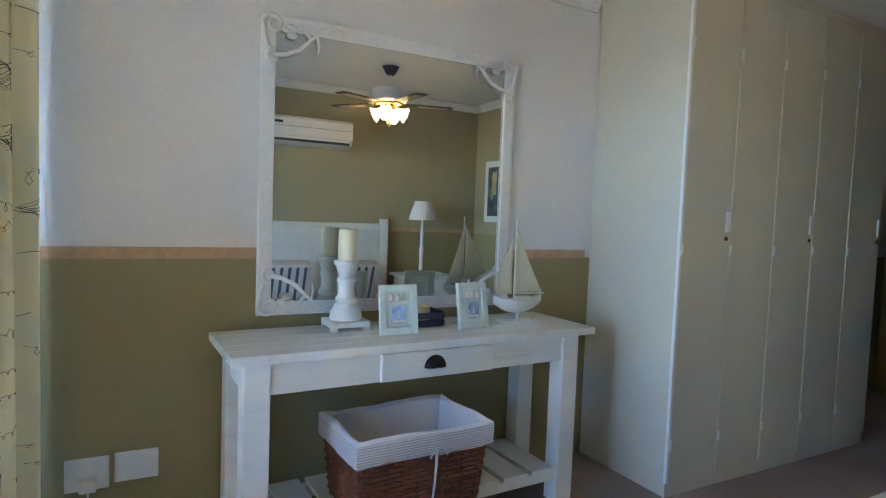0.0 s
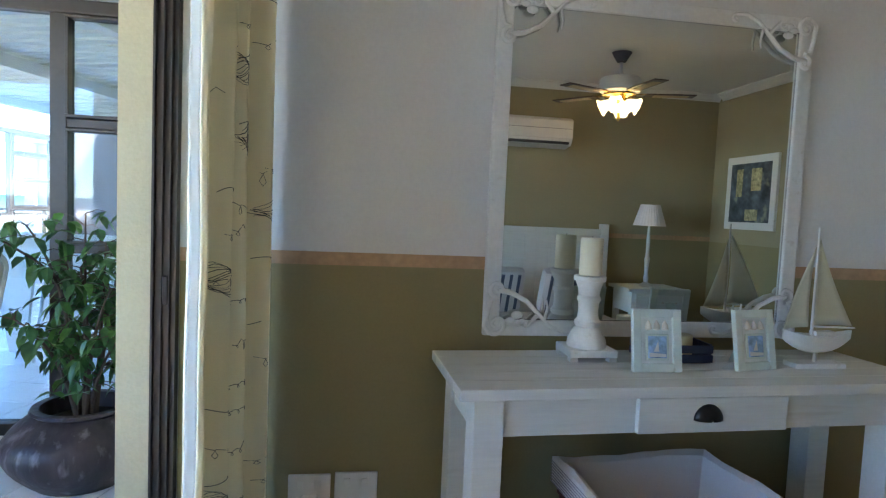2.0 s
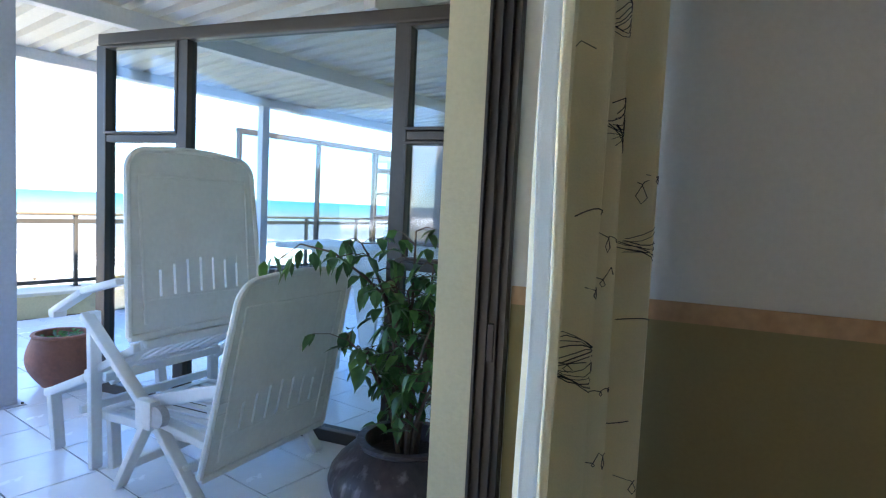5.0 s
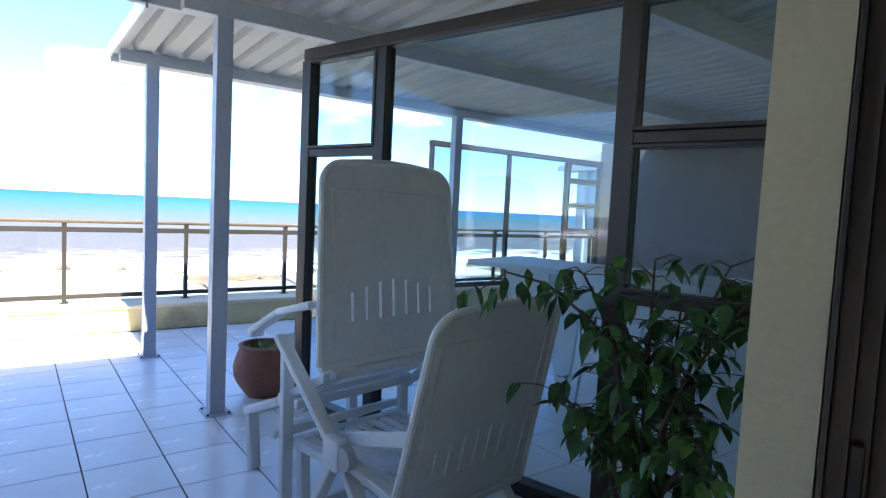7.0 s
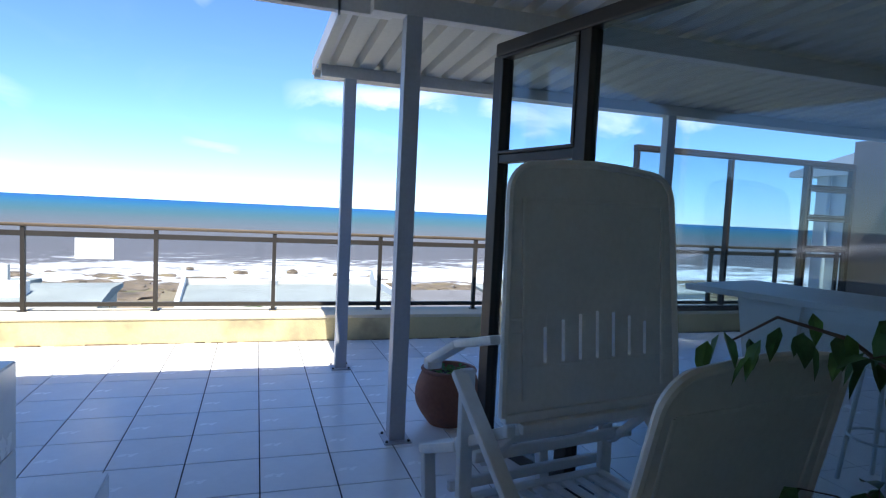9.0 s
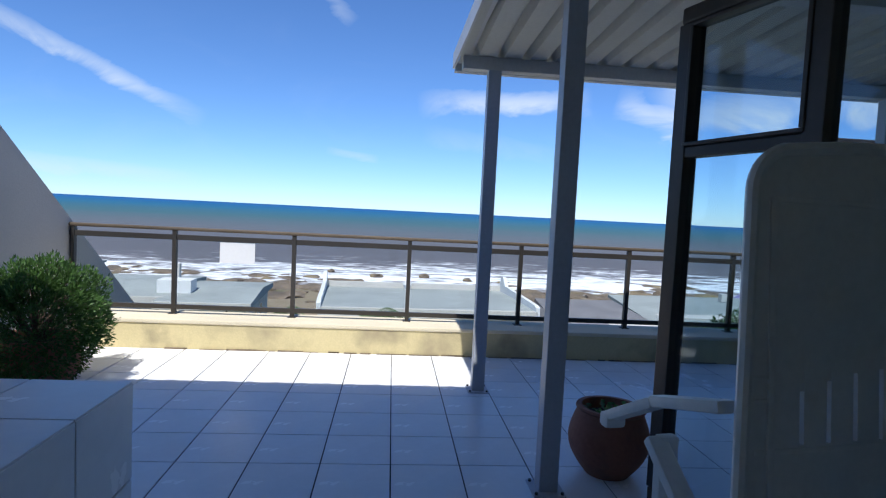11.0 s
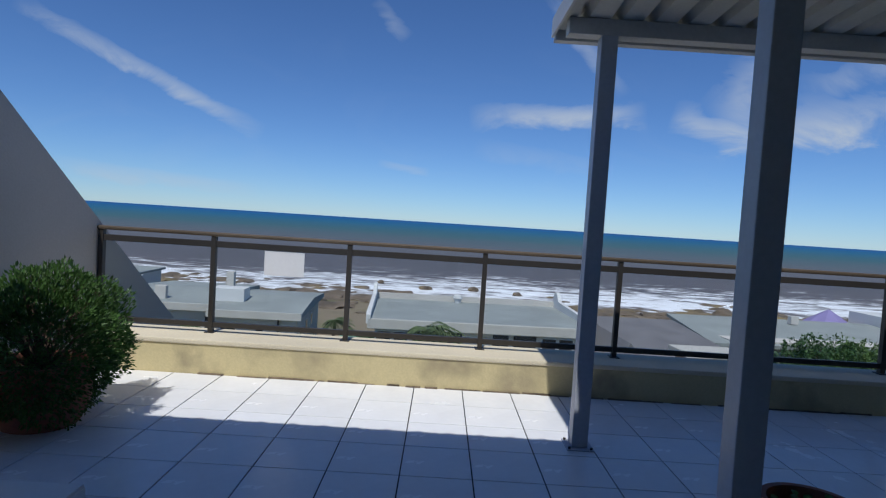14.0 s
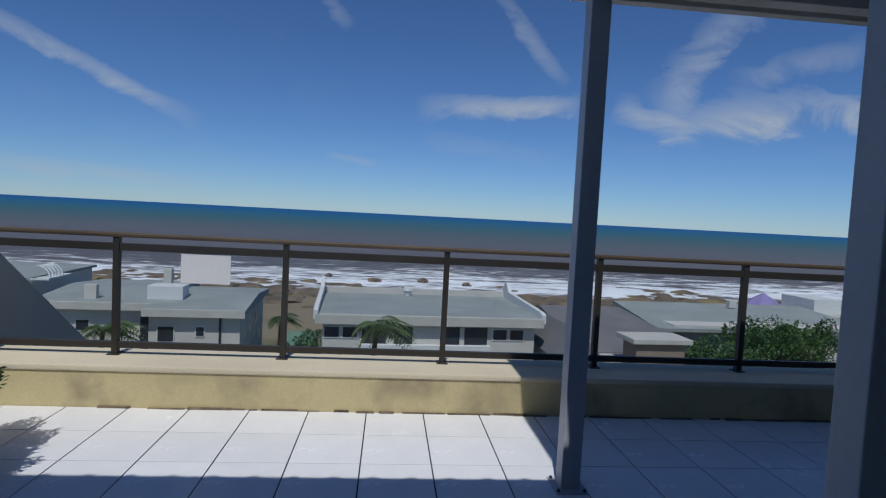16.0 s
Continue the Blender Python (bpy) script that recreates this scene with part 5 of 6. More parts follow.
def on_cloth(f, z, lift=0.003):
    p, a, b = curtain_point(f, z), curtain_point(f + 0.004, z), curtain_point(f, z + 0.01)
    n = (b - p).cross(a - p).normalized()
    return p + (n if n.x > 0 else -n) * lift


rng = random.Random(21)
for k in range(46):
    f0, z0 = rng.uniform(0.02, 0.74), 0.1 + 2.2 * ((k * 0.618) % 1.0)
    kind = k % 5
    ink = bmesh.new()
    if kind in (0, 1, 3):   # a word of script with loops
        n, amp = rng.randint(18, 40), rng.uniform(0.009, 0.016)
        tall = [rng.choice((0.5, 0.6, 0.7, 1.7)) for j in range(12)]
        pts = [on_cloth(f0 + 0.0075 * i + 0.016 * math.sin(i * 1.05), z0 + amp * tall[i // 6] * math.cos(i * 1.05) + 0.0004 * i) for i in range(n)]
        tube(ink, pts, 0.00095, segs=3)
        name = "script"
    elif kind == 2:   # long flourish
        h, w = rng.uniform(0.006, 0.015), rng.uniform(0.12, 0.24)
        pts = [on_cloth(f0 + w * i / 16, z0 + h * math.sin(i * 0.42)) for i in range(17)]
        tube(ink, pts, 0.0012, segs=3)
        name = "flourish"
    else:   # hatched sketch
        w = rng.uniform(0.10, 0.16)
        for j in range(rng.randint(9, 14)):
            dz, inset = 0.006 * j, 0.03 * abs(math.sin(j * 0.9 + k))
            pts = [on_cloth(f0 + inset + (w - inset) * i / 9, z0 + dz + 0.012 * math.sin(i * 0.7 + j * 0.5) + rng.uniform(-0.002, 0.002)) for i in range(10)]
            tube(ink, pts, rng.uniform(0.0006, 0.0012), segs=3)
        name = "sketch"
    tagged(part(name, ink, M_INK, cloth, "dark printed " + name), kind="stuff")
rail = part("rail", rod(bmesh.new(), (-0.14, ROOM_S + 0.1, 2.42), (-0.14, 3.20, 2.42), 0.014), M_WHITEWOOD, curtain, "white curtain rail")
rail.matrix_parent_inverse = curtain.matrix_basis.inverted() @ PLACE
for y in (0.2, 1.6, 3.0):
    br = part("bracket", rod(bmesh.new(), (WALL_W, y, 2.42), (-0.14, y, 2.42), 0.008), M_WHITEWOOD, curtain)
    br.matrix_parent_inverse = curtain.matrix_basis.inverted() @ PLACE

# ---- bed and what stands behind the camera, seen in the mirror ----
bed = thing("bed", (1.9, 0.9, 0), "white wooden bed with striped pillows against the wall", "bed")
BX, BXE = 1.10, 2.66
part("headboard", in_frame(B(BX, BXE - 0.05, ROOM_S + 0.02, ROOM_S + 0.055, 0.3, 1.25, bevel=0.006), bed), M_WHITEWOOD, bed)
for k in range(12):
    x = BX + 0.02 + 0.122 * k
    part("headboard_board", in_frame(B(x, x + 0.118, ROOM_S + 0.055, ROOM_S + 0.063, 0.5, 1.22, bevel=0.002), bed), M_WHITEWOOD, bed)
part("top_rail", in_frame(B(BX - 0.02, BXE - 0.05, ROOM_S + 0.01, ROOM_S + 0.075, 1.22, 1.28, bevel=0.006), bed), M_WHITEWOOD, bed)
for x in (BX - 0.04, BXE - 0.05):
    part("bed_post", in_frame(B(x, x + 0.075, ROOM_S + 0.004, ROOM_S + 0.08, 0.0, 1.33, bevel=0.006), bed), M_WHITEWOOD, bed)
part("base", in_frame(B(BX, BXE, ROOM_S + 0.08, 1.57, 0.06, 0.27, bevel=0.01), bed), M_WHITEWOOD, bed)
part("mattress", in_frame(B(BX, BXE, ROOM_S + 0.08, 1.59, 0.27, 0.47, bevel=0.04), bed), M_LINER, bed, smooth=True)
part("bedspread", in_frame(B(BX - 0.012, BXE + 0.012, ROOM_S + 0.5, 1.605, 0.29, 0.495, bevel=0.04), bed), M_SOCKET, bed, "white bedspread", smooth=True)
M_STRIPE = material("navy_stripe_cloth", (0.10, 0.12, 0.18), 0.9)
for x in (1.52, 2.2):
    p = thing("pillow", Matrix.Translation((x, ROOM_S + 0.22, 0.50)) @ Matrix.Rotation(radians(-22), 4, "X"), "blue and white striped pillow leaning on the headboard", "pillow", "pillows on the bed")
    bm = B(-0.26, 0.26, -0.07, 0.07, 0.0, 0.44, bevel=0.065)
    part("cover", bm, M_LINER, p, smooth=True)
    for k in range(6):
        part("stripe", B(-0.2 + 0.075 * k, -0.172 + 0.075 * k, 0.068, 0.0735, 0.03, 0.41, bevel=0.001), M_STRIPE, p, "navy stripe")
bedside = thing("bedside_table", (3.02, ROOM_S + 0.26, 0), "white painted bedside table with a drawer", "table")
part("top", B(-0.29, 0.29, -0.22, 0.22, 0.73, 0.76, bevel=0.004), M_WHITEWOOD, bedside)
part("cabinet", B(-0.25, 0.25, -0.19, 0.19, 0.53, 0.73, bevel=0.003), M_WHITEWOOD, bedside)
dr = part("drawer", B(-0.21, 0.21, 0.19, 0.203, 0.57, 0.70, bevel=0.004), M_WHITEWOOD, bedside)
part("knob", rod(bmesh.new(), (0, 0.203, 0.635), (0, 0.225, 0.635), 0.012), M_PULL, dr)
for u in (-0.225, 0.225):
    for v in (-0.165, 0.165):
        part("leg", B(u - 0.025, u + 0.025, v - 0.025, v + 0.025, 0.0, 0.53, bevel=0.003), M_WHITEWOOD, bedside)
lamp = thing("table_lamp", Matrix.Translation((3.0, ROOM_S + 0.26, 0.76)) @ Matrix.Scale(0.86, 4), "turned grey lamp with a pleated pale shade", "lamp")
part("stem", lathe(bmesh.new(), [(0.075, 0), (0.08, 0.012), (0.05, 0.03), (0.022, 0.05), (0.028, 0.10), (0.018, 0.14), (0.024, 0.25), (0.030, 0.30), (0.018, 0.36), (0.02, 0.50), (0.015, 0.58), (0.01, 0.72)], segs=24), M_WHITEPLASTER, lamp, smooth=True)
bm = bmesh.new()
n = 60
lo = [bm.verts.new(((0.17 + 0.004 * (i % 2)) * math.cos(math.tau * i / n), (0.17 + 0.004 * (i % 2)) * math.sin(math.tau * i / n), 0.67)) for i in range(n)]
hi = [bm.verts.new(((0.10 + 0.003 * (i % 2)) * math.cos(math.tau * i / n), (0.10 + 0.003 * (i % 2)) * math.sin(math.tau * i / n), 0.90)) for i in range(n)]
for i in range(n):
    bm.faces.new((lo[i], lo[(i + 1) % n], hi[(i + 1) % n], hi[i]))
sh = part("shade", bm, M_LINER, lamp, "pleated pale cloth shade")
sh.modifiers.new("thickness", "SOLIDIFY").thickness = 0.002
part("shade_ring", tube(bmesh.new(), [(0.010, 0, 0.72), (0.0, 0.0, 0.86), (0.10, 0, 0.895)], 0.003), M_PULL, lamp)

ac = thing("air_conditioner", (1.80, ROOM_S, 2.03), "white split air conditioner high on the bedroom wall", "air conditioner")
bm = bmesh.new()
prism(bm, [(-0.42, 0.0, 0.0), (-0.42, 0.15, 0.02), (-0.42, 0.19, 0.08), (-0.42, 0.19, 0.24), (-0.42, 0.15, 0.27), (-0.42, 0.0, 0.28)], (0.84, 0, 0))
part("body", bm, M_SOCKET, ac)
part("outlet", B(-0.39, 0.39, 0.12, 0.183, 0.028, 0.052), M_INK, ac, "dark air outlet slot")
part("flap", B(-0.39, 0.39, 0.178, 0.186, 0.05, 0.075, bevel=0.002), M_SOCKET, ac)
part("display", B(-0.40, -0.28, 0.188, 0.194, 0.19, 0.215, bevel=0.002), M_INK, ac)
part("seam", B(-0.41, 0.41, 0.1885, 0.1915, 0.165, 0.168), M_INK, ac)

M_PAINT = material("dark_blue_painting", (0.09, 0.11, 0.13), 0.5, vary=0.6, size=0.2, grain=12, stain=(0.42, 0.44, 0.30), stain_size=6, stain_from=0.60)
M_PAINT2 = material("ochre_painting_light", (0.50, 0.42, 0.22), 0.5, vary=0.4, size=0.1)
pic = thing("framed_painting", Matrix.Translation((ROOM_E, 0.53, 1.34)) @ Matrix.Scale(0.84, 4), "white framed street painting in dark blue and ochre", "painting")
part("frame", B(-0.03, 0.0, -0.40, 0.40, 0.0, 0.80, bevel=0.004), M_WHITEPLASTER, pic)
part("canvas", B(-0.034, -0.029, -0.32, 0.32, 0.08, 0.72), M_PAINT, pic, "dark blue street scene")
for y0, z0, w, h in ((0.02, 0.42, 0.16, 0.24), (-0.22, 0.36, 0.10, 0.30), (-0.05, 0.10, 0.2, 0.12)):
    part("brushwork", B(-0.0355, -0.0342, y0, y0 + w, z0, z0 + h), M_PAINT2, pic, "ochre patch of paint")

fan = thing("ceiling_fan", (2.225, 1.05, CEIL), "white and brass ceiling fan with four tulip lamps", "ceiling fan")
M_BRASS = material("polished_brass", (0.55, 0.38, 0.12), 0.25, metal=1.0, vary=0.1)
M_BLADE = material("dark_wood_blade", (0.06, 0.035, 0.025), 0.4, vary=0.2)
M_CANE = material("cane_insert", (0.55, 0.45, 0.30), 0.8, vary=0.2, grain=150, bump=0.3)
part("canopy", lathe(bmesh.new(), [(0.02, -0.075), (0.035, -0.07), (0.065, -0.02), (0.075, 0.0)], segs=24), M_INK, fan, "black ceiling canopy", smooth=True)
part("rod", rod(bmesh.new(), (0, 0, -0.19), (0, 0, -0.07), 0.012), M_SOCKET, fan)
part("motor", lathe(bmesh.new(), [(0.06, -0.315), (0.13, -0.31), (0.15, -0.295), (0.155, -0.215), (0.145, -0.195), (0.08, -0.188), (0.02, -0.185)], segs=32), M_SOCKET, fan, "white motor housing", smooth=True)
part("brass_ring", lathe(bmesh.new(), [(0.10, -0.335), (0.125, -0.328), (0.125, -0.318), (0.10, -0.312)], segs=32), M_BRASS, fan, smooth=True)
for k in range(5):
    a = k * math.tau / 5 + 0.25
    turn = Matrix.Rotation(a, 4, "Z")
    bm = bmesh.new()
    box(bm, 0.19, 0.56, -0.055, 0.055, -0.322, -0.314, 0.003)
    bmesh.ops.transform(bm, matrix=turn, verts=bm.verts)
    bl = part("blade", bm, M_BLADE, fan)
    bm = bmesh.new()
    box(bm, 0.25, 0.51, -0.033, 0.033, -0.326, -0.323)
    bmesh.ops.transform(bm, matrix=turn, verts=bm.verts)
    part("cane_panel", bm, M_CANE, bl, "woven cane panel")
    bm = beam(bmesh.new(), (0.08, 0, -0.315), (0.24, 0, -0.31), 0.03, 0.006, 0.002)
    bmesh.ops.transform(bm, matrix=turn, verts=bm.verts)
    part("blade_arm", bm, M_BRASS, fan)
part("lamp_hub", lathe(bmesh.new(), [(0.02, -0.42), (0.05, -0.41), (0.055, -0.36), (0.04, -0.32)], segs=24), M_BRASS, fan, smooth=True)
part("finial", lathe(bmesh.new(), [(0.004, -0.52), (0.012, -0.505), (0.012, -0.45), (0.006, -0.42)], segs=12), M_BRASS, fan)
M_TULIP = glow_material("lit_frosted_glass", (1.0, 0.74, 0.40), 0.5)
for k in range(4):
    a = k * math.tau / 4 + 0.6
    d = Vector((math.cos(a), math.sin(a), -0.45)).normalized()
    base = Vector((0.05 * math.cos(a), 0.05 * math.sin(a), -0.375))
    bm = bmesh.new()
    n = 24
    rings = []
    for r, u in ((0.018, 0.0), (0.036, 0.03), (0.042, 0.06), (0.052, 0.085), (0.066, 0.10)):
        rings.append([(r * (1 + (0.10 * math.cos(6 * math.tau * i / n) if u > 0.08 else 0)), math.tau * i / n, u) for i in range(n)])
    q = d.to_track_quat("Z", "Y").to_matrix()
    vr = [[bm.verts.new(base + q @ Vector((r * math.cos(t), r * math.sin(t), u))) for r, t, u in ring] for ring in rings]
    for l0, h0 in zip(vr, vr[1:]):
        for i in range(n):
            bm.faces.new((l0[i], l0[(i + 1) % n], h0[(i + 1) % n], h0[i]))
    so = part("tulip_shade", bm, M_TULIP, fan, "lit frosted glass tulip shade", smooth=True)
    so.modifiers.new("thickness", "SOLIDIFY").thickness = 0.003


# ---- the shore below: ground, sea, houses, trees ----
PLACE = SHORE
SEA = -17.0


def sea_material():
    m = bpy.data.materials.new("sea_water")
    m.use_nodes = True
    n, l = m.node_tree.nodes, m.node_tree.links
    p = n["Principled BSDF"]
    tc, sep = n.new("ShaderNodeTexCoord"), n.new("ShaderNodeSeparateXYZ")
    l.new(tc.outputs["Object"], sep.inputs[0])

    def math_node(op, a, b=None, clamp=False):
        k = n.new("ShaderNodeMath")
        k.operation, k.use_clamp = op, clamp
        for i, v in enumerate((a, b)):
            if v is None:
                continue
            if isinstance(v, (int, float)):
                k.inputs[i].default_value = v
            else:
                l.new(v, k.inputs[i])
        return k.outputs[0]

    def noise_node(sx, sy, scale, detail=8.0, rough=0.6, twist=0.0):
        mp, t = n.new("ShaderNodeMapping"), n.new("ShaderNodeTexNoise")
        mp.inputs["Scale"].default_value = (sx, sy, 1)
        l.new(tc.outputs["Object"], mp.inputs[0])
        l.new(mp.outputs[0], t.inputs["Vector"])
        t.inputs["Scale"].default_value, t.inputs["Detail"].default_value = scale, detail
        t.inputs["Roughness"].default_value, t.inputs["Distortion"].default_value = rough, twist
        return t.outputs["Fac"]

    broad = noise_node(1.0, 0.35, 0.012, 4)
    off_shore = math_node("SUBTRACT", math_node("MULTIPLY", sep.outputs["X"], -1.0), 134.0)
    shifted = math_node("ADD", off_shore, math_node("MULTIPLY", math_node("SUBTRACT", broad, 0.5), 260.0))
    ramp = n.new("ShaderNodeValToRGB")
    e = ramp.color_ramp.elements
    e[0].position, e[0].color = 0.0, (0.17, 0.15, 0.14, 1)
    e[1].position, e[1].color = 1.0, (0.012, 0.085, 0.24, 1)
    for pos, col in ((0.09, (0.125, 0.118, 0.125, 1)), (0.20, (0.11, 0.115, 0.12, 1)), (0.36, (0.05, 0.115, 0.125, 1)), (0.6, (0.02, 0.115, 0.19, 1))):
        k = e.new(pos)
        k.color = col
    l.new(math_node("POWER", math_node("DIVIDE", shifted, 3000.0, True), 0.65), ramp.inputs[0])
    # surf: long broken lines near the shore, single caps further out
    lines = noise_node(1.0, 0.34, 0.07, 10, 0.68, 2.2)
    lace = noise_node(1.0, 0.6, 0.35, 6, 0.7)
    surf = math_node("SUBTRACT", 1.0, math_node("DIVIDE", math_node("ABSOLUTE", math_node("SUBTRACT", off_shore, 20.0)), 85.0), True)
    level = math_node("ADD", math_node("MULTIPLY", surf, 0.36), math_node("MULTIPLY", math_node("SUBTRACT", lace, 0.5), 0.55))
    foam = math_node("MULTIPLY", math_node("SUBTRACT", math_node("ADD", lines, level), 0.705), 7.0, True)
    foam = math_node("MULTIPLY", foam, math_node("MULTIPLY", surf, 4.0, True))
    caps = noise_node(1.0, 0.25, 0.11, 5, 0.6, 0.5)
    caps = math_node("MULTIPLY", math_node("SUBTRACT", caps, 0.735), 25.0, True)
    foam = math_node("ADD", foam, math_node("MULTIPLY", caps, 0.6), True)
    mix = n.new("ShaderNodeMixRGB")
    l.new(foam, mix.inputs["Fac"])
    l.new(ramp.outputs[0], mix.inputs["Color1"])
    mix.inputs["Color2"].default_value = (0.90, 0.91, 0.92, 1)
    chop = noise_node(1.0, 0.3, 0.5, 6, 0.7)
    tone, mul = n.new("ShaderNodeMapRange"), n.new("ShaderNodeMixRGB")
    tone.inputs["From Min"].default_value, tone.inputs["From Max"].default_value = 0.3, 0.7
    tone.inputs["To Min"].default_value, tone.inputs["To Max"].default_value = 0.85, 1.15
    l.new(chop, tone.inputs["Value"])
    mul.blend_type = "MULTIPLY"
    mul.inputs["Fac"].default_value = 1.0
    l.new(mix.outputs[0], mul.inputs["Color1"])
    l.new(tone.outputs[0], mul.inputs["Color2"])
    l.new(mul.outputs[0], p.inputs["Base Color"])
    p.inputs["Roughness"].default_value = 0.55
    p.inputs["Specular IOR Level"].default_value = 0.12
    b = n.new("ShaderNodeBump")
    b.inputs["Strength"].default_value, b.inputs["Distance"].default_value = 0.5, 0.5
    l.new(chop, b.inputs["Height"])
    l.new(b.outputs[0], p.inputs["Normal"])
    return m


M_SEA = sea_material()
M_GROUND = material("grass_and_sand", (0.12, 0.13, 0.05), 0.95, vary=0.35, size=14, grain=0.8, bump=0.3, stain=(0.24, 0.19, 0.12), stain_size=0.05, stain_from=0.42)
M_ROCK = material("brown_shore_rock", (0.15, 0.115, 0.08), 0.9, vary=0.4, size=6, grain=1.5, bump=0.6, stain=(0.26, 0.20, 0.09), stain_size=0.10, stain_from=0.52)
M_HOUSE = material("pale_house_plaster", (0.56, 0.53, 0.48), 0.9, vary=0.06, size=4, grain=6, bump=0.1)
M_HOUSE_W = material("white_house_plaster", (0.66, 0.66, 0.64), 0.9, vary=0.05, size=4, grain=6, bump=0.1)
M_FLATROOF = material("grey_green_flat_roof", (0.29, 0.315, 0.30), 0.8, vary=0.12, size=5, grain=2, bump=0.1, stain=(0.36, 0.37, 0.35), stain_size=0.3, stain_from=0.6)
M_GREYROOF = material("grey_slate_roof", (0.17, 0.165, 0.17), 0.8, vary=0.15, size=4, grain=6, bump=0.2)
M_FASCIA = material("pale_fascia", (0.50, 0.48, 0.43), 0.8, vary=0.08, size=2)
M_BROWN = material("brown_plaster", (0.27, 0.20, 0.15), 0.9, vary=0.1, size=2)
# for window panes, and for shade drawn as flat panels in openings
M_DARKOPENING = material("dark_glass_and_opening_shade", (0.03, 0.035, 0.045), 0.15, vary=0.2)
M_TREE = material("dark_tree_leaves", (0.045, 0.10, 0.025), 0.6, vary=0.4, size=1.2, through_light=0.2)
M_TREE2 = material("light_tree_leaves", (0.085, 0.15, 0.035), 0.6, vary=0.35, size=1.2, through_light=0.2)
M_PALM = material("palm_frond", (0.10, 0.14, 0.055), 0.6, vary=0.3, size=0.8, through_light=0.15)
M_POOL = material("tidal_pool_water", (0.03, 0.11, 0.12), 0.3, vary=0.1, size=10)
M_TENT = material("purple_canvas", (0.26, 0.22, 0.42), 0.8, vary=0.1)
M_LAWN = material("pale_green_court", (0.14, 0.24, 0.16), 0.9, vary=0.1, size=4)

bm = bmesh.new()
box(bm, -4950, -95, -4900, 4900, SEA - 6, SEA)
tagged(part("water", bm, M_SEA), "grey-brown surf turning to blue-green open sea", "sea", "", "structure")


def shore_x(y):
    return -139 + 7 * math.sin(y * 0.045 + 0.6) + 4 * math.sin(y * 0.13) + 0.10 * max(0, y - 20)


def ground_z(x, y):
    edge = shore_x(y)
    f = max(0.0, min(1.0, (x - edge) / (-12 - edge)))
    return SEA - 1.2 + 1.8 * min(1, f * 12) + 5.0 * f + 0.35 * noise.noise(Vector((x * 0.08, y * 0.08, 0)))


bm = bmesh.new()
cols, rws = 70, 110
g = [[None] * (rws + 1) for _ in range(cols + 1)]
for i in range(cols + 1):
    for k in range(rws + 1):
        y = -330 + 660 * (k / rws)
        x = -7.6 + (shore_x(y) - 6 + 7.6) * (i / cols)
        g[i][k] = bm.verts.new((x, y, ground_z(x, y)))
for i in range(cols):
    for k in range(rws):
        bm.faces.new((g[i][k], g[i][k + 1], g[i + 1][k + 1], g[i + 1][k]))
tagged(part("ground", bm, M_GROUND, smooth=True), "grass and sand sloping down to the shore", "ground", "", "structure")

# shore rocks
rng = random.Random(8)
ball = bmesh.new()
bmesh.ops.create_icosphere(ball, subdivisions=2, radius=1.0)
ball_v, ball_f = [v.co.copy() for v in ball.verts], [[v.index for v in f.verts] for f in ball.faces]
ball.free()
vs, fs = [], []
for k in range(1250):
    y = rng.uniform(-160, 200)
    x = shore_x(y) + rng.triangular(-20, 44, 3)
    r = rng.uniform(0.6, 2.6)
    z = max(ground_z(x, y), SEA - 0.5)
    sx, sy, sz = r * rng.uniform(0.8, 1.8), r * rng.uniform(0.8, 2.2), r * rng.uniform(0.2, 0.5)
    seed = Vector((k * 3.1, k * 1.7, k * 0.9))
    base = len(vs)
    for v in ball_v:
        w = 1 + 0.45 * noise.noise(v * 1.4 + seed) + 0.2 * noise.noise(v * 3.7 + seed)
        vs.append((x + v.x * sx * w, y + v.y * sy * w, z + v.z * sz * w))
    fs += [[base + i for i in f] for f in ball_f]
me = bpy.data.meshes.new("shore_rocks")
me.from_pydata(vs, [], fs)
me.materials.append(M_ROCK)
rocks = new("shore_rocks", me)
rocks.matrix_basis = PLACE
tagged(rocks, "brown rocks along the water's edge", "rocks", "", "stuff")
for x, y, r in ((-156, 9, 0.9), (-158, 22, 0.8), (-165, -3, 0.6), (-153, 33, 0.7)):
    bm = bmesh.new()
    for v in bmesh.ops.create_icosphere(bm, subdivisions=3, radius=1.0)["verts"]:
        w = 1 + 0.5 * noise.noise(v.co * 1.6 + Vector((x, y, 0)))
        v.co = Vector((v.co.x * r * 1.5 * w, v.co.y * r * 1.8 * w, v.co.z * r * w))
    ob = tagged(part("sea_rock", bm, M_ROCK), "dark rock standing in the surf", "rock", "rocks in the surf")
    ob.location = PLACE @ Vector((x, y, SEA + 0.2))


# houses
def pane_on(house, x, y, z, w, h, side="front", frame_mat=None):
    """A window on the wall that faces the terrace (front, +x) or across it (side, +y)."""
    if side == "front":
        fr = B(x - 0.02, x + 0.06, y - w / 2 - 0.07, y + w / 2 + 0.07, z - h / 2 - 0.07, z + h / 2 + 0.07)
        gl = B(x + 0.055, x + 0.075, y - w / 2, y + w / 2, z - h / 2, z + h / 2)
    else:
        fr = B(x - w / 2 - 0.07, x + w / 2 + 0.07, y - 0.02, y + 0.06, z - h / 2 - 0.07, z + h / 2 + 0.07)
        gl = B(x - w / 2, x + w / 2, y + 0.055, y + 0.075, z - h / 2, z + h / 2)
    win = part("window", in_frame(fr, house), frame_mat or M_HOUSE_W, house)
    part("pane", in_frame(gl, house), M_DARKOPENING, win)


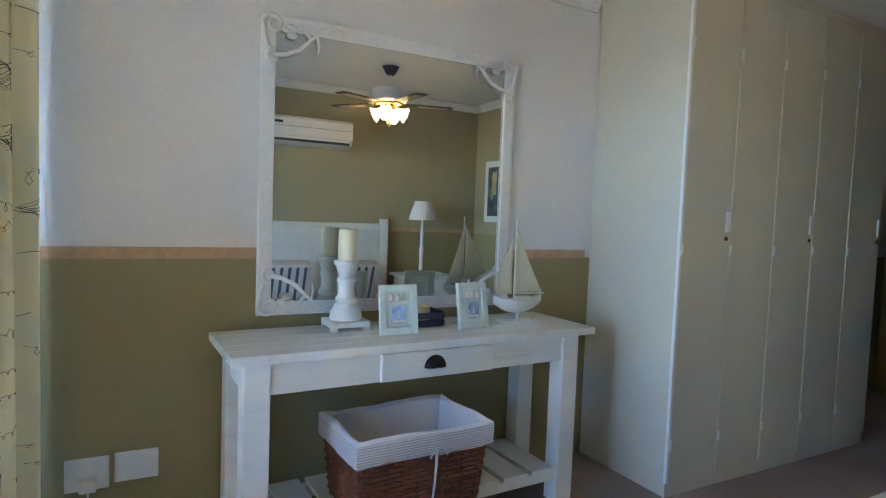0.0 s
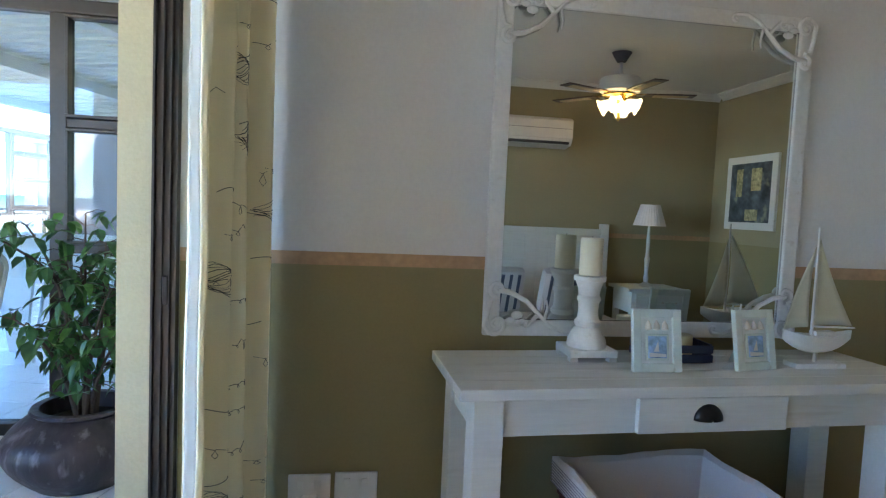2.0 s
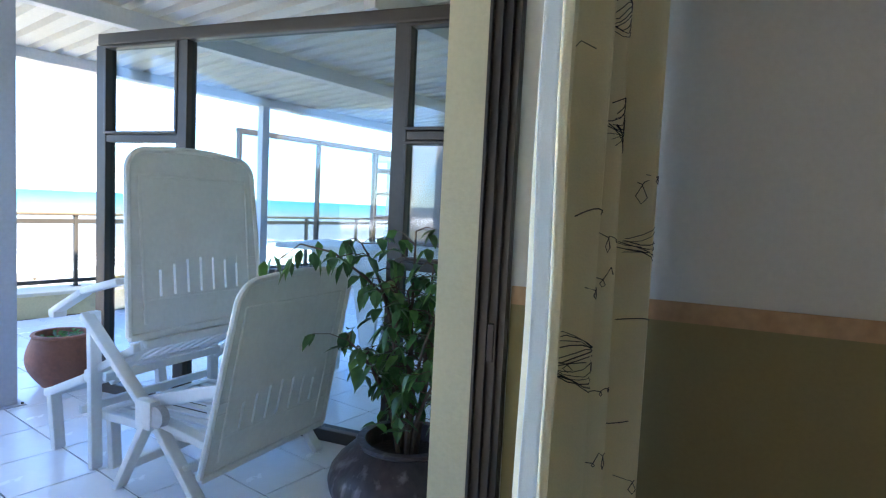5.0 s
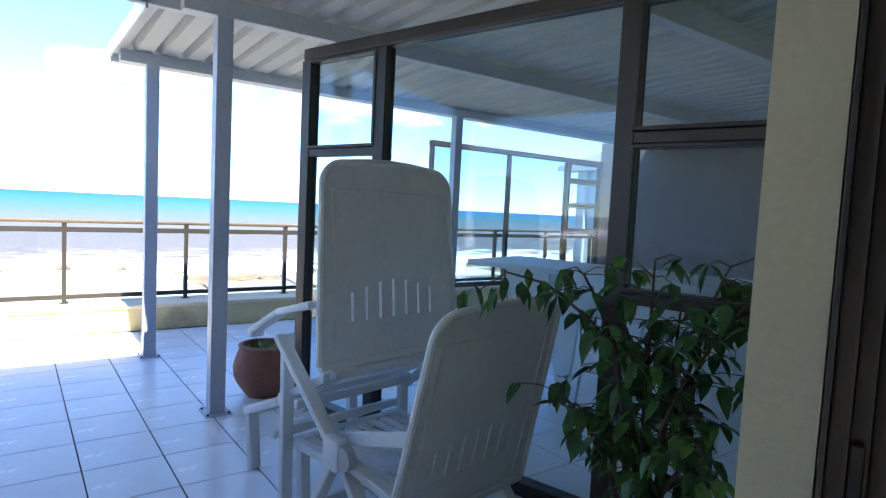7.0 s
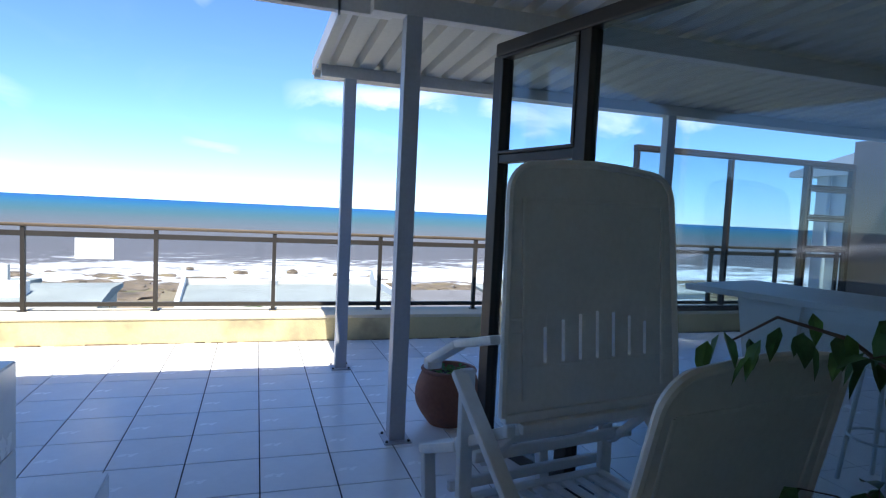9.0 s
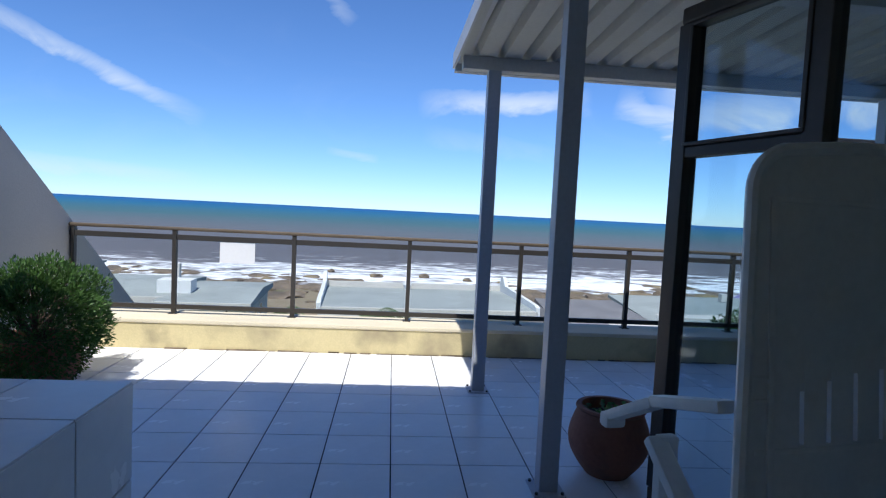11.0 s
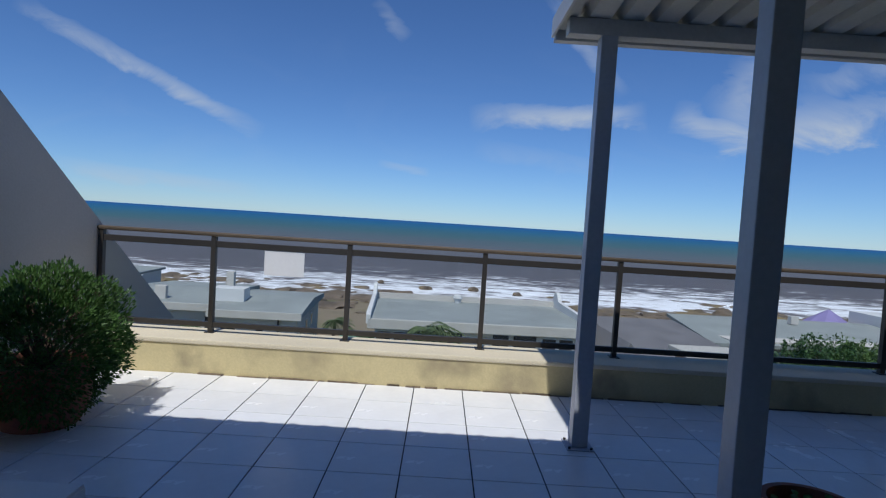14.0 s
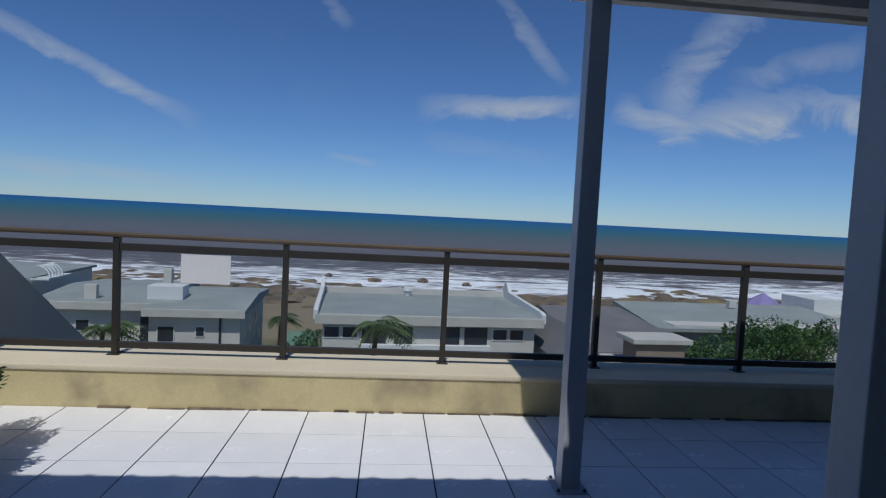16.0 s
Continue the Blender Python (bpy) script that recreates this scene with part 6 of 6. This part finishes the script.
house = thing("house", (-50, -11, -14), "pale grey two-storey house with flat grey-green roofs", "house")
for b in ((-57.5, -45.9, -18.2, -10.9), (-55.2, -44.4, -10.9, -5.0)):
    part("wall", in_frame(B(b[0], b[1], b[2], b[3], -14.5, -6.2), house), M_HOUSE, house)
for x0, x1, y0, y1, z in ((-58.0, -45.4, -18.8, -10.9, -6.1), (-55.7, -43.9, -11.2, -4.6, -6.2)):
    bm = bmesh.new()
    prism(bm, [(x0, y0, z), (x1, y0, z), (x1, y0, z + 0.35), ((x0 + x1) / 2, y0, z + 0.75), (x0, y0, z + 0.35)], (0, y1 - y0, 0))
    r = part("roof", in_frame(bm, house), M_FLATROOF, house)
    part("fascia", in_frame(B(x1 - 0.02, x1 + 0.12, y0, y1, z - 0.15, z + 0.38, bevel=0.02), house), M_FASCIA, r)
part("chimney", in_frame(B(-48.5, -46.8, -11.8, -9.4, -5.8, -4.7, bevel=0.03), house), M_HOUSE_W, house, "white flat rooftop tank room")
part("chimney", in_frame(B(-52.4, -51.8, -12.2, -11.6, -5.6, -4.0, bevel=0.03), house), M_HOUSE, house)
part("chimney", in_frame(B(-47.0, -46.5, -15.8, -15.0, -6.0, -4.7, bevel=0.03), house), M_HOUSE, house)
for y, z, w, h in ((-16.8, -8.0, 0.0, 0.0), (-13.2, -7.6, 1.0, 1.0), (-15.6, -7.4, 0.8, 0.7), (-12.7, -10.0, 1.5, 0.8)):
    if w:
        pane_on(house, -45.9, y, z, w, h)
for y, z, w, h in ((-9.8, -7.6, 1.0, 1.0), (-7.6, -7.4, 0.5, 0.6), (-9.5, -9.3, 2.2, 0.55), (-7.2, -9.5, 1.5, 0.5), (-5.8, -9.6, 1.2, 0.5)):
    pane_on(house, -44.4, y, z, w, h)
for x, z in ((-46, -7.7), (-48.5, -7.5), (-51, -7.4), (-46.5, -9.6), (-49, -9.5), (-52.5, -9.2)):
    pane_on(house, x, -5.0, z, 0.7, 0.9, "side")
part("drainpipe", in_frame(rod(bmesh.new(), (-44.3, -6.3, -14), (-44.3, -6.3, -6.3), 0.07), house), M_RAILDARK, house)
# flat dark panel on the wall, painted as the shade between the wings
part("recess", in_frame(B(-45.95, -45.86, -11.9, -11.0, -9.2, -6.6), house), M_DARKOPENING, house, "dark panel drawing the shade between the two wings")

house = thing("house", (-44, 8, -14), "long pale house with a flat grey roof and white rim", "house")
part("wall", in_frame(B(-49.5, -39.2, 0.8, 15.4, -14.5, -6.35), house), M_HOUSE, house)
roof = part("roof", in_frame(B(-50.0, -38.9, 0.4, 15.8, -6.35, -6.05), house), M_FLATROOF, house)
part("fascia", in_frame(B(-38.95, -38.6, 0.3, 15.9, -6.75, -6.05, bevel=0.03), house), M_FASCIA, roof)
for y0, y1 in ((0.2, 0.5), (15.7, 16.0)):
    bm = bmesh.new()
    prism(bm, [(-38.6, y0, -6.4), (-38.6, y0, -5.75), (-39.2, y0, -5.6), (-48.2, y0, -5.35), (-49.0, y0, -4.6), (-49.6, y0, -4.6), (-50.2, y0, -5.4), (-50.2, y0, -6.4)], (0, y1 - y0, 0))
    part("gable_rim", in_frame(bm, house), M_HOUSE_W, roof, "white raised roof rim")
part("back_rim", in_frame(B(-50.2, -49.9, 0.5, 15.7, -6.2, -5.55), house), M_HOUSE, roof)
vent = part("vent", in_frame(lathe(bmesh.new(), [(0.25, 0), (0.3, 0.3), (0.42, 0.45), (0.35, 0.7), (0.05, 0.8)], (-49.2, 7.3, -6.05), segs=16), house), M_HOUSE_W, roof, "white roof vent")
for y in (1.4, 2.6, 12.9, 14.1):
    pane_on(house, -39.2, y, -7.4, 0.95, 0.75, frame_mat=M_HOUSE_W)
# flat dark panels painted as the shade inside open doors
for y, w in ((6.2, 1.2), (9.5, 1.1), (11.2, 1.6), (4.2, 1.6)):
    part("doorway", in_frame(B(-39.25, -39.12, y - w / 2, y + w / 2, -9.2, -6.9), house), M_DARKOPENING, house, "dark panel drawing the shade inside an open door")
part("balcony_wall", in_frame(B(-39.19, -38.7, 3.2, 12.2, -9.3, -8.2, bevel=0.02), house), M_HOUSE_W, house)

house.matrix_basis = PLACE @ Matrix.Translation((-50.0, 8.3, -14)) @ Matrix.Diagonal((1, 1.08, 1, 1))

house = thing("house", (-46, 20, -14), "grey house with steep slate-coloured gables", "house")
part("wall", in_frame(B(-56, -41.8, 17.2, 24.0, -14.5, -8.3), house), M_HOUSE, house)
bm = bmesh.new()
prism(bm, [(-41.5, 16.9, -8.4), (-41.5, 20.4, -8.4), (-41.5, 18.4, -6.3)], (-15, 0, 0))
part("roof", in_frame(bm, house), M_GREYROOF, house)
bm = bmesh.new()
prism(bm, [(-43.5, 19.6, -8.2), (-43.5, 29.5, -8.2), (-55.5, 28.0, -6.6), (-55.5, 20.0, -6.6)], (0, 0, -0.3))
part("roof", in_frame(bm, house), M_GREYROOF, house)
house = thing("garden_building", (-40.5, 23.6, -13), "small brown building with a cream roof slab", "building")
part("wall", in_frame(B(-42.0, -40.0, 21.9, 25.5, -14, -6.75), house), M_BROWN, house)
part("roof", in_frame(B(-42.4, -39.7, 21.5, 25.9, -6.75, -6.4, bevel=0.04), house), M_FASCIA, house)
house = thing("house", (-56, 40, -14), "low wide house with a flat grey-green roof", "house")
part("wall", in_frame(B(-61, -51.5, 31.5, 52, -14.5, -7.5), house), M_HOUSE, house)
bm = bmesh.new()
prism(bm, [(-62, 30.5, -7.2), (-50.8, 29.5, -8.0), (-50.8, 52.5, -8.0), (-62, 53.0, -7.2)], (0, 0, 0.3))
part("roof", in_frame(bm, house), M_FLATROOF, house)
part("chimney", in_frame(B(-60, -59.4, 42.5, 43.3, -7.0, -6.2), house), M_HOUSE, house)
house = thing("house", (-62, 55, -14), "white flat-roofed house among trees", "house")
part("wall", in_frame(B(-66, -58, 52.8, 62, -14.5, -7.6), house), M_HOUSE_W, house)
part("upper_wall", in_frame(B(-65, -60, 53.2, 57, -7.6, -5.9), house), M_HOUSE_W, house)
part("roof", in_frame(B(-66.4, -57.6, 52.5, 62.4, -7.62, -7.4), house), M_FASCIA, house)
for y in (54.5, 57, 59.5):
    pane_on(house, -58, y, -9.0, 1.2, 1.0)
tent = thing("garden_tent", (-64, 50, -8), "purple pointed canvas tent behind a roof", "tent")
bm = bmesh.new()
lathe(bm, [(2.6, 0.0), (2.5, 0.6), (1.2, 1.5), (0.1, 2.2)], segs=8)
part("canvas", bm, M_TENT, tent)
for k in range(4):
    a = k * math.tau / 4 + 0.4
    part("pole", rod(bmesh.new(), (2.3 * math.cos(a), 2.3 * math.sin(a), -6.0), (2.3 * math.cos(a), 2.3 * math.sin(a), 0.1), 0.06, segs=8), M_PALEPIPE, tent)
house = thing("house", (-53, -23, -14), "white block of flats with curved balcony rails", "house")
part("wall", in_frame(B(-62, -51.5, -30, -21.5, -14.5, -5.2), house), M_HOUSE_W, house)
part("roof", in_frame(B(-62.3, -51.2, -30, -21.2, -5.2, -5.0), house), M_FLATROOF, house)
for z in (-5.0, -7.6):
    for k in range(5):
        pts = [(-51.6 - 0.5 * k, -21.2 + 0.9 * math.sin(a), z + 0.9 * math.cos(a)) for a in (math.pi / 2 * i / 8 for i in range(9))]
        part("balcony_rail", in_frame(tube(bmesh.new(), pts, 0.06), house), M_PALEPIPE, house)
    part("balcony", in_frame(B(-55, -51.2, -21.5, -20.2, z - 0.15, z), house), M_HOUSE_W, house)

bm = bmesh.new()
box(bm, -108, -92, 47, 60, SEA - 0.6, SEA + 0.55)
tagged(part("tidal_pool", bm, M_POOL), "dark teal tidal swimming pool by the rocks", "pool", "", "structure")
bm = bmesh.new()
box(bm, -62, -50, -3.6, -0.6, -13.2, -10.9)
tagged(part("court", bm, M_LAWN), "pale green court between the houses", "lawn", "", "structure")


# trees
def leafy(name, x, y, z0, h, rx, ry, seed, mat, label, n=1500, size=0.22):
    t = thing(name, (x, y, z0), label, "tree", "trees below the terrace")
    r = random.Random(seed)
    bm = bmesh.new()
    tube(bm, [(0, 0, 0), (r.uniform(-0.2, 0.2), r.uniform(-0.2, 0.2), h * 0.35), (r.uniform(-0.3, 0.3), r.uniform(-0.3, 0.3), h * 0.6)], 0.16, 0.08, segs=8)
    for k in range(7):
        a = r.uniform(0, math.tau)
        tube(bm, [(0, 0, h * 0.35), (rx * 0.3 * math.cos(a), ry * 0.3 * math.sin(a), h * 0.55), (rx * 0.7 * math.cos(a), ry * 0.7 * math.sin(a), h * r.uniform(0.65, 0.85))], 0.07, 0.02, segs=6)
    part("trunk", bm, M_BARK, t)
    lumps = [(Vector((r.uniform(-0.7, 0.7) * rx, r.uniform(-0.7, 0.7) * ry, h * r.uniform(0.5, 0.88))), r.uniform(0.28, 0.5)) for _ in range(11)]
    vs, fs = [], []
    for k in range(n):
        c, s = lumps[k % len(lumps)]
        d = Vector((r.gauss(0, 1), r.gauss(0, 1), r.gauss(0, 0.8))).normalized()
        p = c + Vector((d.x * rx, d.y * ry, d.z * h * 0.28)) * s * (1 - 0.35 * r.random() ** 2)
        w = (d + Vector((r.uniform(-0.8, 0.8), r.uniform(-0.8, 0.8), r.uniform(-0.5, 0.8)))).normalized()
        u = w.orthogonal().normalized()
        u.rotate(Matrix.Rotation(r.uniform(0, math.tau), 3, w))
        q = size * r.uniform(0.5, 1.2)
        i = len(vs)
        vs += [p, p + (u + w * 0.6) * q * 0.5, p + u * q + w * q * 0.3, p + (u - w * 0.5) * q * 0.5]
        fs.append((i, i + 1, i + 2, i + 3))
    me = bpy.data.meshes.new("crown")
    me.from_pydata(vs, [], fs)
    me.materials.append(mat)
    cr = new("crown", me)
    cr.parent = t
    return t


rng = random.Random(31)
for k in range(17):
    f = k / 16
    x, y = -41.5 - 8 * f + rng.uniform(-1.5, 1.5), 26.0 + 18 * f + rng.uniform(-1, 1)
    h = rng.uniform(5.8, 7.6)
    leafy("tree", x, y, -13.0, h, 2.0, 2.0, 100 + k, M_TREE if k % 3 else M_TREE2, "broad green coastal tree behind the houses", 1300, 0.30)
for k, (x, y, h, z0) in enumerate(((-43, -12.3, 2.6, -12.2), (-42.6, -10.2, 2.2, -12.0), (-43.2, -14.6, 2.4, -12.2), (-52, -2.2, 4.0, -13.4), (-55, -1.0, 4.6, -13.6), (-37.5, 2.0, 2.2, -11.2), (-58, 18, 4.4, -14.0))):
    leafy("tree", x, y, z0, h, 1.5, 1.5, 200 + k, M_TREE2 if k % 2 else M_TREE, "low green garden tree between the houses", 900, 0.24)


def palm(x, y, z0, z1, reach, seed, lean=0.0):
    t = thing("palm_tree", (x, y, z0), "wind-blown palm tree between the houses", "palm", "palms below the terrace")
    r = random.Random(seed)
    h = z1 - z0
    bm = bmesh.new()
    tube(bm, [(0, 0, 0), (0.1, 0.1, h * 0.5), (0, lean, h)], 0.20, 0.13, segs=10)
    part("trunk", bm, M_BARK, t)
    for k in range(20):
        a = k * 2.399 + r.uniform(-0.2, 0.2)
        up = r.uniform(-0.35, 0.95)
        d = Vector((math.cos(a), math.sin(a) + 0.45, 0)).normalized()
        vs, fs = [], []
        for i in range(15):
            f = i / 14
            p = Vector((0, lean, h)) + d * reach * f + Vector((0, 0.25 * reach * f * f, reach * (up * f - (0.55 + up * 0.5) * f * f)))
            side = d.cross(Vector((0, 0, 1)))
            ln = reach * 0.30 * math.sin(math.pi * (0.12 + 0.86 * f)) ** 0.7
            for s in (-1, 1):
                tip = p + side * s * ln + d * ln * 0.5 + Vector((0, 0, -ln * r.uniform(0.3, 0.7)))
                w = d * 0.08
                j = len(vs)
                vs += [p - w, p + w, tip]
                fs.append((j, j + 1, j + 2))
            if i < 14:
                j = len(vs)
                q = p + d * reach / 14
                vs += [p + side * 0.03, p - side * 0.03, p + d * reach / 14 - side * 0.025, p + d * reach / 14 + side * 0.025]
                fs.append((j, j + 1, j + 2, j + 3))
        me = bpy.data.meshes.new("frond")
        me.from_pydata(vs, [], fs)
        me.materials.append(M_PALM)
        fr = new("frond", me)
        fr.parent = t
    return t


palm(-36.0, 3.6, -11.5, -5.0, 1.8, 1, 0.3)
palm(-41.5, -12.9, -12.0, -6.7, 1.9, 2, 0.3)
palm(-36.4, 1.4, -11.4, -7.3, 1.3, 3, 0.2)
palm(-52.0, -3.3, -13.4, -7.6, 1.4, 4, 0.2)


# ---- floor tiles, last ----
PLACE = TERRACE
AXIS = Vector((-math.sin(radians(14.5)), math.cos(radians(14.5))))   # way of the house's outer wall
WALL_FOOT = (HOUSE @ Vector((OUT_W - 0.012, 0, 0))).to_2d()

TILE_MESH = finish("tile", B(-PITCH_X / 2 + 0.0036, PITCH_X / 2 - 0.0036, -PITCH_Y / 2 + 0.0036, PITCH_Y / 2 - 0.0036, -0.006, 0.0, bevel=0.0015), M_TILE)
terrace_floor = thing("terrace_floor", (0, 0, 0), "white glazed square terrace tiles with dark joints", "floor", kind="structure")
rest = bmesh.new()
count = 0
for i in range(-6, 15):
    for k in range(-8, 26):
        x0, y0 = TILE_X + i * PITCH_X, TILE_Y + k * PITCH_Y
        x1, y1 = x0 + PITCH_X, y0 + PITCH_Y
        x0, x1, y0, y1 = max(x0, PARAPET), min(x1, WALL_FOOT.x + AXIS.x / AXIS.y * (y0 - WALL_FOOT.y) + 0.1), max(y0, SIDE), min(y1, END)
        if x1 - x0 < 0.03 or y1 - y0 < 0.03:
            continue
        whole = abs(x1 - x0 - PITCH_X) < 1e-4 and abs(y1 - y0 - PITCH_Y) < 1e-4
        near = -0.8 < y0 < 4.2
        if near and whole:
            t = new("tile", TILE_MESH)
            t.parent = terrace_floor
            t.location = ((x0 + x1) / 2, (y0 + y1) / 2, 0)
            count += 1
        elif near:
            part("tile", B(x0 + 0.0036, x1 - 0.0036, y0 + 0.0036, y1 - 0.0036, -0.006, 0.0, bevel=0.0015), M_TILE, terrace_floor)
        else:
            box(rest, x0 + 0.0036, x1 - 0.0036, y0 + 0.0036, y1 - 0.0036, -0.006, 0.0)
tagged(part("far_tiles", rest, M_TILE, terrace_floor), kind="stuff")
